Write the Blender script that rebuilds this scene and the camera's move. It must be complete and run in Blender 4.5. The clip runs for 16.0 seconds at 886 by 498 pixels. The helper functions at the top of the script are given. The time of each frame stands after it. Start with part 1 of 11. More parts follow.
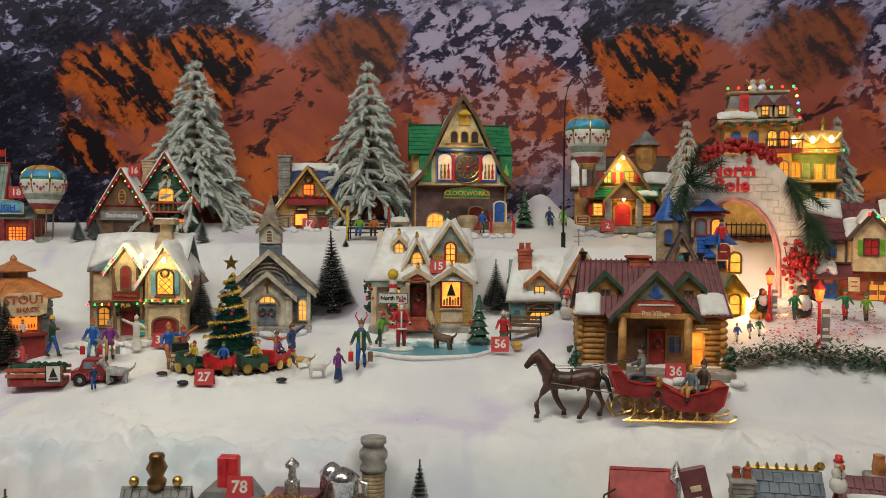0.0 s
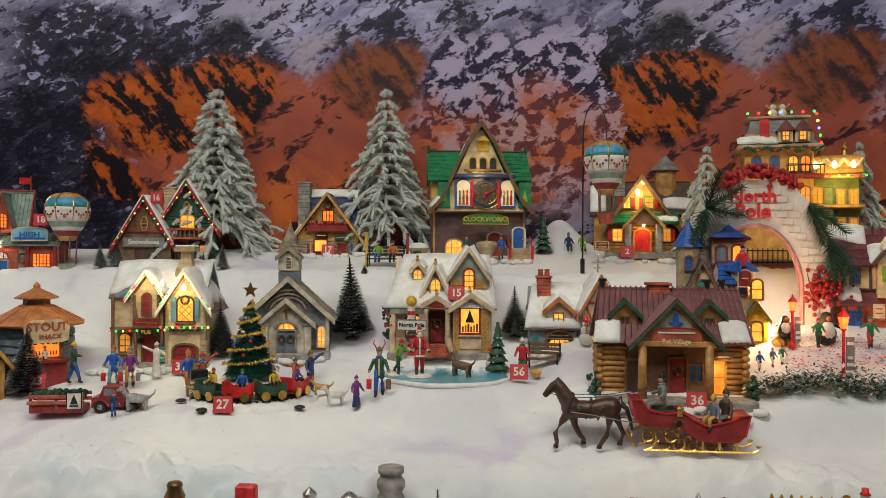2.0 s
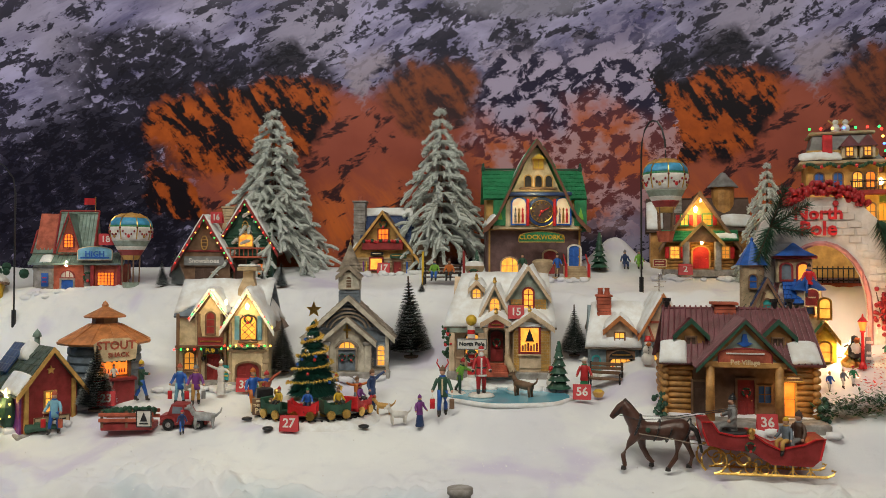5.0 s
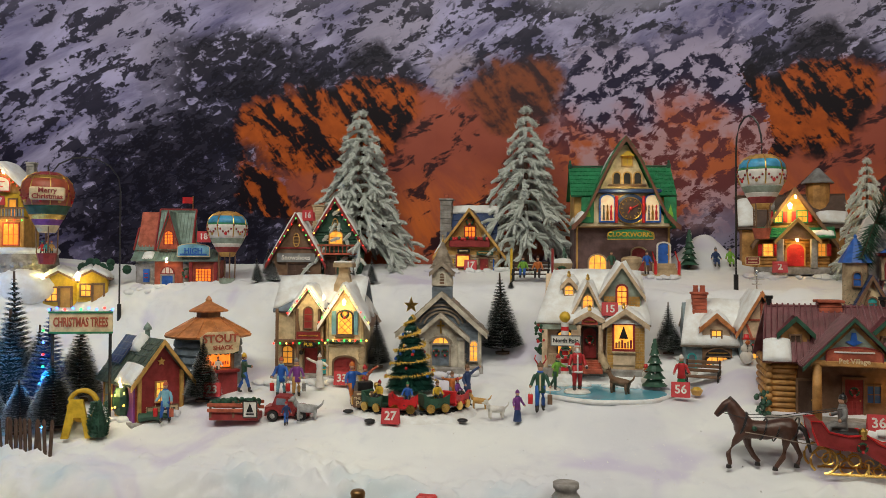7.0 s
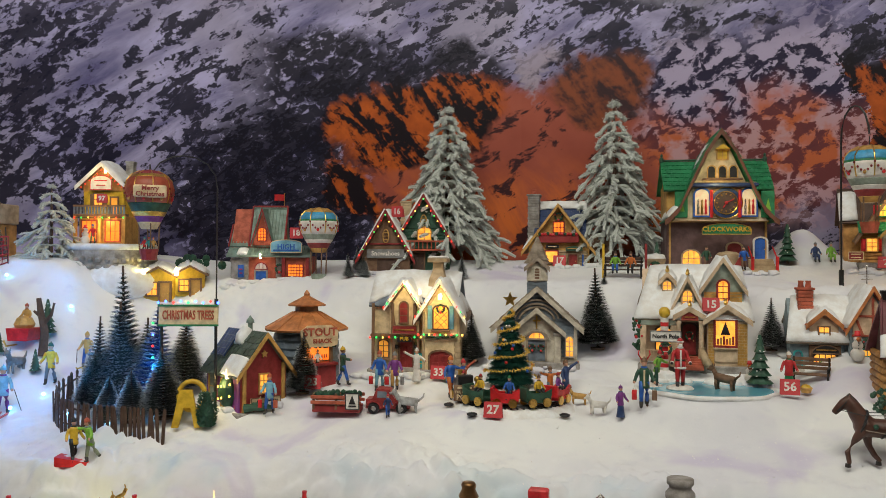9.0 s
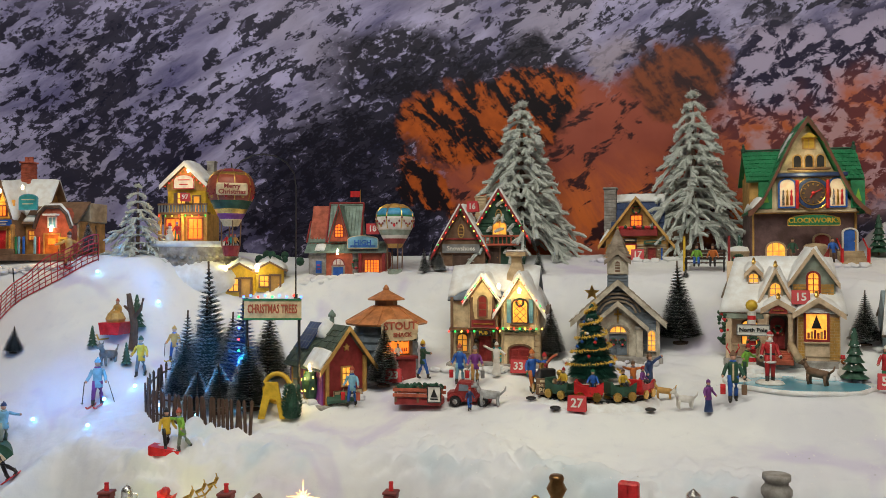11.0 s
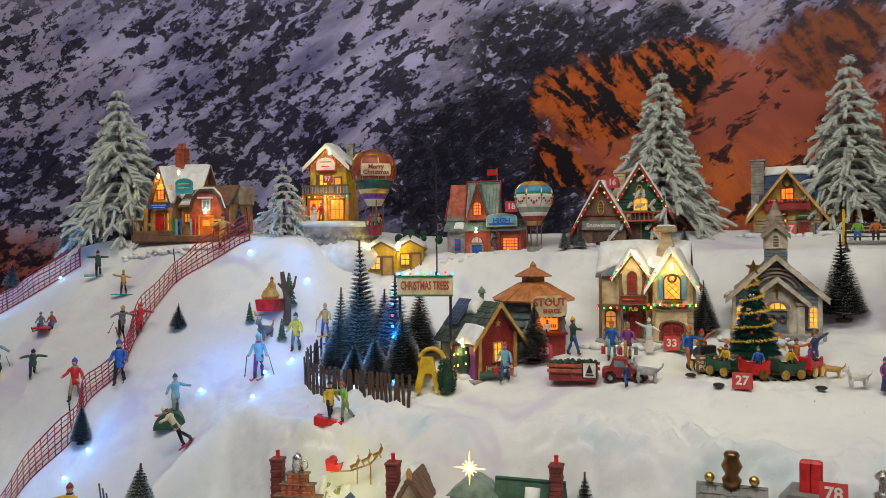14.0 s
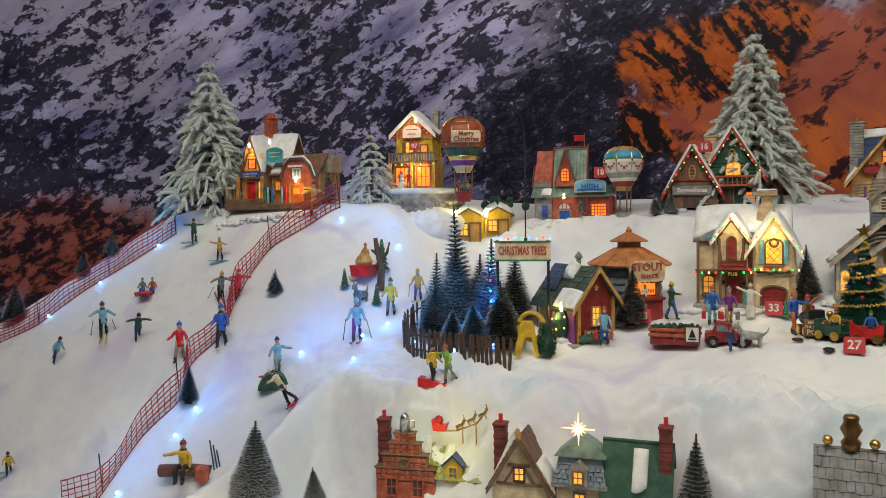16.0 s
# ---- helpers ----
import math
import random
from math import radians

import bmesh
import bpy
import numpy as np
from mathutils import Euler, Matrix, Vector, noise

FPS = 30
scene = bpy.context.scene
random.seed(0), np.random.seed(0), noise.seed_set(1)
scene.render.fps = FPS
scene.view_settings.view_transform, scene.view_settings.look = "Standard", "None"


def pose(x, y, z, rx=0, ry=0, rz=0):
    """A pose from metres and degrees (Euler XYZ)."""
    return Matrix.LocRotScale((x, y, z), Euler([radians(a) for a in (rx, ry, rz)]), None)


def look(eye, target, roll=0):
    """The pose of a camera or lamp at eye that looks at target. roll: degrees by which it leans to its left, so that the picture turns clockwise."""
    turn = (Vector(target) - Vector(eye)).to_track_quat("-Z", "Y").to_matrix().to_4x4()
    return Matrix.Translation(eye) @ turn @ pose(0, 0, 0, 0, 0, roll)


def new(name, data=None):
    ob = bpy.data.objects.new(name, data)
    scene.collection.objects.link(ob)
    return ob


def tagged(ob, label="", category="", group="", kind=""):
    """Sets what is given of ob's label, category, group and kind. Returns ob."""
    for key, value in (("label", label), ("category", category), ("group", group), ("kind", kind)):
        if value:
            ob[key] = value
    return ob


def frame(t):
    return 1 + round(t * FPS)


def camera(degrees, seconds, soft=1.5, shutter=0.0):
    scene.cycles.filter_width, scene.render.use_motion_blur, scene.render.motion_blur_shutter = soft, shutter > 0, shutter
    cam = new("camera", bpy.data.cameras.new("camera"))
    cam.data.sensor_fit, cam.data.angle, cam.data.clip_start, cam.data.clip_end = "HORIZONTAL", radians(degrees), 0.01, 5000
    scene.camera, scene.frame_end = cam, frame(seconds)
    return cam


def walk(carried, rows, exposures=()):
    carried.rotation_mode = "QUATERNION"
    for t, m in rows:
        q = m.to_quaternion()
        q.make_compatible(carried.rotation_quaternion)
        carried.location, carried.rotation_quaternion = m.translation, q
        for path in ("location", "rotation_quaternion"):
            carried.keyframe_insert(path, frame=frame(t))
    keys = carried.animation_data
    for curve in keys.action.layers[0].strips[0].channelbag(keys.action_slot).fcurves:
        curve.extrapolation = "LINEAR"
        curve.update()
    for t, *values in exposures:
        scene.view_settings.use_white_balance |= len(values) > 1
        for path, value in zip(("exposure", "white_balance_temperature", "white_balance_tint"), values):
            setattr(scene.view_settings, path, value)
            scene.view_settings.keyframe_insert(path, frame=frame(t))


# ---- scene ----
cam = camera(57.9, 16.0, soft=0.9)
PATH = [
    (0, (0.092, -0.156, 1.444), (-0.044, 1.839, 1.394), 0.4),
    (0.5, (0.091, -0.157, 1.447), (-0.054, 1.838, 1.408), 0.4),
    (1, (0.092, -0.157, 1.448), (-0.066, 1.837, 1.424), 0.4),
    (1.5, (0.095, -0.156, 1.449), (-0.079, 1.836, 1.441), 0.3),
    (2, (0.095, -0.155, 1.45), (-0.092, 1.836, 1.457), 0.3),
    (2.5, (0.092, -0.155, 1.452), (-0.103, 1.836, 1.472), 0.2),
    (3, (0.088, -0.154, 1.454), (-0.114, 1.835, 1.485), 0.3),
    (5.5, (0.047, -0.169, 1.458), (-0.264, 1.806, 1.5), 0.2),
    (6, (0.032, -0.176, 1.457), (-0.315, 1.794, 1.497), 0.3),
    (6.5, (0.021, -0.18, 1.456), (-0.367, 1.781, 1.494), 0.3),
    (7, (0.011, -0.185, 1.455), (-0.419, 1.768, 1.492), 0.3),
    (7.5, (0.0, -0.189, 1.453), (-0.471, 1.755, 1.489), 0.3),
    (8, (-0.016, -0.193, 1.452), (-0.522, 1.742, 1.486), 0.3),
    (8.5, (-0.033, -0.197, 1.449), (-0.572, 1.729, 1.484), 0.3),
    (9, (-0.046, -0.201, 1.447), (-0.62, 1.714, 1.482), 0.3),
    (11.5, (-0.081, -0.212, 1.436), (-0.841, 1.638, 1.466), -0.2),
    (12, (-0.093, -0.217, 1.434), (-0.893, 1.616, 1.46), -0.3),
    (12.5, (-0.105, -0.224, 1.433), (-0.944, 1.592, 1.452), -0.3),
    (13, (-0.117, -0.231, 1.433), (-0.994, 1.567, 1.443), -0.5),
    (13.5, (-0.13, -0.239, 1.433), (-1.043, 1.541, 1.432), -0.5),
    (14, (-0.14, -0.247, 1.432), (-1.091, 1.512, 1.418), -0.6),
    (14.5, (-0.151, -0.257, 1.43), (-1.139, 1.482, 1.402), -0.7),
    (15, (-0.164, -0.267, 1.43), (-1.186, 1.452, 1.383), -0.8),
    (15.5, (-0.179, -0.28, 1.43), (-1.23, 1.42, 1.362), -0.8),
    (16, (-0.195, -0.296, 1.427), (-1.262, 1.393, 1.338), -0.9),
]
walk(cam, [(t, look(eye, target, roll)) for t, eye, target, roll in PATH])

# ---- world and light ----
world = bpy.data.worlds.new("room")
scene.world = world
world.use_nodes = True
world.node_tree.nodes["Background"].inputs[0].default_value = (0.9, 0.88, 0.86, 1)
world.node_tree.nodes["Background"].inputs[1].default_value = 0.05


def lamp(name, kind, loc, energy, color=(1, 1, 1), size=0.1, target=None, size_y=None):
    data = bpy.data.lights.new(name, kind)
    data.energy, data.color = energy, color
    if kind == "AREA":
        data.size = size
        if size_y:
            data.shape, data.size_y = "RECTANGLE", size_y
    else:
        data.shadow_soft_size = size
    ob = new(name, data)
    ob.matrix_world = look(loc, target) if target else pose(*loc)
    return ob


# shop ceiling panels above and in front of the display
lamp("ceiling_panel_light", "AREA", (-0.3, 0.0, 2.95), 30, (1.0, 0.975, 0.83), 1.6, (-0.4, 1.0, 1.2), 0.6)
lamp("ceiling_panel_light", "AREA", (-1.5, -0.1, 2.95), 7.5, (1.0, 0.975, 0.87), 1.0, (-1.6, 1.0, 1.3), 0.6)
lamp("ceiling_panel_light", "AREA", (0.9, -0.9, 2.9), 13, (1.0, 0.96, 0.86), 1.0, (0.2, 1.2, 1.4), 0.6)

# ---- materials ----
MATS = {}


class Nodes:
    """Short hand for a material's node tree."""

    def __init__(self, name):
        self.mat = bpy.data.materials.new(name)
        self.mat.use_nodes = True
        self.tree = self.mat.node_tree
        self.bsdf = self.tree.nodes["Principled BSDF"]

    def add(self, kind, ins=(), **props):
        n = self.tree.nodes.new("ShaderNode" + kind)
        for k, v in props.items():
            setattr(n, k, v)
        for i, v in (ins.items() if isinstance(ins, dict) else enumerate(ins)):
            self.put(n.inputs[i], v)
        return n

    def put(self, socket, v):
        if isinstance(v, bpy.types.NodeSocket):
            self.tree.links.new(v, socket)
        elif v is not None:
            socket.default_value = v

    def math(self, op, a, b=0.0, c=0.0, clamp=False):
        n = self.add("Math", (a, b, c), operation=op, use_clamp=clamp)
        return n.outputs[0]

    def step(self, v, lo, hi):
        n = self.add("MapRange", (v, lo, hi, 0.0, 1.0), interpolation_type="SMOOTHSTEP")
        return n.outputs[0]

    def noise(self, vec, scale, detail=4.0, rough=0.55, dist=0.0):
        n = self.add("TexNoise", {"Vector": vec, "Scale": scale, "Detail": detail, "Roughness": rough, "Distortion": dist})
        return n.outputs[0]

    def mix(self, f, a, b):
        n = self.add("Mix", data_type="RGBA")
        self.put(n.inputs[0], f)
        self.put(n.inputs[6], a if not isinstance(a, tuple) else (*a[:3], 1))
        self.put(n.inputs[7], b if not isinstance(b, tuple) else (*b[:3], 1))
        return n.outputs[2]

    def bump(self, h, strength, distance):
        n = self.add("Bump", {"Strength": strength, "Distance": distance, "Height": h})
        self.put(self.bsdf.inputs["Normal"], n.outputs[0])


def paint(name, col, rough=0.5, var=0.25, scale=60.0, bump=0.25, metal=0.0, grime=(0.35, 0.28, 0.22)):
    """Hand-painted glazed ceramic or resin: uneven tint, brushed wash in the hollows, slight relief."""
    if name in MATS:
        return MATS[name]
    k = Nodes(name)
    co = k.add("TexCoord").outputs["Object"]
    a = k.noise(co, scale, 5, 0.6)
    b = k.noise(co, scale * 6, 3, 0.6)
    dark = tuple(c * (1 - var) * g for c, g in zip(col, (0.9, 0.85, 0.8)))
    light = tuple(min(1, c * (1 + var * 0.6) + 0.01) for c in col)
    c1 = k.mix(k.step(a, 0.3, 0.7), dark, light)
    worn = k.math("MULTIPLY", k.step(b, 0.55, 0.75), 0.25)
    c2 = k.mix(worn, c1, tuple(c * 0.6 + g * 0.25 for c, g in zip(col, grime)))
    k.put(k.bsdf.inputs["Base Color"], c2)
    k.put(k.bsdf.inputs["Roughness"], k.math("MULTIPLY_ADD", b, 0.25, rough - 0.1))
    k.bsdf.inputs["Metallic"].default_value = metal
    k.bump(k.math("ADD", a, k.math("MULTIPLY", b, 0.6)), bump, 0.002)
    MATS[name] = k.mat
    return k.mat


def glow(name, col, strength):
    """Lit translucent pane or bulb, or a surface made to glow as if lamplit."""
    if name in MATS:
        return MATS[name]
    k = Nodes(name)
    co = k.add("TexCoord").outputs["Object"]
    n = k.step(k.noise(co, 90, 3), 0.3, 0.7)
    k.bsdf.inputs["Base Color"].default_value = (*[c * 0.6 for c in col], 1)
    k.put(k.bsdf.inputs["Emission Color"], k.mix(n, tuple(c * q for c, q in zip(col, (0.8, 0.55, 0.4))), col))
    k.bsdf.inputs["Emission Strength"].default_value = strength
    k.bsdf.inputs["Roughness"].default_value = 0.3
    MATS[name] = k.mat
    return k.mat


def metal(name, col, rough=0.3):
    return paint(name, col, rough, 0.2, 80, 0.1, 1.0)


def snow_material():
    k = Nodes("artificial_snow")
    co = k.add("TexCoord").outputs["Object"]
    big = k.noise(co, 4, 4, 0.6)
    mid = k.noise(co, 38, 6, 0.62)
    fine = k.noise(co, 420, 3, 0.7)
    c = k.mix(k.step(big, 0.35, 0.65), (0.74, 0.74, 0.79), (0.86, 0.865, 0.85))
    c = k.mix(k.math("MULTIPLY", k.step(mid, 0.52, 0.78), 0.35), c, (0.62, 0.63, 0.70))
    # scattered lilac patches: the violet shading of the snow put into its colour
    c = k.mix(k.math("MULTIPLY", k.step(k.noise(co, 7, 3, 0.5, 0.6), 0.54, 0.70), 0.7), c, (0.62, 0.56, 0.74))
    geo = k.add("NewGeometry")
    up = k.add("SeparateXYZ", (geo.outputs["Normal"],)).outputs[2]
    pos = k.add("SeparateXYZ", (geo.outputs["Position"],)).outputs
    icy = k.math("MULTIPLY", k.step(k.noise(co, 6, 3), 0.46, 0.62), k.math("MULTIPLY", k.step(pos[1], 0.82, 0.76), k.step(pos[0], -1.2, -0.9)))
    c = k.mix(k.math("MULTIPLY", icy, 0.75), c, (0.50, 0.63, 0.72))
    k.put(k.bsdf.inputs["Base Color"], c)
    k.put(k.bsdf.inputs["Roughness"], k.math("MULTIPLY_ADD", icy, -0.3, 0.85))
    k.bsdf.inputs["Subsurface Weight"].default_value = 0.0
    h = k.math("ADD", k.math("MULTIPLY", mid, 1.0), k.math("MULTIPLY", fine, 0.35))
    k.bump(h, 0.35, 0.005)
    return k.mat


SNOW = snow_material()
CAP = paint("painted_snow", (0.86, 0.88, 0.89), 0.55, 0.04, 50, 0.35, grime=(0.5, 0.55, 0.62))


def mural_material():
    """Printed mountain mural: lilac snow slopes with dark firs, orange evening light on the rock."""
    k = Nodes("mountain_mural")
    uv = k.add("TexCoord").outputs["UV"]
    s = k.add("SeparateXYZ", (uv,)).outputs
    u0, v0 = s[0], s[1]
    wob = k.math("MULTIPLY", k.math("SUBTRACT", k.noise(uv, 9, 6, 0.7), 0.5), 0.30)
    over = k.math("MAXIMUM", k.math("CEIL", k.math("DIVIDE", k.math("SUBTRACT", k.math("ADD", u0, wob), 4.05), 0.97)), 0.0)
    u1 = k.math("SUBTRACT", u0, k.math("MULTIPLY", over, 0.97))
    flat = k.add("CombineXYZ", (u1, v0, 0.0)).outputs[0]
    w1 = k.math("SUBTRACT", k.noise(flat, 5, 5, 0.6), 0.5)
    w2 = k.math("SUBTRACT", k.noise(k.add("CombineXYZ", (u1, v0, 3.7)).outputs[0], 5, 5, 0.6), 0.5)
    u = k.math("MULTIPLY_ADD", w1, 0.26, u1)
    v = k.math("MULTIPLY_ADD", w2, 0.20, v0)

    def blob(cu, cv, ru, rv, lo=0.7, hi=1.15, turn=0.0):
        c, sn = math.cos(turn), math.sin(turn)
        du, dv = k.math("SUBTRACT", u, cu), k.math("SUBTRACT", v, cv)
        a = k.math("DIVIDE", k.math("ADD", k.math("MULTIPLY", du, c), k.math("MULTIPLY", dv, sn)), ru)
        b = k.math("DIVIDE", k.math("SUBTRACT", k.math("MULTIPLY", dv, c), k.math("MULTIPLY", du, sn)), rv)
        r = k.math("SQRT", k.math("ADD", k.math("MULTIPLY", a, a), k.math("MULTIPLY", b, b)))
        return k.step(r, hi, lo)

    def streaks(turn, long, short, off, detail=6):
        m = k.add("Mapping", {"Vector": flat, "Location": (off, off, 0), "Rotation": (0, 0, turn), "Scale": (1 / long, 1 / short, 1)}, vector_type="TEXTURE")
        return k.noise(m.outputs[0], 1.0, detail, 0.62, 0.4)

    # snow slope, falling to the left
    slope = streaks(0.5, 3, 10, 1.0)
    col = k.mix(k.step(slope, 0.3, 0.7), (0.10, 0.092, 0.22), (0.52, 0.485, 0.76))
    col = k.mix(k.step(k.noise(flat, 2.2, 3), 0.45, 0.65), col, k.mix(slope, (0.18, 0.16, 0.27), (0.52, 0.48, 0.66)))
    # firs and rocks, thicker lower down
    fir = streaks(0.5, 12, 24, 4.0, 8)
    big = k.math("SUBTRACT", k.noise(flat, 2.6, 2), 0.5)
    thick = k.math("ADD", k.math("MULTIPLY_ADD", k.step(v0, 2.05, 1.6), 0.07, -0.025), k.math("MULTIPLY", big, 0.45))
    fine = streaks(0.3, 42, 60, 7.0, 4)
    dens = k.math("ADD", k.math("MULTIPLY_ADD", k.math("SUBTRACT", fine, 0.5), 0.5, fir), k.math("MULTIPLY_ADD", w1, 0.30, thick))
    firs = k.step(dens, 0.50, 0.545)
    col = k.mix(k.math("MULTIPLY", firs, 0.93), col, (0.010, 0.009, 0.022))
    speck = streaks(0.6, 34, 70, 13.0, 5)
    veil = k.step(k.noise(flat, 3.4, 3, 0.6), 0.46, 0.60)
    col = k.mix(k.math("MULTIPLY", k.math("MULTIPLY", k.step(speck, 0.55, 0.60), veil), 0.85), col, (0.014, 0.013, 0.032))
    glint = k.math("MULTIPLY", k.step(streaks(0.9, 40, 64, 17.0, 5), 0.58, 0.64), firs)
    col = k.mix(k.math("MULTIPLY", glint, 0.6), col, (0.22, 0.20, 0.34))
    # dark valley beside the lit rock
    valley = k.math("MAXIMUM", k.math("MAXIMUM", blob(2.80, 1.60, 0.34, 0.24), blob(2.92, 1.86, 0.24, 0.13)), blob(3.22, 1.88, 0.13, 0.07))
    valley = k.math("MULTIPLY", valley, k.step(fine, 0.64, 0.52))
    col = k.mix(k.math("MULTIPLY", valley, 0.95), col, (0.008, 0.007, 0.016))
    # evening light: red-brown slope
    warm = blob(3.38, 1.64, 0.40, 0.24, 0.8, 1.05)
    red = k.mix(k.noise(flat, 7, 4), (0.22, 0.045, 0.035), (0.50, 0.135, 0.085))
    haze = k.mix(k.step(streaks(-0.9, 5, 12, 9.0), 0.42, 0.62), red, (0.66, 0.16, 0.04))
    red = k.mix(k.step(v0, 1.55, 1.72), haze, red)
    red = k.mix(k.step(fir, 0.54, 0.60), red, (0.05, 0.018, 0.022))
    col = k.mix(warm, col, red)
    # dusky red hillside at the other end
    dusk = k.mix(k.step(k.math("MULTIPLY_ADD", k.math("SUBTRACT", fine, 0.5), 0.5, fir), 0.42, 0.56), (0.34, 0.085, 0.05), (0.025, 0.012, 0.02))
    col = k.mix(k.math("MULTIPLY", blob(1.36, 1.33, 0.40, 0.17), 0.9), col, dusk)
    # glowing fan of rock, broken by dark gullies
    gully = k.math("MULTIPLY_ADD", k.math("SUBTRACT", fine, 0.5), 0.30, k.math("MULTIPLY_ADD", w2, 0.22, streaks(-0.9, 8, 22, 2.0, 8)))
    rock = k.mix(k.step(gully, 0.46, 0.54), (0.010, 0.006, 0.010), k.mix(k.noise(flat, 34, 5), (0.17, 0.03, 0.012), (0.72, 0.155, 0.022)))
    fan = k.math("MAXIMUM", blob(3.14, 1.77, 0.22, 0.115, 0.85, 1.05, 0.25), blob(2.98, 1.60, 0.12, 0.05, 0.8, 1.1, -0.7))
    col = k.mix(fan, col, rock)
    # brown shoulder and broken rock with snow
    shoulder = k.mix(k.step(gully, 0.4, 0.6), (0.05, 0.025, 0.03), (0.26, 0.075, 0.035))
    col = k.mix(blob(3.54, 1.84, 0.11, 0.08), col, shoulder)
    chip = streaks(0.4, 24, 30, 5.0)
    low = k.step(k.math("MULTIPLY_ADD", w1, 0.5, v0), 1.84, 1.70)
    dark = k.mix(low, (0.022, 0.017, 0.05), (0.16, 0.042, 0.045))
    pale = k.mix(low, (0.44, 0.38, 0.56), k.mix(k.step(k.noise(flat, 11, 4), 0.44, 0.56), (0.52, 0.30, 0.33), (0.52, 0.13, 0.05)))
    broken = k.mix(k.step(k.math("MULTIPLY_ADD", k.math("SUBTRACT", fine, 0.5), 0.3, chip), 0.46, 0.53), dark, pale)
    col = k.mix(k.math("MAXIMUM", blob(3.76, 1.78, 0.14, 0.16), blob(3.95, 1.76, 0.17, 0.22)), col, broken)
    # snow tongue pointing down
    tip = k.math("ABSOLUTE", k.math("SUBTRACT", k.math("MULTIPLY_ADD", k.math("SUBTRACT", fine, 0.5), 0.09, k.math("MULTIPLY_ADD", w2, 0.16, u1)), 3.40))
    wedge = k.math("SUBTRACT", k.math("MULTIPLY", k.math("SUBTRACT", v0, 1.80), 0.42), tip)
    tongue = k.math("MULTIPLY", k.step(wedge, -0.006, 0.03), k.step(v, 1.97, 1.90))
    col = k.mix(tongue, col, (0.40, 0.34, 0.44))
    # pale sky of the mural, top right, and haze at the very top
    col = k.mix(k.math("MULTIPLY", blob(3.75, 2.08, 0.3, 0.07), 0.75), col, (0.26, 0.25, 0.34))
    col = k.mix(k.math("MULTIPLY", k.step(v, 2.0, 2.2), 0.6), col, (0.29, 0.265, 0.41))
    k.put(k.bsdf.inputs["Base Color"], col)
    k.bsdf.inputs["Roughness"].default_value = 0.42
    k.bsdf.inputs["Specular IOR Level"].default_value = 0.14
    return k.mat


# ---- mesh helpers ----
def obj(name, bm, mats, smooth=False):
    me = bpy.data.meshes.new(name)
    bmesh.ops.recalc_face_normals(bm, faces=bm.faces[:])
    bm.to_mesh(me)
    bm.free()
    for m in mats if isinstance(mats, (list, tuple)) else [mats]:
        me.materials.append(m)
    if smooth:
        me.polygons.foreach_set("use_smooth", [True] * len(me.polygons))
    return new(name, me)


def part(name, bm, mat, parent, label="", smooth=False):
    ob = obj(name, bm, mat, smooth)
    ob.parent = parent
    if label:
        tagged(ob, label)
    return ob


def thing(name, label, category, x, y, z, rz=0.0, group="", kind=""):
    ob = new(name)
    ob.empty_display_size = 0.02
    ob.matrix_world = pose(x, y, z, 0, 0, rz)
    return tagged(ob, label, category, group, kind)


def B():
    return bmesh.new()


def paintfaces(bm, start, mi):
    bm.faces.ensure_lookup_table()
    for f in bm.faces[start:]:
        f.material_index = mi


def box(bm, x0, x1, y0, y1, z0, z1, b=0.0, m=None, mi=0):
    """A box with chamfered edges b, moved by the matrix m."""
    n = len(bm.faces)
    m = m or Matrix.Identity(4)
    if b <= 0:
        vs = [bm.verts.new(m @ Vector(p)) for p in ((x0, y0, z0), (x1, y0, z0), (x1, y1, z0), (x0, y1, z0), (x0, y0, z1), (x1, y0, z1), (x1, y1, z1), (x0, y1, z1))]
        for q in ((3, 2, 1, 0), (4, 5, 6, 7), (0, 1, 5, 4), (1, 2, 6, 5), (2, 3, 7, 6), (3, 0, 4, 7)):
            bm.faces.new([vs[i] for i in q])
    else:
        b = min(b, (x1 - x0) / 2.1, (y1 - y0) / 2.1, (z1 - z0) / 2.1)
        vs = []
        for X, sx in ((x0, 1), (x1, -1)):
            for Y, sy in ((y0, 1), (y1, -1)):
                for Z, sz in ((z0, 1), (z1, -1)):
                    for p in ((X, Y + sy * b, Z + sz * b), (X + sx * b, Y, Z + sz * b), (X + sx * b, Y + sy * b, Z)):
                        vs.append(bm.verts.new(m @ Vector(p)))
        bmesh.ops.convex_hull(bm, input=vs)
    if mi:
        paintfaces(bm, n, mi)
    return bm


def prism(bm, pts, y0, y1, m=None, mi=0):
    """The polygon pts in x and z, drawn out from y0 to y1."""
    n = len(bm.faces)
    m = m or Matrix.Identity(4)
    a = [bm.verts.new(m @ Vector((x, y0, z))) for x, z in pts]
    c = [bm.verts.new(m @ Vector((x, y1, z))) for x, z in pts]
    bm.faces.new(a)
    bm.faces.new(c[::-1])
    for i in range(len(pts)):
        j = (i + 1) % len(pts)
        bm.faces.new((a[j], a[i], c[i], c[j]))
    if mi:
        paintfaces(bm, n, mi)
    return bm


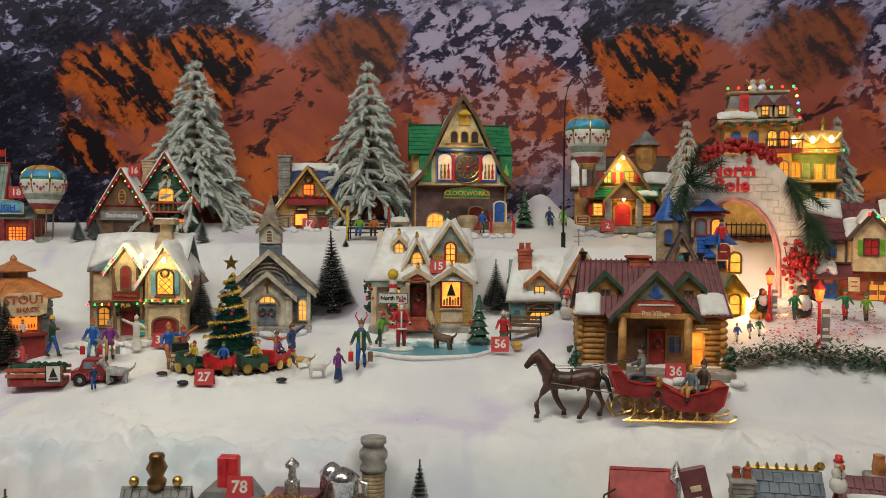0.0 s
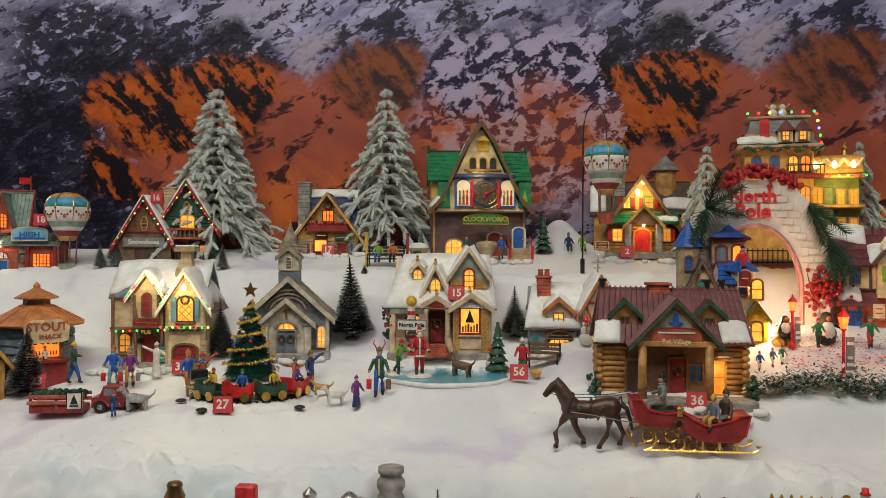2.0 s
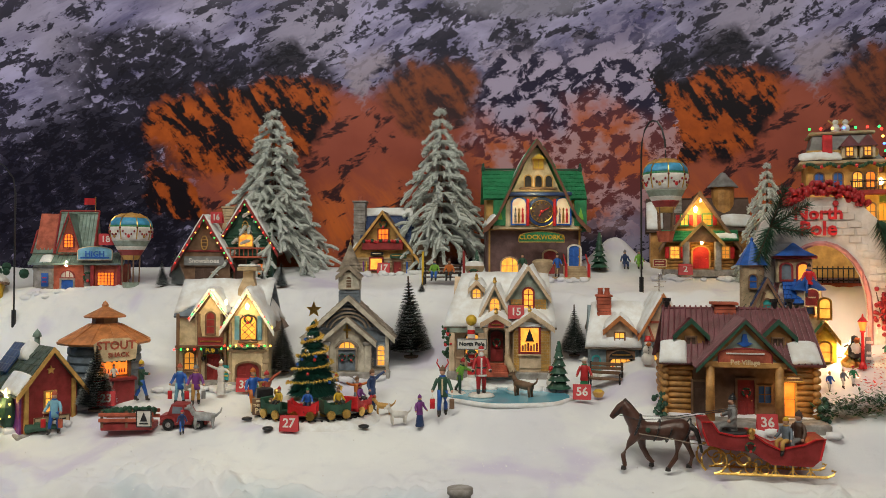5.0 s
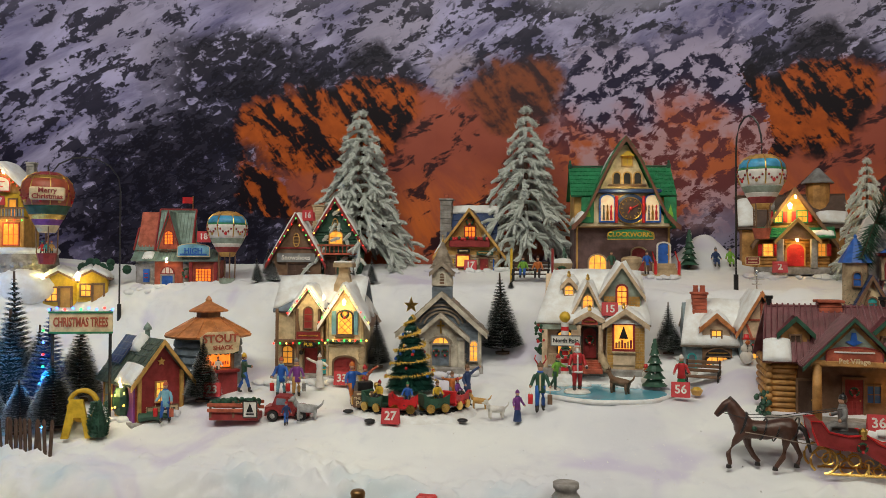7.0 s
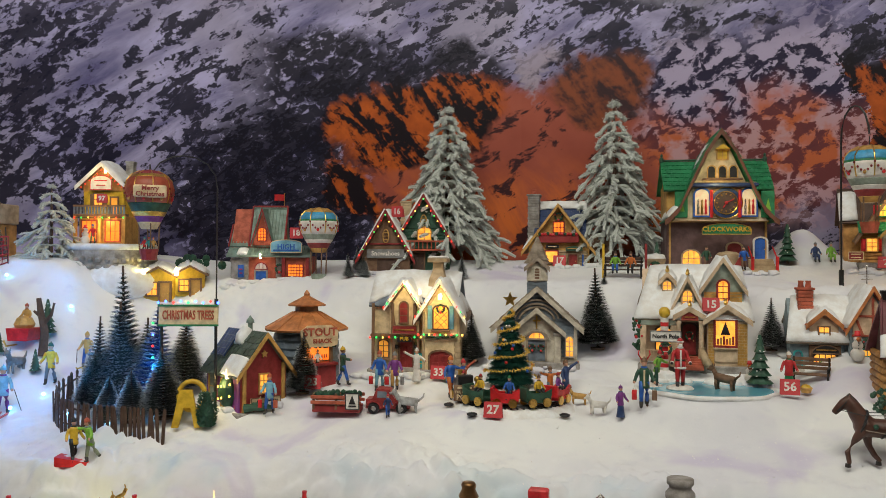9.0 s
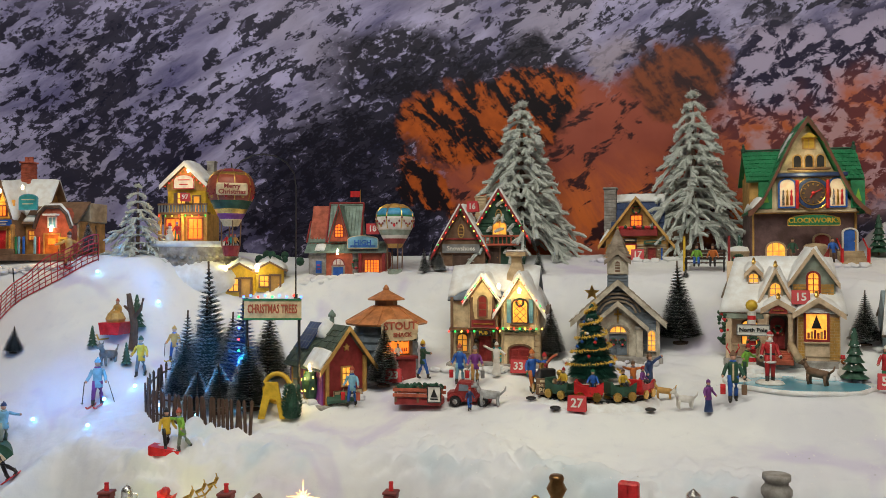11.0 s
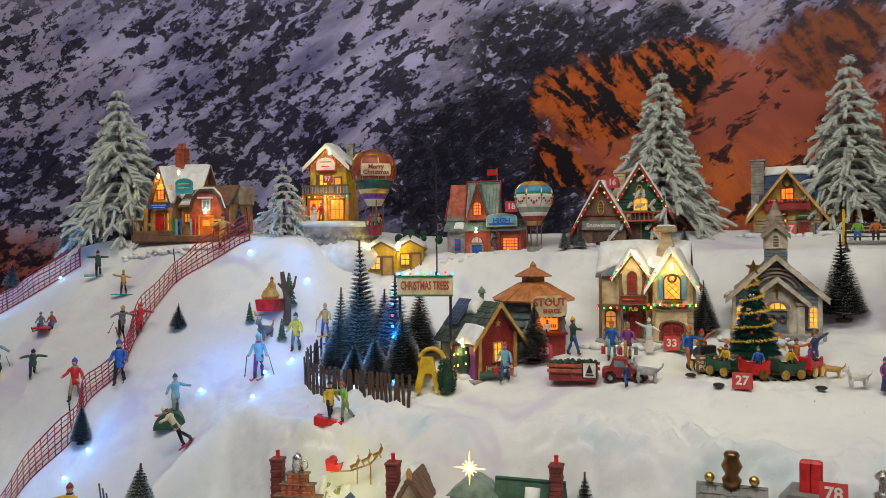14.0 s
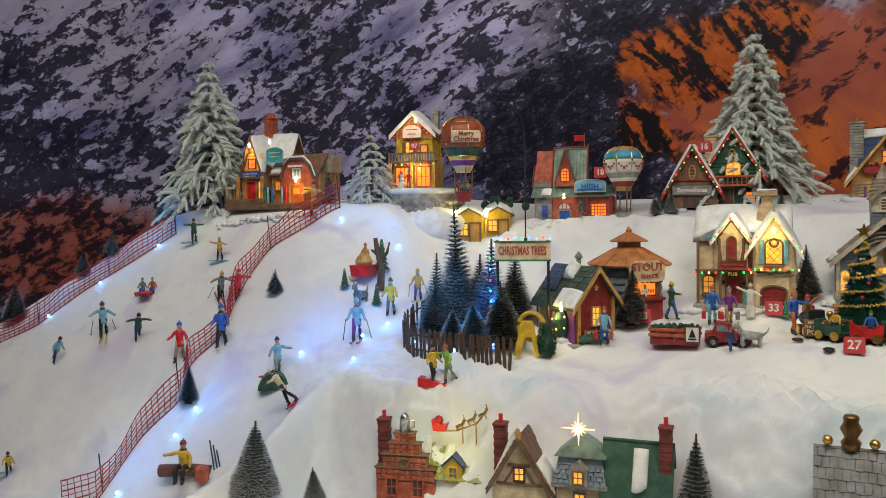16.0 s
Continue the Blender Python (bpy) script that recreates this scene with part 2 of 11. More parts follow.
def lathe(bm, prof, segs=14, at=(0, 0, 0), m=None, mi=0):
    """A turned body: radius and height pairs, from below."""
    n = len(bm.faces)
    m = m or Matrix.Identity(4)
    rings = []
    for r, z in prof:
        if r < 1e-6:
            rings.append([bm.verts.new(m @ (Vector(at) + Vector((0, 0, z))))])
        else:
            rings.append([bm.verts.new(m @ (Vector(at) + Vector((r * math.cos(t), r * math.sin(t), z)))) for t in (2 * math.pi * i / segs for i in range(segs))])
    for a, c in zip(rings, rings[1:]):
        for i in range(segs):
            j = (i + 1) % segs
            if len(a) == 1 and len(c) == 1:
                continue
            if len(a) == 1:
                bm.faces.new((a[0], c[j], c[i]))
            elif len(c) == 1:
                bm.faces.new((a[i], a[j], c[0]))
            else:
                bm.faces.new((a[i], a[j], c[j], c[i]))
    for r, flip in ((rings[0], True), (rings[-1], False)):
        if len(r) > 1:
            bm.faces.new(r[::-1] if flip else r)
    if mi:
        paintfaces(bm, n, mi)
    return bm


def ball(bm, at, r, segs=10, sz=1.0, m=None, mi=0):
    k = max(4, segs // 2)
    return lathe(bm, [(r * math.sin(math.pi * i / k), -r * sz * math.cos(math.pi * i / k)) for i in range(k + 1)], segs, at, m, mi)


def tube(bm, pts, r, segs=6, mi=0, r1=None):
    """A round rod along pts, from radius r to r1."""
    n = len(bm.faces)
    pts = [Vector(p) for p in pts]
    r1 = r if r1 is None else r1
    rings = []
    for i, p in enumerate(pts):
        d = (pts[min(i + 1, len(pts) - 1)] - pts[max(i - 1, 0)]).normalized()
        a = d.orthogonal().normalized() if abs(d.z) > 0.95 else d.cross(Vector((0, 0, 1))).normalized()
        c = d.cross(a)
        q = r + (r1 - r) * i / max(1, len(pts) - 1)
        rings.append([bm.verts.new(p + q * (a * math.cos(t) + c * math.sin(t))) for t in (2 * math.pi * j / segs for j in range(segs))])
    for a, c in zip(rings, rings[1:]):
        for i in range(segs):
            j = (i + 1) % segs
            bm.faces.new((a[i], a[j], c[j], c[i]))
    bm.faces.new(rings[0][::-1])
    bm.faces.new(rings[-1])
    if mi:
        paintfaces(bm, n, mi)
    return bm


def arc(cx, cz, rx, rz, a0, a1, n):
    return [(cx + rx * math.cos(radians(a0 + (a1 - a0) * i / n)), cz + rz * math.sin(radians(a0 + (a1 - a0) * i / n))) for i in range(n + 1)]


def lettering(text, size, mat, parent, m, depth=0.0006, name="lettering"):
    """Raised letters in Blender's own font, centred, standing upright on the plane y = 0 of m."""
    cu = bpy.data.curves.new(name, "FONT")
    cu.body, cu.size, cu.extrude, cu.offset = text, size, depth, size * 0.025
    cu.align_x, cu.align_y = "CENTER", "CENTER"
    cu.resolution_u = 2
    tmp = bpy.data.objects.new(name, cu)
    me = bpy.data.meshes.new_from_object(tmp)
    bpy.data.objects.remove(tmp)
    me.materials.clear()
    me.materials.append(mat)
    ob = new(name, me)
    ob.parent = parent
    ob.matrix_local = m @ pose(0, 0, 0, 90)
    return ob


# ---- snow ground ----
def sstep(a, b, t):
    t = min(1.0, max(0.0, (t - a) / (b - a)))
    return t * t * (3 - 2 * t)
def smin(a, b, k):
    h = max(k - abs(a - b), 0) / k
    return min(a, b) - h * h * k / 4
def snow_base(x, y):
    """Height of the snow: a plateau, an upper terrace, the ski hill and a bank down to the front street."""
    mid = 1.203 + 0.30 * (min(y, 1.14) - 0.86)
    near = sstep(0.40, 0.46, x)
    up = (sstep(1.15, 1.29, y + 0.02 * math.sin(5 * x)) * (1 - near) + sstep(1.18, 1.25, y) * near) * 0.125 + max(0, min(y, 1.5) - 1.29) * 0.22
    right = 0.03 * sstep(0.1, 0.2, x) * sstep(0.88, 0.915, y) + 0.022 * sstep(0.4, 0.5, x) * sstep(0.88, 0.95, y)
    bank = 0.06 * math.exp(-((x - 0.18) / 0.05) ** 2) * sstep(1.455, 1.52, y)
    main = mid + up + right * sstep(1.3, 1.15, y) + bank
    hill = smin(1.166 + 0.10 * (-1.37 - x) + 1.04 * (y - 0.78), 1.452 + 0.03 * (y - 1.0), 0.03)
    hill = max(hill, 0.93)
    for cx, cy, r, z, e in ((-0.012, 1.046, 0.112, 1.2635, 1.2), (-0.295, 0.98, 0.105, 1.236, 1.3)):
        k = sstep(r + 0.06, r, math.hypot(x - cx, (y - cy) * e)) * sstep(1.142, 1.112, y)
        main = main * (1 - k) + z * k
    beyond = (-(x + 1.70) * 0.31 + (y - 1.0) * 0.33) / 0.453
    hill -= 0.35 * sstep(0.05, 0.3, beyond) * sstep(1.25, 1.05, y)
    w = sstep(-1.02, -1.24, x)
    land = main * (1 - w) + hill * w
    edge = 0.735 + 0.075 * sstep(-0.9, 0.3, x) + 0.012 * math.sin(9 * x) + 0.008 * math.sin(23 * x + 1)
    bank = sstep(edge - 0.10, edge + 0.015, y) * sstep(0.3, 0.0, w) + sstep(0.0, 0.3, w)
    return 0.98 * (1 - bank) + land * bank


def ground_z(x, y):
    return snow_base(x, y) + 0.006 * noise.noise((x * 5, y * 5, 0.3))


def puff(x, y, z, s):
    """Rounded cotton tufts with creases between them."""
    return sum(w * abs(noise.noise((x * s * m, y * s * m, z * s * m + 5.1 * m))) for w, m in ((1.0, 1.0), (0.5, 2.3), (0.25, 5.1)))


def snow_height(x, y):
    z = ground_z(x, y)
    drift = noise.fractal((x * 9, y * 9, 1.7), 1.0, 2.0, 3)
    calm = (sstep(0.87, 0.80, y) * 0.85 + 0.15) * (1 - 0.85 * sstep(-1.0, -1.2, x))
    patch = 0.35 + 0.65 * sstep(-0.15, 0.35, noise.noise((x * 4, y * 6, 8.2)))
    lump = puff(x, y, z, 30) * patch
    bank = puff(x, y, z, 12) * sstep(1.12, 1.2, y) * sstep(1.36, 1.27, y)
    return z + calm * (0.006 * drift + 0.024 * lump) + 0.014 * bank - 0.005


def build_ground():
    nx, ny = 1180, 400
    xs = [-3.3 + 5.2 * i / nx for i in range(nx + 1)]
    ys = [0.25 + 1.38 * (j / ny) for j in range(ny + 1)]
    verts = [(x, y, snow_height(x, y)) for y in ys for x in xs]
    faces = [(j * (nx + 1) + i, j * (nx + 1) + i + 1, (j + 1) * (nx + 1) + i + 1, (j + 1) * (nx + 1) + i) for j in range(ny) for i in range(nx)]
    me = bpy.data.meshes.new("ground")
    me.from_pydata(verts, [], faces)
    me.materials.append(SNOW)
    me.polygons.foreach_set("use_smooth", [True] * len(faces))
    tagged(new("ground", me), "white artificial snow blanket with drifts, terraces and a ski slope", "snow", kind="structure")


build_ground()

# ---- the room: curved mural, table front, floor, ceiling, walls ----
WALL = [(-3.4, 0.2), (-2.7, 0.75), (-2.1, 1.12), (-1.6, 1.32), (-1.2, 1.43), (-0.8, 1.52), (-0.4, 1.6), (0.07, 1.62), (0.4, 1.6), (0.9, 1.58), (1.5, 1.4), (2.1, 0.9)]


def build_wall():
    bm = B()
    uvl = bm.loops.layers.uv.new("UVMap")
    pts, u = [], 0.0
    for i, p in enumerate(WALL):
        if i:
            q = WALL[i - 1]
            u += math.hypot(p[0] - q[0], p[1] - q[1])
        pts.append((p[0], p[1], u))
    rows = []
    for off in (0.0, 0.02):
        rows.append([[bm.verts.new((x, y + off, z)) for x, y, _ in pts] for z in (0.0, 3.0)])
    for i in range(len(pts) - 1):
        f = bm.faces.new((rows[0][0][i], rows[0][0][i + 1], rows[0][1][i + 1], rows[0][1][i]))
        for l, (uu, vv) in zip(f.loops, ((pts[i][2], 0.0), (pts[i + 1][2], 0.0), (pts[i + 1][2], 3.0), (pts[i][2], 3.0))):
            l[uvl].uv = (uu, vv)
        bm.faces.new((rows[1][0][i + 1], rows[1][0][i], rows[1][1][i], rows[1][1][i + 1]))
    me = bpy.data.meshes.new("wall_mural")
    bm.to_mesh(me)
    bm.free()
    me.materials.append(mural_material())
    tagged(new("wall_mural", me), "curved printed mural of snowy mountains in orange evening light", "mural", kind="structure")


build_wall()
PLASTER = paint("shop_wall", (0.55, 0.52, 0.50), 0.8, 0.1, 3, 0.1)
for nm, b in (("floor", (-3.6, 2.6, -3.2, 1.9, -0.05, 0.0)), ("ceiling", (-3.6, 2.6, -3.2, 1.9, 3.0, 3.05)), ("wall_south", (-3.6, 2.6, -3.25, -3.2, 0.0, 3.0)),
              ("wall_west", (-3.65, -3.6, -3.2, 1.9, 0.0, 3.0)), ("wall_east", (2.6, 2.65, -3.2, 1.9, 0.0, 3.0))):
    tagged(obj(nm, box(B(), *b), PLASTER), "plain painted shop " + nm.split("_")[0], nm.split("_")[0], kind="structure")
tagged(obj("display_table", box(B(), -3.3, 1.9, 0.24, 0.26, 0.0, 0.96), PLASTER), "plain front board of the display table", "table", kind="structure")

# ---- paints ----
CREAM = paint("cream_stucco", (0.72, 0.58, 0.36), 0.6)
TAN = paint("tan_stone", (0.48, 0.36, 0.22), 0.65)
GREYSTONE = paint("grey_stone", (0.34, 0.32, 0.30), 0.7, 0.35)
TIMBER = paint("brown_timber", (0.20, 0.11, 0.06), 0.55)
DARKWOOD = paint("dark_wood", (0.085, 0.045, 0.03), 0.5)
LOG = paint("honey_log", (0.50, 0.25, 0.07), 0.5, 0.35)
OCHRE = paint("ochre_wood", (0.58, 0.33, 0.085), 0.5)
MAROON = paint("maroon_metal_roof", (0.17, 0.045, 0.055), 0.4)
RED = paint("bright_red", (0.66, 0.02, 0.025), 0.4)
DEEPRED = paint("deep_red", (0.30, 0.03, 0.03), 0.4)
BRICK = paint("red_brick", (0.46, 0.10, 0.05), 0.65, 0.35)
GREEN = paint("green_shingle", (0.02, 0.23, 0.09), 0.4)
DKGREEN = paint("dark_green", (0.02, 0.085, 0.05), 0.5)
TEAL = paint("teal_paint", (0.03, 0.36, 0.38), 0.45)
SAGE = paint("sage_paint", (0.30, 0.36, 0.30), 0.5)
GREYGREEN = paint("grey_green_roof", (0.20, 0.29, 0.25), 0.45)
BLUE = paint("blue_paint", (0.02, 0.12, 0.50), 0.4)
NAVY = paint("navy_roof", (0.02, 0.05, 0.16), 0.4)
SLATE = paint("slate_blue", (0.16, 0.20, 0.25), 0.55)
WHITE = paint("white_paint", (0.78, 0.76, 0.72), 0.5, 0.08)
YELLOW = paint("yellow_paint", (0.70, 0.45, 0.03), 0.4)
ORANGE = paint("orange_paint", (0.62, 0.17, 0.03), 0.45)
COPPER = paint("copper_roof", (0.55, 0.21, 0.07), 0.35, 0.3)
MOSS = paint("moss_slate", (0.075, 0.11, 0.085), 0.45, 0.35)
SKYBLUE = paint("vivid_sky_blue", (0.06, 0.34, 0.60), 0.4)
OLIVE = paint("olive_paint", (0.17, 0.21, 0.07), 0.5, 0.3)
RUSSET = paint("russet_trim", (0.17, 0.06, 0.03), 0.5)
STONE = paint("pale_stone", (0.58, 0.53, 0.44), 0.65, 0.3)
TAUPE = paint("taupe_shingle", (0.33, 0.27, 0.21), 0.65, 0.35)
PEACH = paint("peach_stucco", (0.66, 0.50, 0.34), 0.6, 0.2)
SKYGREY = paint("blue_grey_stucco", (0.26, 0.34, 0.38), 0.6, 0.3)
HAIR = paint("hair_brown", (0.16, 0.075, 0.03), 0.5)
BOOT = paint("boot_black", (0.025, 0.02, 0.018), 0.4)
SKIN = paint("flesh_paint", (0.60, 0.33, 0.22), 0.5, 0.1)
PURPLE = paint("purple_paint", (0.20, 0.04, 0.26), 0.5)
BLACK = paint("black_paint", (0.012, 0.012, 0.014), 0.35)
SKY = paint("light_blue_paint", (0.20, 0.45, 0.60), 0.45)
LIME = paint("lime_paint", (0.22, 0.48, 0.05), 0.45)
HORSE = paint("bay_horse", (0.085, 0.035, 0.022), 0.35)
GREY = paint("grey_paint", (0.22, 0.22, 0.22), 0.5)
PINE = paint("pine_needles", (0.018, 0.075, 0.035), 0.7, 0.4)
GOLD = metal("gold_metal", (0.80, 0.52, 0.14), 0.28)
STEEL = metal("bright_metal", (0.70, 0.70, 0.70), 0.25)
TAGRED = paint("tag_card", (0.62, 0.05, 0.06), 0.5, 0.08)
LIT = glow("lit_window", (1.0, 0.48, 0.07), 1.25)
LITDIM = glow("dim_window", (1.0, 0.44, 0.06), 0.6)
LITORANGE = glow("orange_interior", (1.0, 0.26, 0.03), 1.3)
BULBS = [glow("bulb_red", (1, 0.03, 0.02), 5), glow("bulb_green", (0.03, 1, 0.15), 3.5), glow("bulb_yellow", (1, 0.6, 0.1), 6), glow("bulb_blue", (0.05, 0.15, 1), 7)]
BULBW = glow("bulb_warm_white", (1, 0.82, 0.45), 14)
LED = glow("led_blue", (0.10, 0.45, 1.0), 18)


# ---- house kit: local x to the right, front wall at y = 0, depth towards +y ----
def V(*a):
    return Vector(a)


def slab(bm, p0, p1, p2, p3, th, mi=0):
    """A slab of thickness th under the quad p0 p1 (eave) p2 p3 (ridge)."""
    n0 = len(bm.faces)
    p = [Vector(q) for q in (p0, p1, p2, p3)]
    n = (p[1] - p[0]).cross(p[3] - p[0]).normalized()
    a = [bm.verts.new(q) for q in p]
    c = [bm.verts.new(q - n * th) for q in p]
    bm.faces.new(a)
    bm.faces.new(c[::-1])
    for i in range(4):
        j = (i + 1) % 4
        bm.faces.new((a[j], a[i], c[i], c[j]))
    if mi:
        paintfaces(bm, n0, mi)


def shingle(h, p0, p1, p2, p3, nu, nv, mat, name="shingles", th=0.0016):
    """Overlapping courses of small tiles on a roof slope, every second course shifted by half a tile."""
    bm = B()
    p0, p1, p2, p3 = (Vector(q) for q in (p0, p1, p2, p3))
    n = (p1 - p0).cross(p3 - p0).normalized()

    def at(u, v):
        return p0.lerp(p1, u).lerp(p3.lerp(p2, u), v)
    for j in range(nv):
        for i in range(nu + 1):
            u0, u1 = (i - 0.5 * (j % 2)) / nu, (i + 1 - 0.5 * (j % 2)) / nu
            u0, u1 = max(0, u0 + 0.06 / nu), min(1, u1 - 0.06 / nu)
            if u1 - u0 < 0.2 / nu:
                continue
            v0, v1 = (j - random.uniform(0.02, 0.16)) / nv, min(1, (j + 1.1) / nv)
            lift = n * th * random.uniform(1.0, 1.5)
            slab(bm, at(u0, v0) + lift * 1.2, at(u1, v0) + lift * 1.2, at(u1, v1) + lift * 0.5, at(u0, v1) + lift * 0.5, th)
    return part(name, bm, mat, h)


def cap(h, p0, p1, p2, p3, th=0.004, seed=0, u=(0, 1), v=(0, 1), wavy=0.3):
    """Painted snow lying on a slope, with a wavy lower edge."""
    p0, p1, p2, p3 = (Vector(q) for q in (p0, p1, p2, p3))
    n = (p1 - p0).cross(p3 - p0).normalized()
    nu, nv = 14, 7
    bm = B()
    grid, low = [], []
    for j in range(nv + 1):
        for i in range(nu + 1):
            a = u[0] + (u[1] - u[0]) * i / nu
            lo = v[0] + (v[1] - v[0]) * wavy * (0.5 + 0.9 * noise.noise((a * 4.1, seed * 3.3, 0.5)))
            b = lo + (v[1] - lo) * j / nv
            e = min(1, 3.2 * i / nu, 3.2 * (nu - i) / nu) ** 0.5 * min(1, 2.5 * j / nv + 0.05) ** 0.5
            p = p0.lerp(p1, a).lerp(p3.lerp(p2, a), b)
            k = th * e * (1 + 0.5 * noise.noise((a * 6, b * 6, seed)))
            grid.append(bm.verts.new(p + n * (k + 0.0022)))
            low.append(bm.verts.new(p - n * 0.0005))
    w = nu + 1
    for j in range(nv):
        for i in range(nu):
            q = (j * w + i, j * w + i + 1, (j + 1) * w + i + 1, (j + 1) * w + i)
            bm.faces.new([grid[t] for t in q])
    rim = [i for i in range(w)] + [j * w + nu for j in range(1, nv + 1)] + [nv * w + i for i in range(nu - 1, -1, -1)] + [j * w for j in range(nv - 1, 0, -1)]
    for a, c in zip(rim, rim[1:] + rim[:1]):
        bm.faces.new((grid[a], low[a], low[c], grid[c]))
    return part("snow_cap", bm, CAP, h, "white painted snow", True)


def roof_y(h, x0, x1, y0, y1, zs, za, mat, over=0.008, th=0.004, snow=None, tiles=None, trim=None, seed=0):
    """A gable roof whose ridge runs back from the front. snow: how far down each side the snow lies."""
    xm, sl = (x0 + x1) / 2, (za - zs) / ((x1 - x0) / 2)
    f, bk = y0 - over, y1 + over * 0.5
    bm = B()
    left = ((x0 - over, bk, zs - over * sl + th), (x0 - over, f, zs - over * sl + th), (xm, f, za + th), (xm, bk, za + th))
    right = ((x1 + over, f, zs - over * sl + th), (x1 + over, bk, zs - over * sl + th), (xm, bk, za + th), (xm, f, za + th))
    for q in (left, right):
        slab(bm, *q, th)
    part("roof", bm, mat, h)
    if tiles:
        for q in (left, right):
            shingle(h, *q, *tiles, mat)
    if trim:
        b2 = B()
        for q0, q1 in (((x0 - over, zs - over * sl), (xm, za)), ((x1 + over, zs - over * sl), (xm, za))):
            d = 0.0035
            prism(b2, [(q0[0], q0[1] - d), (q1[0], q1[1] - d), (q1[0], q1[1] + th + 0.001), (q0[0], q0[1] + th + 0.001)], f - 0.003, f)
        part("bargeboard", b2, trim, h)
    if snow is not None:
        for i, q in enumerate((left, right)):
            cap(h, *q, 0.005, seed + i * 1.7, v=(snow, 1.0))


def roof_x(h, x0, x1, y0, y1, zs, za, mat, over=0.008, th=0.004, snow=None, tiles=None, seed=0):
    """A gable roof whose ridge runs across."""
    ym, sl = (y0 + y1) / 2, (za - zs) / ((y1 - y0) / 2)
    a, c = x0 - over * 0.6, x1 + over * 0.6
    front = ((a, y0 - over, zs - over * sl + th), (c, y0 - over, zs - over * sl + th), (c, ym, za + th), (a, ym, za + th))
    back = ((c, y1 + over, zs - over * sl + th), (a, y1 + over, zs - over * sl + th), (a, ym, za + th), (c, ym, za + th))
    bm = B()
    for q in (front, back):
        slab(bm, *q, th)
    part("roof", bm, mat, h)
    if tiles:
        shingle(h, *front, *tiles, mat)
    if snow is not None:
        cap(h, *front, 0.005, seed, v=(snow, 1.0))
        cap(h, *back, 0.005, seed + 2, v=(0.1, 1.0))


def wall(h, x0, x1, y0, y1, z0, z1, mat, b=0.002, name="wall"):
    return part(name, box(B(), x0, x1, y0, y1, z0, z1, b), mat, h)


def gable(h, x0, x1, y0, y1, z0, zs, za, mat, name="gable_wall"):
    return part(name, prism(B(), [(x0, z0), (x1, z0), (x1, zs), ((x0 + x1) / 2, za), (x0, zs)], y0, y1), mat, h)


def gable_x(h, x0, x1, y0, y1, z0, zs, za, mat, name="gable_wall"):
    """Body with its gable ends to the sides."""
    m = Matrix.Rotation(radians(90), 4, "Z")
    return part(name, prism(B(), [(y0, z0), (y1, z0), (y1, zs), ((y0 + y1) / 2, za), (y0, zs)], -x1, -x0, m), mat, h)


def face(w, ht, arch):
    """Outline of an opening, its foot at the origin."""
    if not arch:
        return [(-w / 2, 0), (w / 2, 0), (w / 2, ht), (-w / 2, ht)]
    return [(-w / 2, 0), (w / 2, 0)] + arc(0, ht - w * arch, w / 2, w * arch, 0, 180, 8)


def window(h, x, y, z, w, ht, pane=LIT, frame_mat=TIMBER, arch=0.0, grid=(2, 3), m=None, fr=0.0022, shutters=None, sill=None, dia=False):
    """A window on a front wall at y: frame with bars, pane, sill and shutters as it has them."""
    m = (m or Matrix.Identity(4)) @ Matrix.Translation((x, y, z))
    bm = B()
    o, i = face(w + 2 * fr, ht + 2 * fr, arch), face(w, ht, arch)
    o = [(a, c - fr) for a, c in o]
    for k in range(len(o)):
        j = (k + 1) % len(o)
        q = [o[k], o[j], i[j], i[k]]
        prism(bm, q, -0.0032, 0.0012, m)
    if dia:
        for t in (-0.5, 0.0, 0.5):
            for s in (-1, 1):
                zc = ht * (0.45 + t * 0.6)
                mm = m @ Matrix.Translation((0, -0.0014, zc)) @ Matrix.Rotation(radians(45 * s), 4, "Y")
                box(bm, -w * 0.62, w * 0.62, -0.0004, 0.0008, -0.0004, 0.0004, 0, mm)
    else:
        for g in range(1, grid[0]):
            xx = -w / 2 + w * g / grid[0]
            box(bm, xx - 0.0006, xx + 0.0006, -0.002, 0.0004, 0, ht * (1.0 if not arch else 0.97), 0, m)
        for g in range(1, grid[1]):
            zz = ht * g / grid[1]
            box(bm, -w / 2, w / 2, -0.002, 0.0004, zz - 0.0006, zz + 0.0006, 0, m)
    win = part("window", bm, frame_mat, h)
    part("pane", prism(B(), [(a * 0.999, c) for a, c in i], -0.0009, 0.0006, m), pane, win, "glowing window pane" if pane in (LIT, LITDIM, LITORANGE) else "")
    if sill:
        part("sill", box(B(), -w / 2 - 0.004, w / 2 + 0.004, -0.006, 0, -fr - 0.0035, -fr, 0.001, m), sill, win)
    if shutters:
        for s in (-1, 1):
            b2 = B()
            c = s * (w / 2 + fr + 0.0042)
            box(b2, c - 0.0038, c + 0.0038, -0.003, 0, -0.001, ht, 0.0006, m)
            for q in range(5):
                zz = ht * (0.1 + 0.18 * q)
                box(b2, c - 0.0028, c + 0.0028, -0.0042, -0.003, zz, zz + ht * 0.08, 0, m)
            part("shutter", b2, shutters, win)
    return win


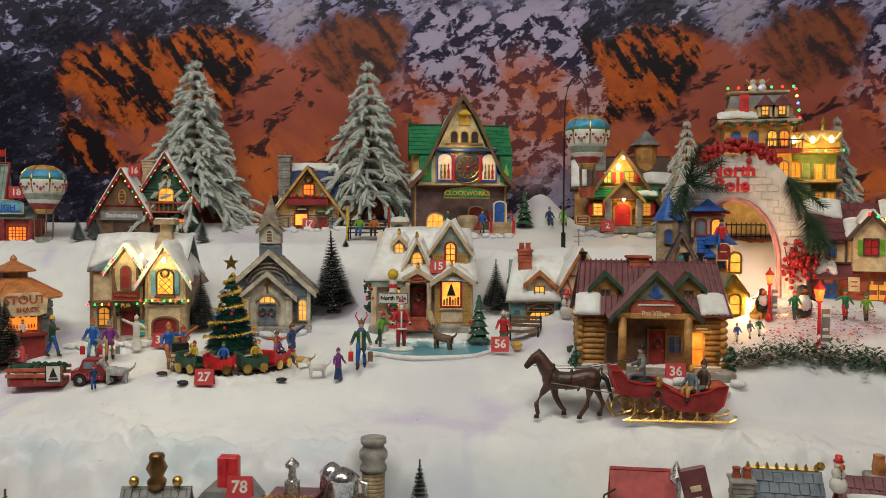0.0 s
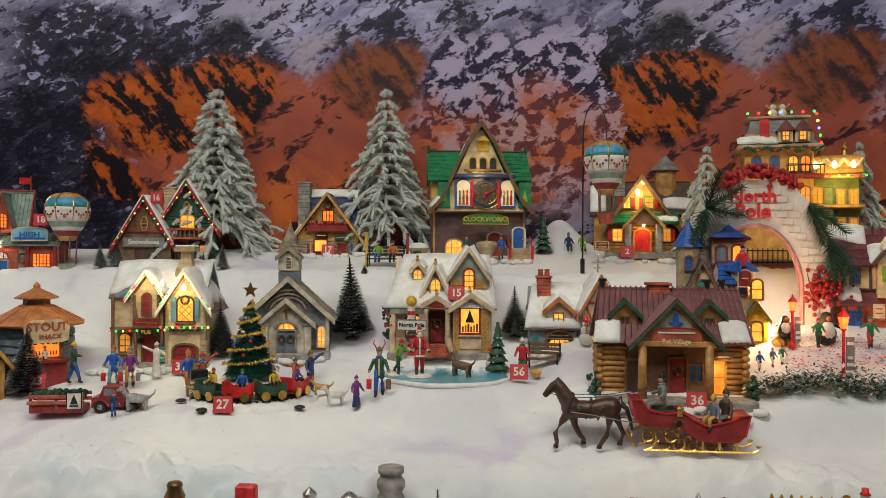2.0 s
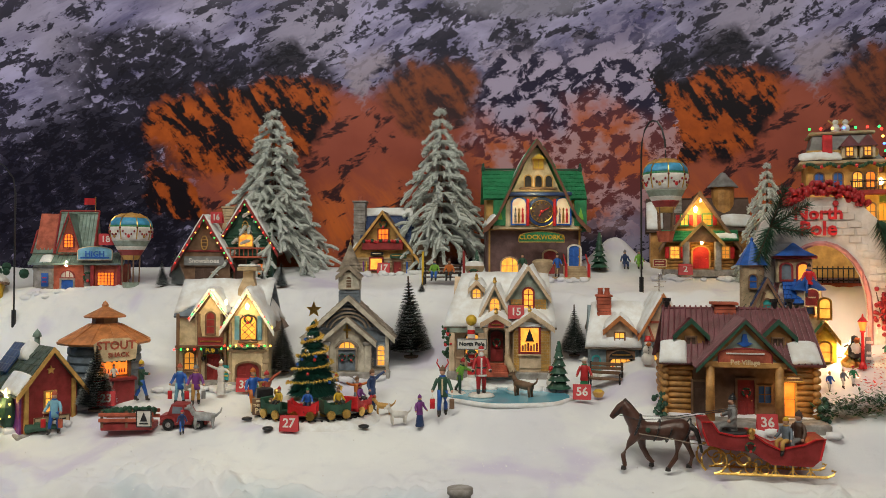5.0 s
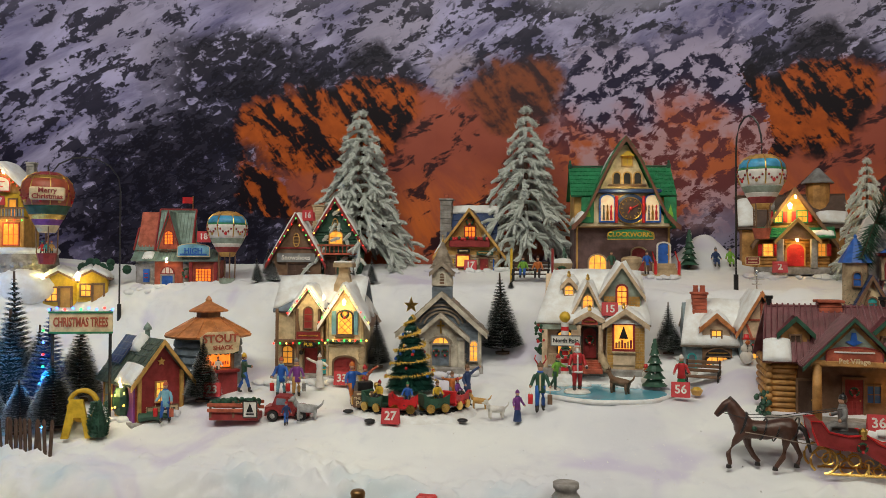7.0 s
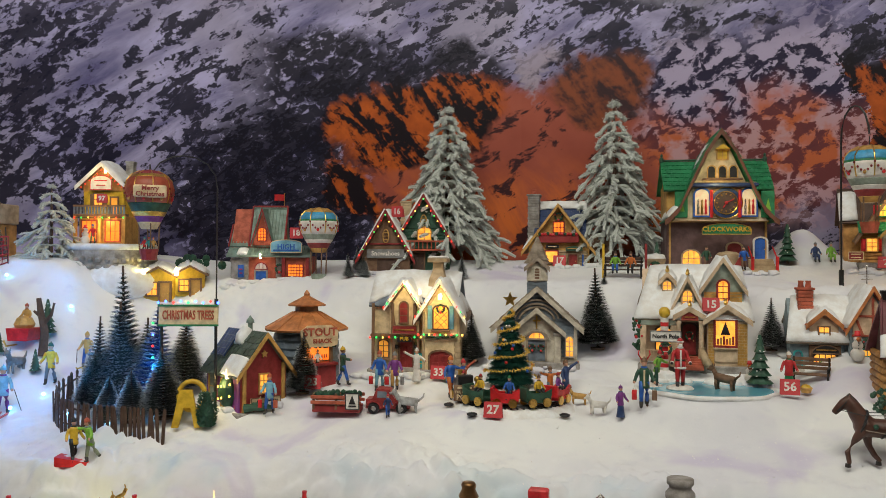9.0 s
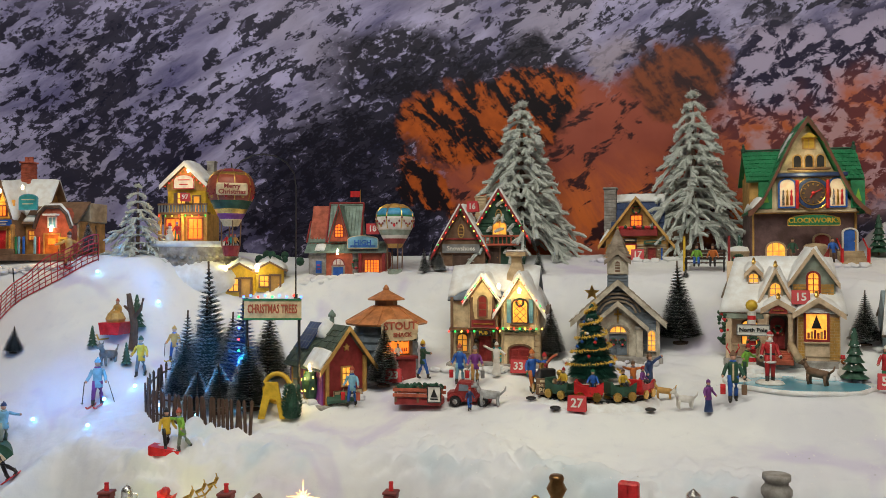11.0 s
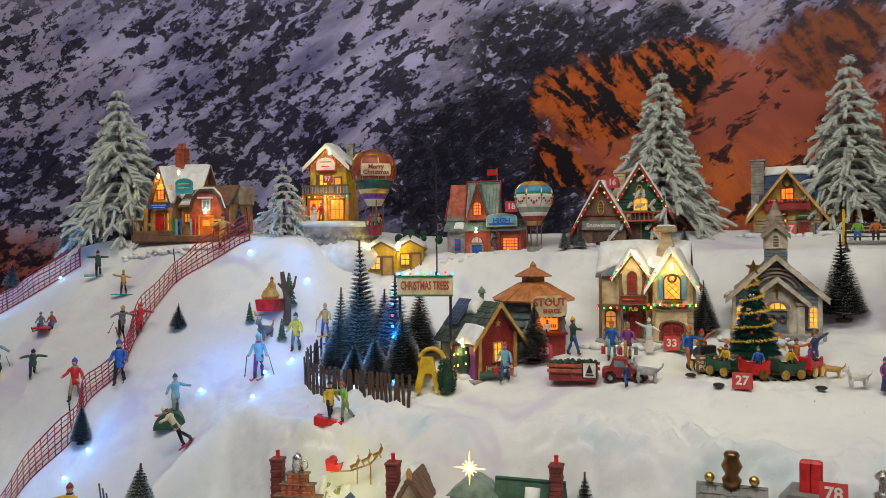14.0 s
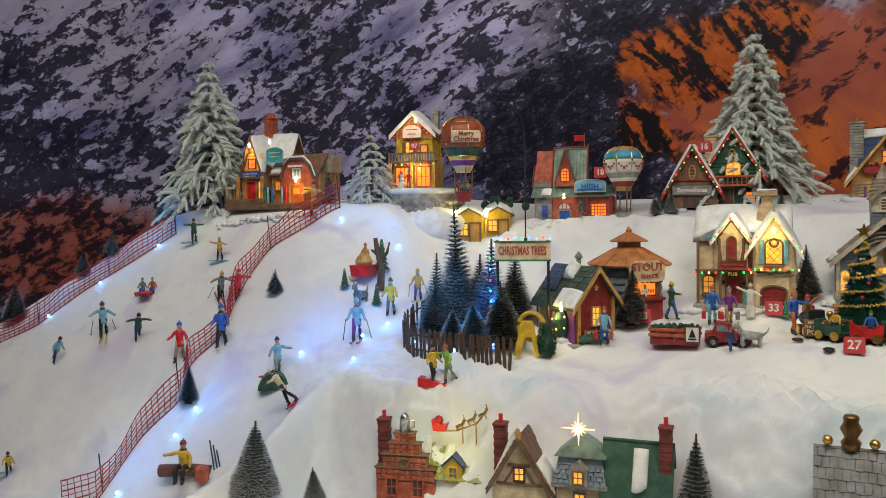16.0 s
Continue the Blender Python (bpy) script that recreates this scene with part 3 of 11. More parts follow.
def door(h, x, y, z, w, ht, mat, arch=0.0, frame_mat=TIMBER, m=None, lite=None):
    m = (m or Matrix.Identity(4)) @ Matrix.Translation((x, y, z))
    bm = B()
    fr = 0.003
    o, i = face(w + 2 * fr, ht + fr, arch), face(w, ht, arch)
    for k in range(len(o)):
        j = (k + 1) % len(o)
        if k == 0:
            continue
        prism(bm, [o[k], o[j], i[j], i[k]], -0.004, 0.001, m)
    d = part("door", bm, frame_mat, h)
    b2 = B()
    prism(b2, i, -0.0014, 0.0006, m)
    for q in (-1, 1):
        box(b2, q * w * 0.24 - w * 0.16, q * w * 0.24 + w * 0.16, -0.0022, -0.0012, ht * 0.08, ht * 0.42, 0.0004, m)
        box(b2, q * w * 0.24 - w * 0.16, q * w * 0.24 + w * 0.16, -0.0022, -0.0012, ht * 0.5, ht * 0.8, 0.0004, m)
    part("leaf", b2, mat, d)
    part("knob", ball(B(), (w * 0.33, -0.003, ht * 0.45), 0.0009, 6, 1, m), GOLD, d)
    if lite:
        part("pane", box(B(), -w * 0.25, w * 0.25, -0.003, -0.001, ht * 0.5, ht * 0.8, 0, m), lite, d)
    return d


def chimney(h, x, y, z0, z1, w, mat=BRICK, pots=1, snow=True, pot_mat=BRICK):
    bm = B()
    nrow = max(3, int((z1 - z0) / 0.0055))
    for i in range(nrow):
        a = z0 + (z1 - z0) * i / nrow
        k = 0.0006 * (i % 2)
        part("course", box(B(), x - w / 2 - k, x + w / 2 + k, y - w / 2 - k, y + w / 2 + k, a, a + (z1 - z0) / nrow - 0.0004, 0.0005), mat, h)
    box(bm, x - w * 0.62, x + w * 0.62, y - w * 0.62, y + w * 0.62, z1, z1 + 0.004, 0.001)
    c = part("chimney", bm, mat, h)
    for i in range(pots):
        px = x + (i - (pots - 1) / 2) * w * 0.5
        part("chimney_pot", lathe(B(), [(w * 0.22, z1 + 0.004), (w * 0.17, z1 + 0.012), (w * 0.2, z1 + 0.013), (w * 0.2, z1 + 0.015), (w * 0.12, z1 + 0.015)], 10, (px, y, 0)), pot_mat, c)
    return c


def bars(parent, w, rows, mat, m, ht=0.002):
    """Writing too small to read: plain raised bars."""
    bm = B()
    for i, (a, c, zz) in enumerate(rows):
        box(bm, a * w, c * w, -0.0012, 0, zz - ht / 2, zz + ht / 2, 0.0003, m)
    return part("lettering", bm, mat, parent)


def sign(h, x, y, z, w, ht, board, text="", ink=WHITE, size=None, arch=0.0, rim=None, m=None, rows=None):
    """A sign board with raised letters, its middle at x, z."""
    m = (m or Matrix.Identity(4)) @ Matrix.Translation((x, y, z))
    pts = [(a, c - ht / 2) for a, c in face(w, ht, arch)]
    s = part("sign", prism(B(), pts, -0.003, 0.0008, m), board, h)
    if rim:
        bm = B()
        for k in range(len(pts)):
            j = (k + 1) % len(pts)
            tube(bm, [m @ V(pts[k][0], -0.003, pts[k][1]), m @ V(pts[j][0], -0.003, pts[j][1])], 0.0009, 5)
        part("rim", bm, rim, s)
    if text:
        lettering(text, size or ht * 0.6, ink, s, m @ Matrix.Translation((0, -0.0034, 0)))
    if rows:
        bars(s, w, rows, ink, m @ Matrix.Translation((0, -0.003, 0)))
    return s


def bulbs(h, pts, r=0.0016, only=None, wire=True):
    """A string of coloured bulbs along pts."""
    bm = B()
    for i, p in enumerate(pts):
        ball(bm, p, r, 6, 1.2, None, (only if only is not None else i % 3))
    part("string_lights", bm, BULBS + [BULBW], h, "string of lit coloured bulbs")
    if wire and len(pts) > 1:
        part("wire", tube(B(), pts, 0.0005, 4), DKGREEN, h)


def along(a, c, n):
    return [Vector(a).lerp(Vector(c), i / (n - 1)) for i in range(n)]


def wreath(h, x, y, z, r):
    bm = B()
    for i in range(16):
        t = 2 * math.pi * i / 16
        ball(bm, (x + r * math.cos(t), y, z + r * math.sin(t)), r * 0.32, 6, 1, None, 0)
    ball(bm, (x, y - r * 0.3, z - r), r * 0.4, 6, 1, None, 1)
    for t in (30, 150):
        ball(bm, (x + r * math.cos(radians(t)), y - r * 0.3, z + r * math.sin(radians(t))), r * 0.22, 6, 1, None, 1)
    return part("wreath", bm, [PINE, RED], h, "green wreath with red bow")


def ribs(h, lines, r, mat):
    """Raised seams on a metal roof, each its own part."""
    for a, c in lines:
        part("seam", tube(B(), [a, c], r, 5), mat, h)


def beams(h, segs, y, mat=TIMBER, w=0.0035, d=0.0022):
    """Half-timbering on a front wall, each beam its own part."""
    for (xa, za), (xb, zb) in segs:
        L, a = math.hypot(xb - xa, zb - za), math.atan2(zb - za, xb - xa)
        m = Matrix.Translation((xa, y, za)) @ Matrix.Rotation(-a, 4, "Y")
        part("beam", box(B(), -w / 2, L + w / 2, -d, 0.001, -w / 2, w / 2, 0.0006, m), mat, h)


def logs(h, x0, x1, y, z0, z1, r, mat=LOG, depth=None):
    """Stacked round logs along a front wall, ends showing."""
    n = max(2, round((z1 - z0) / (2 * r)))
    for i in range(n):
        zc = z0 + (i + 0.5) * (z1 - z0) / n
        e = random.uniform(0, 0.003)
        part("log", tube(B(), [(x0 - e, y, zc), ((x0 + x1) / 2, y, zc + 0.0003), (x1 + e, y, zc)], r, 8), mat, h, smooth=True)


def lantern(h, x, y, z, s=1.0):
    bm = B()
    lathe(bm, [(0.0016 * s, 0), (0.0026 * s, 0.005 * s), (0.0012 * s, 0.007 * s), (0, 0.0085 * s)], 6, (x, y, z))
    return part("lantern", bm, BULBW, h, "lit warm lamp")


# ---- trees ----
FROST = paint("frost_tips", (0.74, 0.78, 0.80), 0.7, 0.1)
BRISTLE = paint("dark_bristle", (0.020, 0.045, 0.036), 0.6, 0.3)
# bristles with the tree lot's blue light put into their colour
BRISTLEBLUELIT = paint("blue_lit_bristle", (0.03, 0.08, 0.42), 0.55, 0.3)
FLOCK = paint("flocked_needles", (0.64, 0.69, 0.66), 0.85, 0.3, 220, 0.6, grime=(0.1, 0.16, 0.1))
BARK = paint("bark", (0.10, 0.06, 0.04), 0.8)


def brush_tree_mesh(seed, tint, hh=0.1, rr=0.030, n=3000, frost=0.3):
    """A wire brush tree: tiers of stiff bristles round a twisted stem, tips whitened."""
    rnd = random.Random(seed)
    bm = B()
    lathe(bm, [(rr * 0.36, 0), (rr * 0.36, hh * 0.03), (rr * 0.1, hh * 0.035), (0, hh * 0.04)], 10, (0, 0, 0), None, 2)
    tube(bm, [(0, 0, 0), (0, 0, hh)], 0.0012, 5, 2)
    tiers = 24
    for i in range(n):
        f = 1 - math.sqrt(1 - (i + 0.5) / n * 0.995)
        g = (math.floor(f * tiers) + 0.5) / tiers
        f = g + (f - g) * 0.45
        r = rr * (1 - f) ** 0.92 * rnd.uniform(0.86, 1.06) + 0.0012
        t = i * 2.399963
        z = hh * (0.07 + 0.93 * f)
        dx, dy = math.cos(t), math.sin(t)
        tip = Vector((dx * r, dy * r, z + r * rnd.uniform(0.05, 0.17)))
        root = Vector((0, 0, z - r * 0.08))
        side = Vector((-dy, dx, 0)) * 0.0011
        k = 0.66 if rnd.random() < frost else 0.9
        mid = root.lerp(tip, k)
        a, c = bm.verts.new(root + side), bm.verts.new(root - side)
        d, e = bm.verts.new(mid + side * 0.8), bm.verts.new(mid - side * 0.8)
        u = bm.verts.new(tip + side * 0.35)
        w = bm.verts.new(tip - side * 0.35)
        bm.faces.new((a, c, e, d)).material_index = 0
        bm.faces.new((d, e, w, u)).material_index = 1
    me = bpy.data.meshes.new("brush_tree")
    bm.to_mesh(me)
    bm.free()
    for m in (tint, FROST, BARK):
        me.materials.append(m)
    return me


BRUSH = [brush_tree_mesh(s, BRISTLE, frost=f) for s, f in ((1, 0.55), (2, 0.3), (3, 0.85))]
BRUSHBLUELIT = brush_tree_mesh(5, BRISTLEBLUELIT, frost=0.4)


def brush_tree(x, y, hh, r, kind=0, z=None, label=""):
    me = BRUSHBLUELIT if kind == 9 else BRUSH[kind]
    ob = new("brush_tree", me)
    z = ground_z(x, y) - 0.002 if z is None else z
    ob.matrix_world = Matrix.LocRotScale((x, y, z), Euler((radians(random.uniform(-3, 3)), radians(random.uniform(-3, 3)), random.uniform(0, 6))), (r / 0.026, r / 0.026, hh / 0.1))
    tagged(ob, label or "dark green bristle fir tree with frosted tips standing in snow", "tree", "bristle trees")
    return ob


def flocked_tree_meshes(seed, tiers=15, per=9):
    """A snow-flocked fir of drooping branches, each with many short twigs; 1 high, about 0.27 in radius."""
    rnd = random.Random(seed)
    tr, cr = B(), B()
    tube(tr, [(0, 0, 0), (0.004, 0, 0.5), (0, 0, 0.97)], 0.025, 7, 0, 0.006)
    for i in range(tiers):
        f = i / (tiers - 1)
        zz = 0.20 + 0.76 * f
        L = 0.33 * (1 - f) ** 0.85 + 0.035
        n = max(4, round(per * (1 - 0.5 * f)))
        for j in range(n):
            t = 2 * math.pi * (j + rnd.uniform(-0.35, 0.35)) / n + i * 1.3
            ll = L * rnd.uniform(0.75, 1.15)
            d = Vector((math.cos(t), math.sin(t), 0))
            pts = [Vector((0, 0, zz)) + d * ll * s + Vector((0, 0, ll * (0.22 * s - 0.85 * s * s))) for s in (0, 0.3, 0.6, 0.85, 1)]
            tube(cr, pts, 0.013, 5, 0, 0.010)
            side = Vector((-d.y, d.x, 0))
            for q in range(rnd.randint(5, 8) if f < 0.8 else 3):
                s = rnd.uniform(0.3, 1)
                base = Vector((0, 0, zz)) + d * ll * s + Vector((0, 0, ll * (0.22 * s - 0.85 * s * s)))
                l2 = ll * rnd.uniform(0.22, 0.42)
                e = (d * rnd.uniform(0.5, 1) + side * rnd.uniform(-0.9, 0.9) + Vector((0, 0, rnd.uniform(-0.75, 0.1)))).normalized()
                tube(cr, [base, base + e * l2 * 0.55, base + e * l2 + Vector((0, 0, -0.15 * l2))], 0.0145, 5, 0, 0.008)
    # needles standing off the twigs
    faces = [f for f in cr.faces if len(f.verts) == 4]
    pts = []
    for f in faces:
        for _ in range(2):
            c = f.calc_center_median()
            pts.append((c, f.normal.copy() if f.normal.length > 0 else Vector((0, 0, 1))))
    for c, nn in pts:
        nn = Vector((rnd.uniform(-1, 1), rnd.uniform(-1, 1), rnd.uniform(-0.6, 0.8)))
        nn.normalize()
        s = nn.orthogonal().normalized() * 0.0026
        o = Vector((rnd.uniform(-1, 1), rnd.uniform(-1, 1), rnd.uniform(-1, 1))) * 0.008
        cr.faces.new((cr.verts.new(c + o + s), cr.verts.new(c + o - s), cr.verts.new(c + o + nn * 0.021)))
    out = []
    for nm, bm, m in (("trunk", tr, BARK), ("crown", cr, FLOCK)):
        me = bpy.data.meshes.new(nm)
        bm.to_mesh(me)
        bm.free()
        me.materials.append(m)
        out.append(me)
    return out


FLOCKED = [flocked_tree_meshes(11), flocked_tree_meshes(12, 13, 9), flocked_tree_meshes(13, 9, 7)]


def flocked_tree(x, y, z, hh, wide=1.0, kind=0, rz=0.0, label="snow-flocked artificial fir tree with drooping branches"):
    h = thing("fir_tree", label, "tree", x, y, z, rz, "flocked firs")
    for me in FLOCKED[kind]:
        ob = new(me.name.split(".")[0], me)
        ob.parent = h
        ob.scale = (hh * wide, hh * wide, hh)
    return h


# ---- figurines: one plain painted mesh each ----
def figurine(x, y, hh, rz, coat, legs, hat=None, label="", skirt=False, arms=(25, 25), sit=False, z=None, lean=0.0, base=False, prop=None, stride=0.12, extra=None, beard=False, shirt=None):
    """One painted resin figure: boots, legs or skirt, a coat flared at the hem, belt, collar, bent arms, head with hair and hat."""
    mats = [coat, legs, SKIN, hat or HAIR, prop or RED, WHITE, BOOT, shirt or (WHITE if beard else CREAM), HAIR]
    bm = B()
    k = hh
    zt = 0.0
    flat = Matrix.Diagonal((1.0, 0.74, 1, 1))
    if sit:
        for s in (-1, 1):
            tube(bm, [(s * 0.06 * k, 0.02 * k, 0.12 * k), (s * 0.07 * k, -0.12 * k, 0.14 * k), (s * 0.075 * k, -0.22 * k, 0.12 * k), (s * 0.075 * k, -0.235 * k, -0.06 * k)], 0.058 * k, 8, 1, 0.042 * k)
            tube(bm, [(s * 0.075 * k, -0.225 * k, -0.05 * k), (s * 0.075 * k, -0.24 * k, -0.13 * k), (s * 0.08 * k, -0.29 * k, -0.15 * k)], 0.047 * k, 7, 6, 0.03 * k)
        zt = -0.35 * k
    elif skirt:
        lathe(bm, [(0.135 * k, 0.02 * k), (0.145 * k, 0.04 * k), (0.125 * k, 0.2 * k), (0.09 * k, 0.42 * k), (0.075 * k, 0.52 * k)], 14, (0, 0, 0), flat, 1)
    else:
        for s in (-1, 1):
            q = s * stride
            tube(bm, [(s * 0.048 * k, 0, 0.52 * k), (s * 0.055 * k, q * 0.2 * k - 0.012 * k, 0.38 * k), (s * 0.06 * k, q * 0.55 * k - 0.016 * k, 0.25 * k), (s * 0.062 * k, q * k, 0.10 * k)], 0.062 * k, 8, 1, 0.036 * k)
            tube(bm, [(s * 0.062 * k, q * k, 0.13 * k), (s * 0.063 * k, q * k, 0.03 * k), (s * 0.066 * k, q * k - 0.035 * k, 0.022 * k), (s * 0.07 * k, q * k - 0.075 * k, 0.02 * k)], 0.043 * k, 8, 6, 0.022 * k)
    # coat with flared hem, waist and sloping shoulders
    lathe(bm, [(0.108 * k, 0.385 * k), (0.112 * k, 0.40 * k), (0.098 * k, 0.50 * k), (0.092 * k, 0.57 * k), (0.104 * k, 0.67 * k), (0.112 * k, 0.74 * k), (0.085 * k, 0.79 * k), (0.042 * k, 0.815 * k), (0.036 * k, 0.85 * k)], 14, (0, 0, zt), flat, 0)
    if beard:
        lathe(bm, [(0.113 * k, 0.38 * k), (0.122 * k, 0.39 * k), (0.122 * k, 0.41 * k), (0.11 * k, 0.425 * k)], 14, (0, 0, zt), flat, 5)
    if beard:
        lathe(bm, [(0.096 * k, 0.545 * k), (0.1 * k, 0.55 * k), (0.1 * k, 0.575 * k), (0.096 * k, 0.58 * k)], 14, (0, 0, zt), flat, 6)
    # open front, collar and scarf
    if beard or shirt:
        box(bm, -0.017 * k, 0.017 * k, -0.089 * k, -0.06 * k, 0.43 * k + zt, 0.765 * k + zt, 0.006 * k, None, 7)
    tube(bm, [(0.052 * k * math.cos(a), 0.048 * k * math.sin(a), 0.812 * k + zt) for a in (2 * math.pi * i / 10 for i in range(11))], 0.019 * k, 6, 1 if not beard else 5)
    for s, a in ((-1, arms[0]), (1, arms[1])):
        r = radians(a)
        p0 = V(s * 0.098 * k, 0, 0.752 * k + zt)
        p1 = p0 + V(s * math.sin(r) * 0.15 * k, -0.015 * k, -math.cos(r) * 0.15 * k)
        p2 = p1 + V(s * math.sin(r * 0.75) * 0.11 * k, -0.085 * k, -math.cos(r * 1.25) * 0.10 * k)
        tube(bm, [p0, p0.lerp(p1, 0.5) + V(s * 0.006 * k, 0.004 * k, 0), p1, p1.lerp(p2, 0.6), p2], 0.043 * k, 7, 0, 0.031 * k)
        d = (p2 - p1).normalized()
        tube(bm, [p2 - d * 0.014 * k, p2 + d * 0.002 * k], 0.036 * k, 7, 5 if beard else 0)
        ball(bm, p2 + d * 0.022 * k, 0.029 * k, 7, 1.1, None, 6 if beard else 2)
    # head: face, nose, hair, ears
    ball(bm, (0, -0.006 * k, 0.892 * k + zt), 0.058 * k, 10, 1.2, None, 2)
    ball(bm, (0, -0.064 * k, 0.885 * k + zt), 0.011 * k, 5, 1, None, 2)
    ball(bm, (0, 0.014 * k, 0.905 * k + zt), 0.062 * k, 9, 1.1, None, 5 if beard else 8)
    if beard:
        ball(bm, (0, -0.046 * k, 0.842 * k + zt), 0.046 * k, 8, 1.35, None, 5)
    if hat:
        lathe(bm, [(0.063 * k, 0.918 * k), (0.070 * k, 0.925 * k), (0.070 * k, 0.943 * k), (0.063 * k, 0.948 * k)], 10, (0, 0.002 * k, zt), None, 5 if beard else 3)
        lathe(bm, [(0.064 * k, 0.94 * k), (0.056 * k, 0.975 * k), (0.03 * k, 1.002 * k), (0, 1.012 * k)], 10, (0, 0.004 * k, zt), None, 3)
        ball(bm, (0, 0.012 * k, 1.016 * k + zt), 0.018 * k, 6, 1, None, 5 if beard else 3)
    if base:
        lathe(bm, [(0.26 * k, -0.03 * k), (0.28 * k, -0.02 * k), (0.27 * k, 0.0), (0.25 * k, 0.002 * k), (0.25 * k, 0.02 * k), (0.21 * k, 0.035 * k), (0, 0.04 * k)], 18, (0, 0, 0), None, 5)
    if extra:
        extra(bm, k)
    ob = obj("figurine", bm, mats, True)
    zz = (ground_z(x, y) if z is None else z)
    ob.matrix_world = pose(x, y, zz, 0, 0, rz) @ pose(0, 0, 0, lean)
    tagged(ob, label or "small painted resin figurine standing in the snow", "figurine", "village figurines")
    return ob


def bags(bm, k):
    for s, q in ((-1, 4), (1, 3)):
        c = s * 0.2 * k
        box(bm, c - 0.05 * k, c + 0.05 * k, -0.15 * k, -0.09 * k, 0.16 * k, 0.36 * k, 0.004 * k, None, q)
        tube(bm, [(c - 0.025 * k, -0.12 * k, 0.35 * k), (c, -0.12 * k, 0.45 * k), (c + 0.025 * k, -0.12 * k, 0.35 * k)], 0.008 * k, 4, 7)


def skis(bm, k):
    for s in (-1, 1):
        tube(bm, [(s * 0.075 * k, 0.42 * k, 0.008 * k), (s * 0.075 * k, -0.45 * k, 0.008 * k), (s * 0.075 * k, -0.55 * k, 0.03 * k), (s * 0.075 * k, -0.6 * k, 0.06 * k)], 0.026 * k, 5, 4, 0.014 * k)
        tube(bm, [(s * 0.24 * k, -0.1 * k, 0.52 * k), (s * 0.34 * k, 0.10 * k, 0.0)], 0.010 * k, 4, 6)
        lathe(bm, [(0.03 * k, 0.03 * k), (0.03 * k, 0.036 * k)], 7, (s * 0.335 * k, 0.09 * k, 0), None, 6)


def board(bm, k):
    box(bm, -0.5 * k, 0.5 * k, -0.09 * k, 0.09 * k, -0.01 * k, 0.02 * k, 0.008 * k, None, 4)


# ---- number cards ----
def number_card(x, y, num, rz=0.0, z=None, tilt=-14, s=1.0):
    z = ground_z(x, y) + 0.001 if z is None else z
    c = thing("number_card", "small red number card lettered " + num + " in white", "card", x, y, z, rz, "number cards")
    w, ht = 0.026 * s, 0.022 * s
    m = pose(0, 0, 0, tilt)
    part("card", box(B(), -w / 2, w / 2, -0.0006, 0.0006, 0, ht, 0.0003, m), TAGRED, c)
    part("foot", box(B(), -w / 2, w / 2, -0.0006, 0.0006, 0, ht * 0.8, 0, pose(0, 0.0085 * s, 0, 12)), TAGRED, c)
    lettering(num, 0.017 * s, WHITE, c, m @ Matrix.Translation((0, -0.0009, ht * 0.5)), 0.0002)
    return c


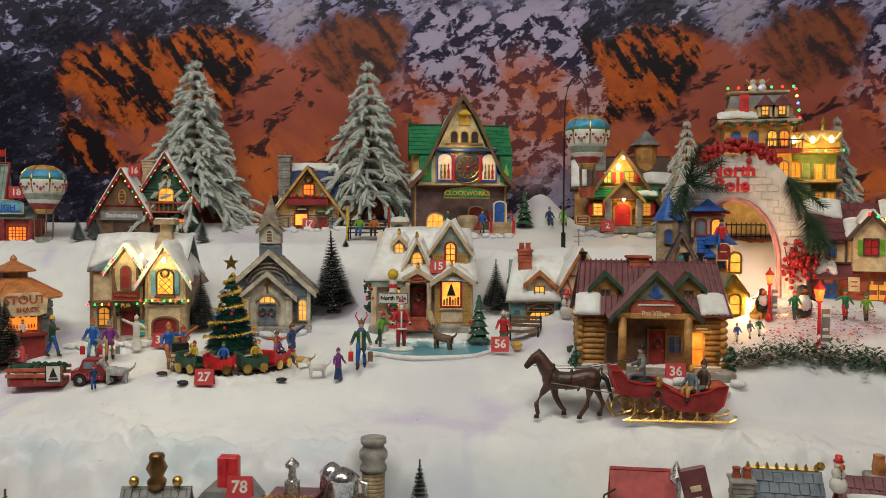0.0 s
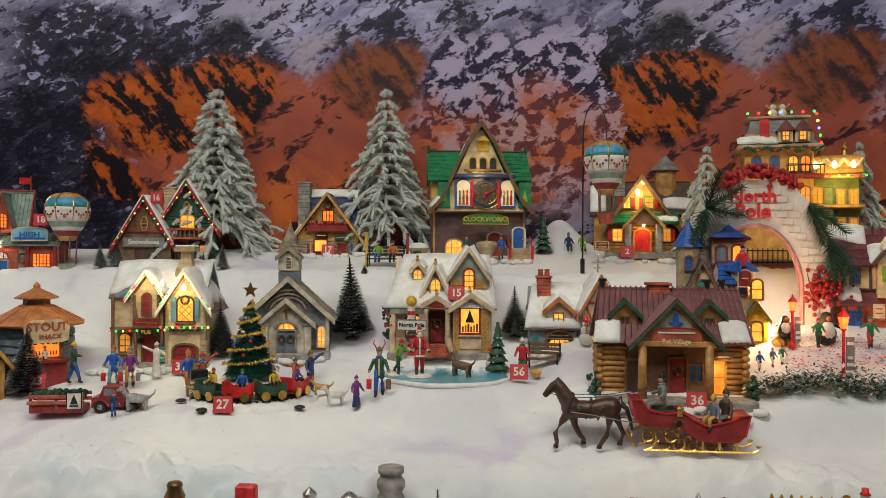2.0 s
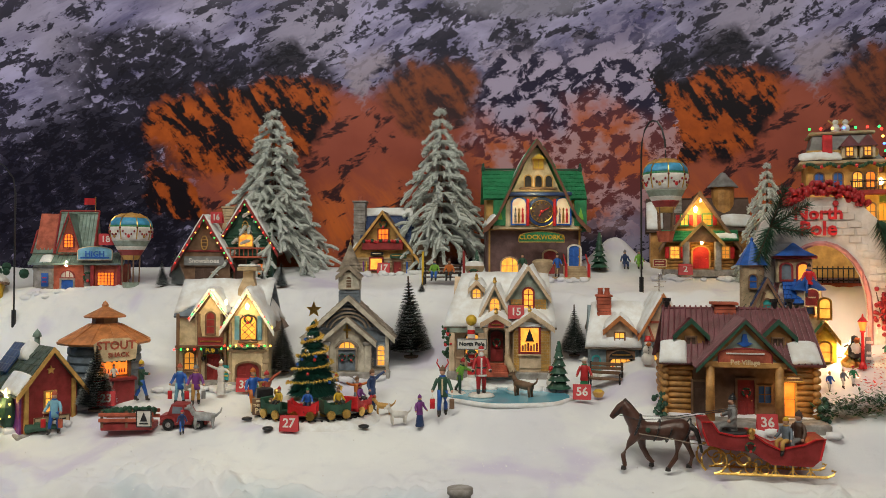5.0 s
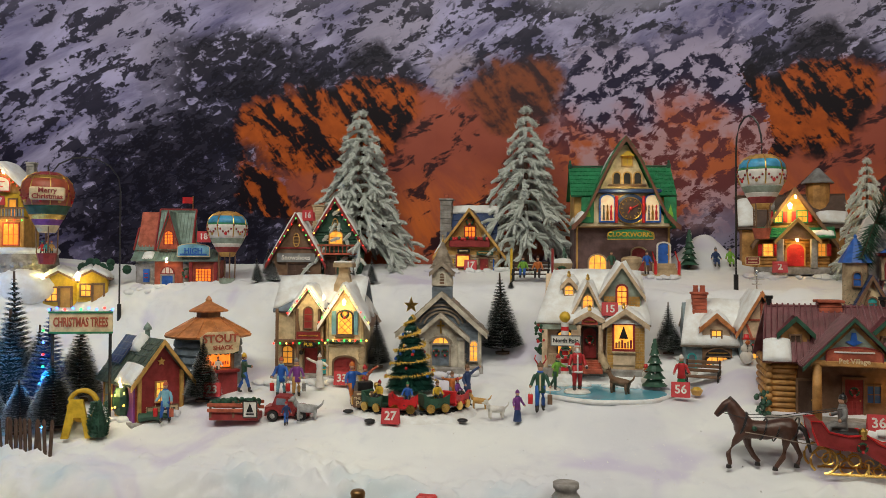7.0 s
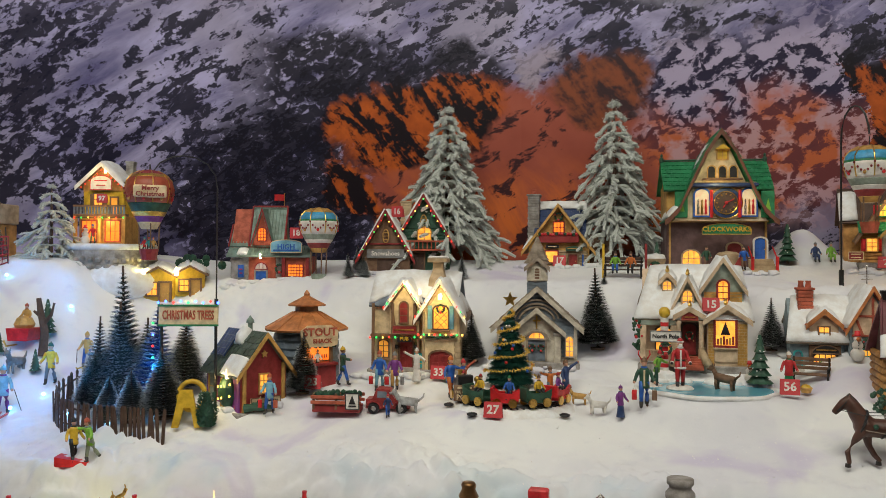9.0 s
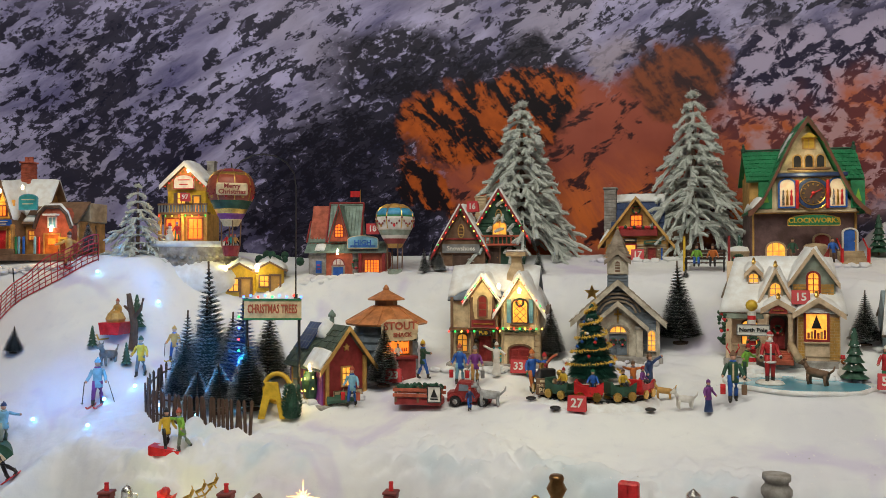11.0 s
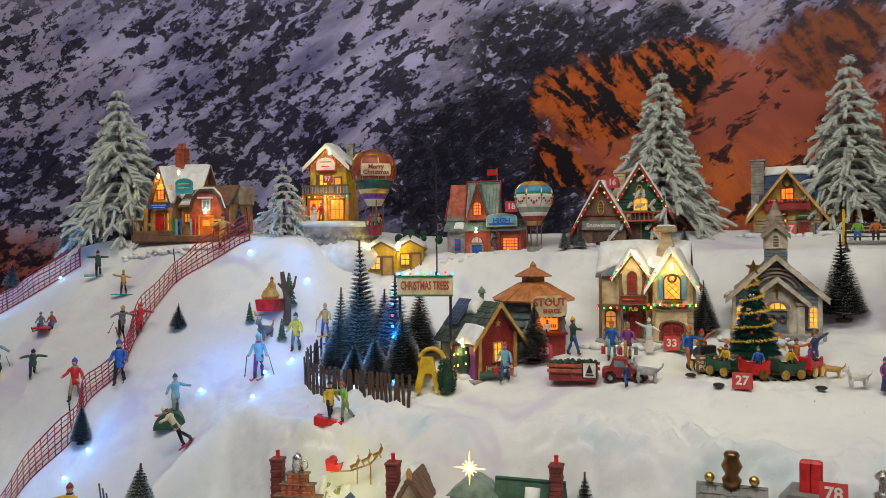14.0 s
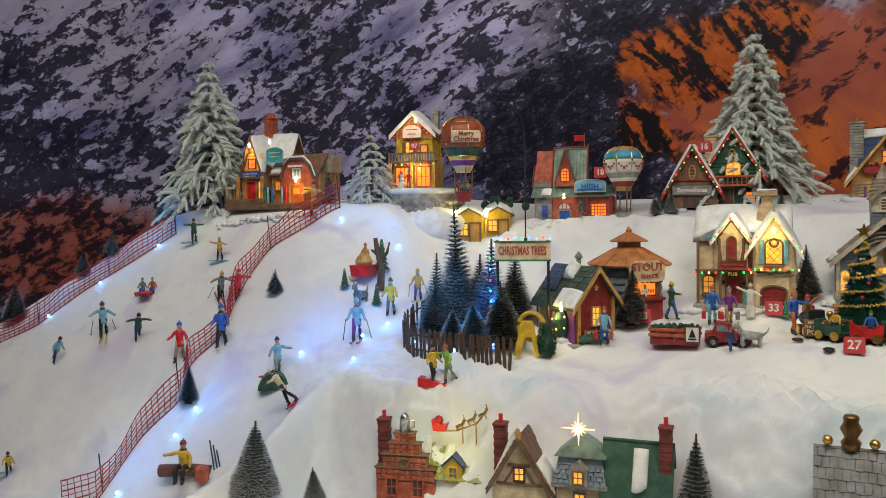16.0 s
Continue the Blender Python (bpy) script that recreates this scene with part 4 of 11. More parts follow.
# ---- middle row of houses ----
def pub():
    h = thing("pub_house", "glazed ceramic village pub with snowy gables and coloured string lights", "model house", -0.487, 1.085, 1.268, 8, "village houses")
    gable_x(h, -0.068, 0.020, 0.012, 0.105, 0, 0.108, 0.158, CREAM)
    roof_x(h, -0.070, 0.075, 0.012, 0.105, 0.110, 0.158, SLATE, snow=0.0, seed=1)
    gable(h, -0.039, 0.013, 0.002, 0.05, 0.055, 0.110, 0.146, CREAM)
    roof_y(h, -0.039, 0.013, 0.002, 0.05, 0.110, 0.146, TIMBER, 0.007, snow=0.05, trim=CAP, seed=3)
    gable(h, 0.021, 0.085, -0.014, 0.09, 0, 0.098, 0.148, CREAM)
    roof_y(h, 0.021, 0.085, -0.014, 0.09, 0.098, 0.148, TIMBER, 0.012, snow=0.05, trim=CAP, seed=5)
    window(h, -0.013, 0.002, 0.078, 0.013, 0.034, DEEPRED, TIMBER, 0.5, (1, 3))
    window(h, 0.053, -0.014, 0.070, 0.024, 0.038, LIT, DARKWOOD, 0.35, dia=True, shutters=SKY, sill=TIMBER)
    door(h, 0.053, -0.014, 0.0, 0.036, 0.032, DEEPRED, 0.25, TIMBER)
    door(h, -0.010, 0.012, 0.0, 0.022, 0.046, DEEPRED, 0.2, TIMBER)
    window(h, -0.05, 0.012, 0.018, 0.016, 0.028, LITDIM, TIMBER, 0.3, sill=TIMBER)
    beams(h, [((-0.066, 0.003), (-0.066, 0.108)), ((-0.032, 0.055), (-0.032, 0.108)), ((0.006, 0.055), (0.006, 0.108)), ((-0.068, 0.056), (0.018, 0.056)), ((-0.030, 0.0), (-0.030, 0.054)), ((0.012, 0.0), (0.012, 0.054))], 0.0015, TIMBER, 0.0045, 0.004)
    beams(h, [((-0.026, 0.06), (-0.034, 0.104)), ((0.0, 0.06), (0.008, 0.104)), ((-0.034, 0.112), (-0.015, 0.138)), ((0.008, 0.112), (-0.011, 0.138))], 0.0015, TIMBER)
    part("jetty", box(B(), -0.070, 0.020, 0.0, 0.014, 0.052, 0.058, 0.001), TIMBER, h)
    beams(h, [((0.024, 0.0), (0.024, 0.095)), ((0.082, 0.0), (0.082, 0.095)), ((0.022, 0.052), (0.084, 0.052)), ((0.022, 0.058), (0.084, 0.058)), ((0.030, 0.106), (0.053, 0.140)), ((0.076, 0.106), (0.053, 0.140))], -0.0142, TAN, 0.0042)
    for i in range(5):
        part("quoin", box(B(), 0.076, 0.086 + 0.001 * (i % 2), -0.0165, -0.013, 0.002 + i * 0.0095, 0.0105 + i * 0.0095, 0.001), TAN, h)
    for x in (0.032, 0.04, 0.048, 0.056, 0.064, 0.074):
        part("snow_lump", ball(B(), (x, -0.018, 0.055 + 0.001 * (int(x * 1000) % 3)), 0.0045, 8, 0.5), PINE, h)
    s = sign(h, -0.010, -0.006, 0.066, 0.042, 0.014, DEEPRED, rim=TIMBER, rows=[(-0.4, 0.4, 0.0)], ink=GOLD)
    sign(h, -0.010, -0.007, 0.051, 0.024, 0.011, BLACK, "PUB", YELLOW, 0.0085, 0.2)
    bulbs(h, along((-0.07, -0.006, 0.052), (0.018, -0.006, 0.054), 9))
    bulbs(h, along((0.016, -0.021, 0.060), (0.090, -0.021, 0.060), 9))
    bulbs(h, along((-0.046, -0.008, 0.103), (-0.014, -0.008, 0.143), 7) + along((-0.010, -0.008, 0.141), (0.018, -0.008, 0.104), 6))
    bulbs(h, along((0.012, -0.028, 0.090), (0.050, -0.028, 0.143), 8) + along((0.056, -0.028, 0.14), (0.094, -0.028, 0.09), 7))
    bm = B()
    for z0, z1, w0, w1 in ((0.12, 0.15, 0.034, 0.030), (0.15, 0.168, 0.030, 0.017), (0.168, 0.18, 0.017, 0.017)):
        lathe(bm, [(w0 * 0.7, z0), (w1 * 0.7, z1)], 4, (0.040, 0.042, 0), Matrix.Translation((0.040, 0.042, 0)) @ Matrix.Rotation(radians(45), 4, "Z") @ Matrix.Translation((-0.040, -0.042, 0)))
    box(bm, 0.023, 0.057, 0.025, 0.059, 0.18, 0.187, 0.001)
    c = part("chimney", bm, TAN, h)
    part("snow_cap", box(B(), 0.024, 0.056, 0.026, 0.058, 0.187, 0.191, 0.0018), CAP, c)
    lantern(h, 0.053, -0.024, 0.118, 1.3)
    lantern(h, 0.018, -0.02, 0.126, 1.1)
    wreath(h, 0.053, -0.018, 0.103, 0.006)
    for x in (-0.026, 0.007):
        part("wall_lamp", ball(B(), (x, 0.006, 0.036), 0.004, 8), BLACK, h)
    sign(h, 0.016, -0.012, 0.016, 0.016, 0.024, TEAL, rows=[(-0.35, 0.35, 0.006), (-0.35, 0.35, 0.001), (-0.3, 0.3, -0.005)], ink=YELLOW)
    wall(h, -0.072, 0.09, -0.02, 0.11, -0.012, 0.001, GREYSTONE, name="plinth")


def church():
    h = thing("church", "grey stone ceramic church with a shingled steeple and lit windows", "model church", -0.279, 1.122, 1.287, 9, "village houses")
    wall(h, -0.066, 0.066, 0.012, 0.075, -0.03, 0.02, STONE, name="lower_wall")
    gable(h, -0.066, 0.066, 0.012, 0.075, 0, 0.056, 0.116, SLATE)
    for i in range(9):
        for s in (-1, 1):
            part("siding_board", box(B(), s * 0.054 - 0.012, s * 0.054 + 0.012, 0.0095, 0.0125, 0.004 + i * 0.0058, 0.0092 + i * 0.0058, 0.0006), SLATE, h)
    for i in range(7):
        w = 0.048 - i * 0.0066
        part("siding_board", box(B(), -w, w, 0.0095, 0.0125, 0.064 + i * 0.0064, 0.0698 + i * 0.0064, 0.0006), SLATE, h)
    roof_y(h, -0.066, 0.066, 0.012, 0.075, 0.056, 0.116, TAUPE, 0.011, 0.005, tiles=(9, 9), trim=STONE, seed=2)
    left = ((-0.078, 0.08, 0.046), (-0.078, 0.0, 0.046), (0, 0.0, 0.121), (0, 0.08, 0.121))
    cap(h, *left, 0.004, 7, (0.1, 0.9), (0.0, 0.22))
    gable(h, -0.038, 0.038, -0.012, 0.02, -0.004, 0.05, 0.083, STONE)
    roof_y(h, -0.038, 0.038, -0.012, 0.02, 0.05, 0.083, TAUPE, 0.010, 0.004, trim=STONE)
    for s in (-1, 1):
        part("pilaster", box(B(), s * 0.034 - 0.0055, s * 0.034 + 0.0055, -0.018, -0.008, -0.03, 0.044, 0.0012), STONE, h)
        part("capital", box(B(), s * 0.034 - 0.0075, s * 0.034 + 0.0075, -0.0195, -0.008, 0.041, 0.047, 0.0012), GREYSTONE, h)
        part("corner_stone", box(B(), s * 0.064 - 0.003, s * 0.064 + 0.003, 0.008, 0.014, -0.03, 0.056, 0.001), STONE, h)
    for r in (0.045, 0.037, 0.030):
        bm = B()
        tube(bm, [(a, 0.0075, c) for a, c in arc(0, 0.062, r, r * 0.82, 12, 168, 14)], 0.0019, 5)
        part("arch_moulding", bm, TAUPE, h)
    bm = B()
    tube(bm, [(a, -0.0145, c) for a, c in arc(0, 0.036, 0.018, 0.012, 0, 180, 12)], 0.0022, 5)
    part("door_moulding", bm, TAUPE, h)
    door(h, 0, -0.012, 0.0, 0.028, 0.034, SLATE, 0, TAUPE)
    window(h, 0, -0.0125, 0.036, 0.026, 0.011, LIT, TAUPE, 0.5, (3, 1))
    for x in (-0.007, 0.007):
        wreath(h, x, -0.017, 0.022, 0.0048)
    for x in (-0.054, 0.054):
        window(h, x, 0.010, 0.006, 0.011, 0.032, LIT, STONE, 0.5, (2, 4))
    bm = B()
    box(bm, -0.0014, 0.0014, -0.015, -0.012, 0.053, 0.074, 0.0004)
    box(bm, -0.0062, 0.0062, -0.015, -0.012, 0.0645, 0.0675, 0.0004)
    part("cross", bm, GOLD, h)
    part("tower", box(B(), -0.0165, 0.0165, 0.014, 0.05, 0.09, 0.130, 0.001), SLATE, h)
    for i in range(4):
        part("siding_board", box(B(), -0.0172, 0.0172, 0.0125, 0.015, 0.108 + i * 0.0052, 0.1126 + i * 0.0052, 0.0006), SLATE, h)
    part("belfry", box(B(), -0.0175, 0.0175, 0.012, 0.05, 0.130, 0.153, 0.0015), STONE, h)
    gable(h, -0.0175, 0.0175, 0.011, 0.05, 0.15, 0.153, 0.168, STONE, "belfry_gable")
    roof_y(h, -0.0175, 0.0175, 0.011, 0.05, 0.153, 0.168, TAUPE, 0.004, 0.003, trim=TAUPE)
    window(h, 0, 0.0115, 0.134, 0.008, 0.018, TIMBER, STONE, 0.5, (1, 4))
    bm = B()
    n = 8
    for i in range(n):
        a, c = i / n, (i + 1) / n
        r0, r1 = 0.019 * (1 - a) ** 1.1 + 0.002, 0.019 * (1 - c) ** 1.1 + 0.0018
        lathe(bm, [(r0 * 1.14, 0.160 + 0.046 * a), (r1, 0.160 + 0.046 * c)], 8, (0, 0.032, 0))
    part("steeple", bm, TAUPE, h)
    part("finial", lathe(B(), [(0.002, 0.205), (0.0022, 0.208), (0.0006, 0.211), (0.0006, 0.217), (0, 0.218)], 8, (0, 0.032, 0)), GOLD, h)
    wall(h, -0.07, 0.07, -0.02, 0.08, -0.034, -0.002, GREYSTONE, name="plinth")


def bricks(h, x0, x1, y, z0, z1, mat, w=0.0072, t=0.0042):
    """Proud courses of small bricks on a front wall, each its own part."""
    n = int((z1 - z0) / t)
    m = max(1, round((x1 - x0) / w))
    bw = (x1 - x0) / m
    for j in range(n):
        for i in range(m + j % 2):
            a = max(x0, x0 + (i - 0.5 * (j % 2)) * bw)
            c = min(x1, x0 + (i + 1 - 0.5 * (j % 2)) * bw)
            part("brick", box(B(), a + 0.0003, c - 0.0003, y - 0.0014, y + 0.0006, z0 + j * t + 0.0003, z0 + (j + 1) * t - 0.0003, 0), mat, h)


def pole_house():
    h = thing("cottage_house", "cream ceramic cottage with snow-covered roof, three gables and lit windows", "model house", -0.030, 1.148, 1.289, 2, "village houses")
    h.scale = (1.03, 1.03, 1.03)
    wall(h, -0.08, 0.08, 0.012, 0.10, -0.03, 0.074, PEACH)
    gable_x(h, -0.078, 0.078, 0.012, 0.105, 0.06, 0.078, 0.146, PEACH)
    f = ((-0.090, -0.016, 0.068), (0.088, -0.016, 0.068), (0.076, 0.058, 0.150), (-0.066, 0.058, 0.150))
    bk = ((0.088, 0.112, 0.078), (-0.090, 0.112, 0.078), (-0.066, 0.058, 0.150), (0.076, 0.058, 0.150))
    bm = B()
    slab(bm, *f, 0.005)
    slab(bm, *bk, 0.005)
    part("roof", bm, TAUPE, h)
    cap(h, *f, 0.004, 4, wavy=0.0)
    cap(h, *bk, 0.004, 6, wavy=0.0)
    # upper gable over the right-hand bay
    gable(h, 0.014, 0.074, 0.004, 0.08, 0.076, 0.116, 0.160, SAGE)
    roof_y(h, 0.014, 0.074, 0.004, 0.08, 0.116, 0.160, TAN, 0.006, snow=0.0, trim=PEACH, seed=2)
    bricks(h, 0.016, 0.034, 0.004, 0.086, 0.112, OCHRE)
    bricks(h, 0.054, 0.072, 0.004, 0.086, 0.112, OCHRE)
    part("ledge", box(B(), 0.010, 0.078, -0.004, 0.006, 0.081, 0.086, 0.001), TAN, h)
    window(h, 0.044, 0.004, 0.092, 0.014, 0.036, LIT, DEEPRED, 0.45, (2, 4), fr=0.003)
    # middle and small dormers
    gable(h, -0.031, 0.013, 0.0, 0.06, 0.076, 0.086, 0.131, SAGE)
    roof_y(h, -0.031, 0.013, 0.0, 0.06, 0.086, 0.131, TAN, 0.006, snow=0.0, trim=PEACH, seed=8)
    window(h, -0.009, 0.0, 0.087, 0.014, 0.025, LIT, TAN, 0.5, (2, 3), fr=0.003)
    gable(h, -0.049, -0.029, 0.018, 0.06, 0.108, 0.126, 0.137, PEACH)
    roof_y(h, -0.049, -0.029, 0.018, 0.06, 0.126, 0.137, TAN, 0.004, snow=0.0, trim=PEACH, seed=9)
    window(h, -0.039, 0.018, 0.112, 0.012, 0.014, LIT, TAN, 0.3, (2, 2))
    # shop-window bay
    gable(h, 0.020, 0.078, -0.014, 0.02, -0.004, 0.068, 0.088, PEACH)
    roof_y(h, 0.020, 0.078, -0.014, 0.02, 0.068, 0.088, TAN, 0.007, snow=0.0, trim=PEACH, seed=6)
    window(h, 0.046, -0.014, 0.03, 0.028, 0.038, LIT, DEEPRED, 0, (1, 1), fr=0.0035, sill=TAN)
    part("tree_cutout", prism(B(), [(0.039, 0.046), (0.053, 0.046), (0.046, 0.066)], -0.0162, -0.0155), BLACK, h)
    for i in range(6):
        part("toy_in_window", box(B(), 0.0335 + i * 0.0044, 0.0368 + i * 0.0044, -0.0164, -0.0154, 0.031, 0.040 + 0.002 * (i % 3), 0.0006), (BRICK, OCHRE, DEEPRED)[i % 3], h)
    bricks(h, 0.021, 0.030, -0.014, 0.0, 0.066, OCHRE)
    bricks(h, 0.063, 0.077, -0.014, 0.0, 0.066, OCHRE)
    part("lower_panel", box(B(), 0.030, 0.064, -0.0165, -0.0135, 0.004, 0.024, 0.001), PEACH, h)
    # entrance with arched hood
    part("porch_recess", box(B(), -0.028, 0.012, 0.008, 0.0135, 0.0, 0.068, 0.001), TIMBER, h)
    door(h, -0.006, 0.008, 0.012, 0.020, 0.048, DEEPRED, 0.3, DARKWOOD)
    wreath(h, -0.006, 0.002, 0.042, 0.0055)
    gable(h, -0.027, 0.014, -0.014, 0.01, 0.064, 0.072, 0.084, TAN)
    roof_y(h, -0.027, 0.014, -0.014, 0.01, 0.072, 0.084, TAN, 0.004, snow=0.0, trim=PEACH, seed=5)
    sign(h, -0.006, -0.016, 0.073, 0.024, 0.011, DEEPRED, arch=0.4, rim=BRICK, rows=[(-0.33, 0.33, -0.001)], ink=GOLD)
    for s in (-1, 1):
        part("porch_column", lathe(B(), [(0.0065, -0.004), (0.005, 0.006), (0.0038, 0.03), (0.0038, 0.06), (0.006, 0.066)], 9, (-0.006 + s * 0.017, -0.012, 0)), PEACH, h, smooth=True)
        part("stair_wall", tube(B(), [(-0.006 + s * 0.017, -0.012, 0.022), (-0.006 + s * 0.020, -0.024, 0.014), (-0.006 + s * 0.027, -0.036, 0.0)], 0.0052, 7, 0, 0.006), TAN, h, smooth=True)
    for i in range(5):
        part("step", box(B(), -0.021 - i * 0.0012, 0.009 + i * 0.0012, -0.014 - i * 0.005, -0.004, -0.008, 0.011 - i * 0.0028, 0.0008), BRICK, h)
    # porch on the other side
    window(h, -0.045, 0.012, 0.018, 0.022, 0.036, LIT, DARKWOOD, 0.3, (3, 3))
    for x in (-0.076, -0.030):
        part("porch_post", box(B(), x - 0.0048, x + 0.0048, -0.014, -0.005, -0.004, 0.064, 0.0012), PEACH, h)
    part("porch_beam", box(B(), -0.082, -0.024, -0.0145, -0.006, 0.058, 0.067, 0.001), SAGE, h)
    for i in range(11):
        part("baluster", box(B(), -0.070 + i * 0.0036, -0.0682 + i * 0.0036, -0.011, -0.009, 0.002, 0.017, 0), PEACH, h)
    part("handrail", box(B(), -0.073, -0.031, -0.012, -0.008, 0.017, 0.0195, 0.0005), PEACH, h)
    bm = B()
    for i in range(60):
        ball(bm, (-0.084 + random.gauss(0, 0.003), -0.01 + random.gauss(0, 0.004), random.uniform(0.02, 0.07)), random.uniform(0.002, 0.0036), 5, 1, None, 1 if i % 6 == 0 else 0)
    part("garland", bm, [PINE, RED], h)
    for x, y, z in ((-0.039, 0.012, 0.141), (-0.009, -0.006, 0.136), (0.046, -0.02, 0.092), (-0.006, -0.018, 0.088)):
        part("finial", lathe(B(), [(0.002, 0), (0.0035, 0.003), (0.0022, 0.006), (0.0025, 0.008), (0, 0.011)], 8, (x, y, z)), GOLD, h)
    number_card(-0.0035, 1.128, "15", 4, 1.289 + 0.084)
    wall(h, -0.084, 0.084, -0.018, 0.105, -0.03, -0.002, GREYSTONE, name="plinth")


def toy_shop():
    h = thing("toy_shop", "small blue-walled ceramic shop under thick white roof snow", "model house", 0.174, 1.142, 1.281, 2, "village houses")
    h.scale = (0.975, 0.975, 0.975)
    wall(h, -0.063, 0.016, 0.0, 0.085, -0.012, 0.054, SKYGREY)
    gable_x(h, -0.063, 0.03, 0.0, 0.085, 0.05, 0.054, 0.116, SKYGREY)
    f = ((-0.071, -0.012, 0.049), (0.024, -0.012, 0.049), (0.03, 0.042, 0.119), (-0.056, 0.042, 0.119))
    bk = ((0.03, 0.096, 0.049), (-0.071, 0.096, 0.049), (-0.056, 0.042, 0.119), (0.03, 0.042, 0.119))
    bm = B()
    slab(bm, *f, 0.005)
    slab(bm, *bk, 0.005)
    part("roof", bm, TAUPE, h)
    cap(h, *f, 0.005, 11, wavy=0.02)
    cap(h, *bk, 0.005, 12, wavy=0.02)
    gable(h, 0.020, 0.084, -0.014, 0.08, -0.012, 0.078, 0.134, SKYGREY)
    roof_y(h, 0.020, 0.084, -0.014, 0.08, 0.078, 0.134, BRICK, 0.008, snow=0.0, trim=COPPER, seed=12)
    part("gable_panel", prism(B(), [(0.024, 0.062), (0.080, 0.062), (0.080, 0.076), (0.052, 0.124), (0.024, 0.076)], -0.0158, -0.0138), PEACH, h)
    beams(h, [((0.024, 0.062), (0.080, 0.062)), ((0.052, 0.062), (0.052, 0.118)), ((0.038, 0.062), (0.030, 0.084)), ((0.066, 0.062), (0.074, 0.084)), ((0.034, 0.092), (0.070, 0.092))], -0.0158, BRICK)
    window(h, 0.044, -0.014, 0.012, 0.011, 0.028, LIT, TEAL, 0, (2, 3))
    wreath(h, 0.044, -0.019, 0.05, 0.007)
    gable(h, -0.036, 0.006, -0.006, 0.04, 0.045, 0.078, 0.097, PEACH)
    roof_y(h, -0.036, 0.006, -0.006, 0.04, 0.078, 0.097, BRICK, 0.006, snow=0.0, trim=COPPER, seed=13)
    window(h, -0.015, -0.006, 0.056, 0.014, 0.017, LIT, TIMBER, 0, (2, 2), sill=RED)
    part("shopfront", box(B(), -0.036, 0.010, -0.004, 0.001, 0.006, 0.044, 0.001), TIMBER, h)
    window(h, -0.013, -0.004, 0.010, 0.034, 0.024, LIT, DARKWOOD, 0.3, (4, 2), fr=0.003)
    for i in range(5):
        part("toy_in_window", lathe(B(), [(0.0022, 0.0105), (0.0028, 0.014), (0.0012, 0.017), (0.0016, 0.019), (0, 0.021)], 7, (-0.026 + i * 0.0065, -0.0068, 0)), (RED, GREEN, OCHRE)[i % 3], h)
    sign(h, -0.013, -0.009, 0.039, 0.042, 0.013, BLACK, arch=0.35, rim=TIMBER, rows=[(-0.35, 0.35, -0.001)], ink=GOLD)
    window(h, -0.052, 0.0, 0.012, 0.01, 0.022, SLATE, TEAL, 0.5, (1, 2))
    chimney(h, -0.037, 0.030, 0.094, 0.130, 0.022, BRICK, 2)
    bm = B()
    tube(bm, [(0.052, 0.02, 0.134), (0.052, 0.02, 0.168)], 0.001, 5)
    for z, w in ((0.156, 0.012), (0.148, 0.008)):
        tube(bm, [(0.052 - w, 0.02, z), (0.052 + w, 0.02, z)], 0.0009, 5)
    tube(bm, [(0.052, 0.008, 0.152), (0.052, 0.032, 0.152)], 0.0009, 5)
    ball(bm, (0.052, 0.02, 0.169), 0.002, 6)
    part("weather_vane", bm, STEEL, h)
    for x in (-0.056, -0.048, -0.058):
        part("barrel", lathe(B(), [(0.0042, -0.002), (0.0052, 0.004), (0.0042, 0.010), (0, 0.010)], 9, (x, -0.012 - (x + 0.05) * 0.6, 0)), WHITE, h)
    wall(h, -0.068, 0.088, -0.016, 0.088, -0.02, 0.0, GREYSTONE, name="plinth")


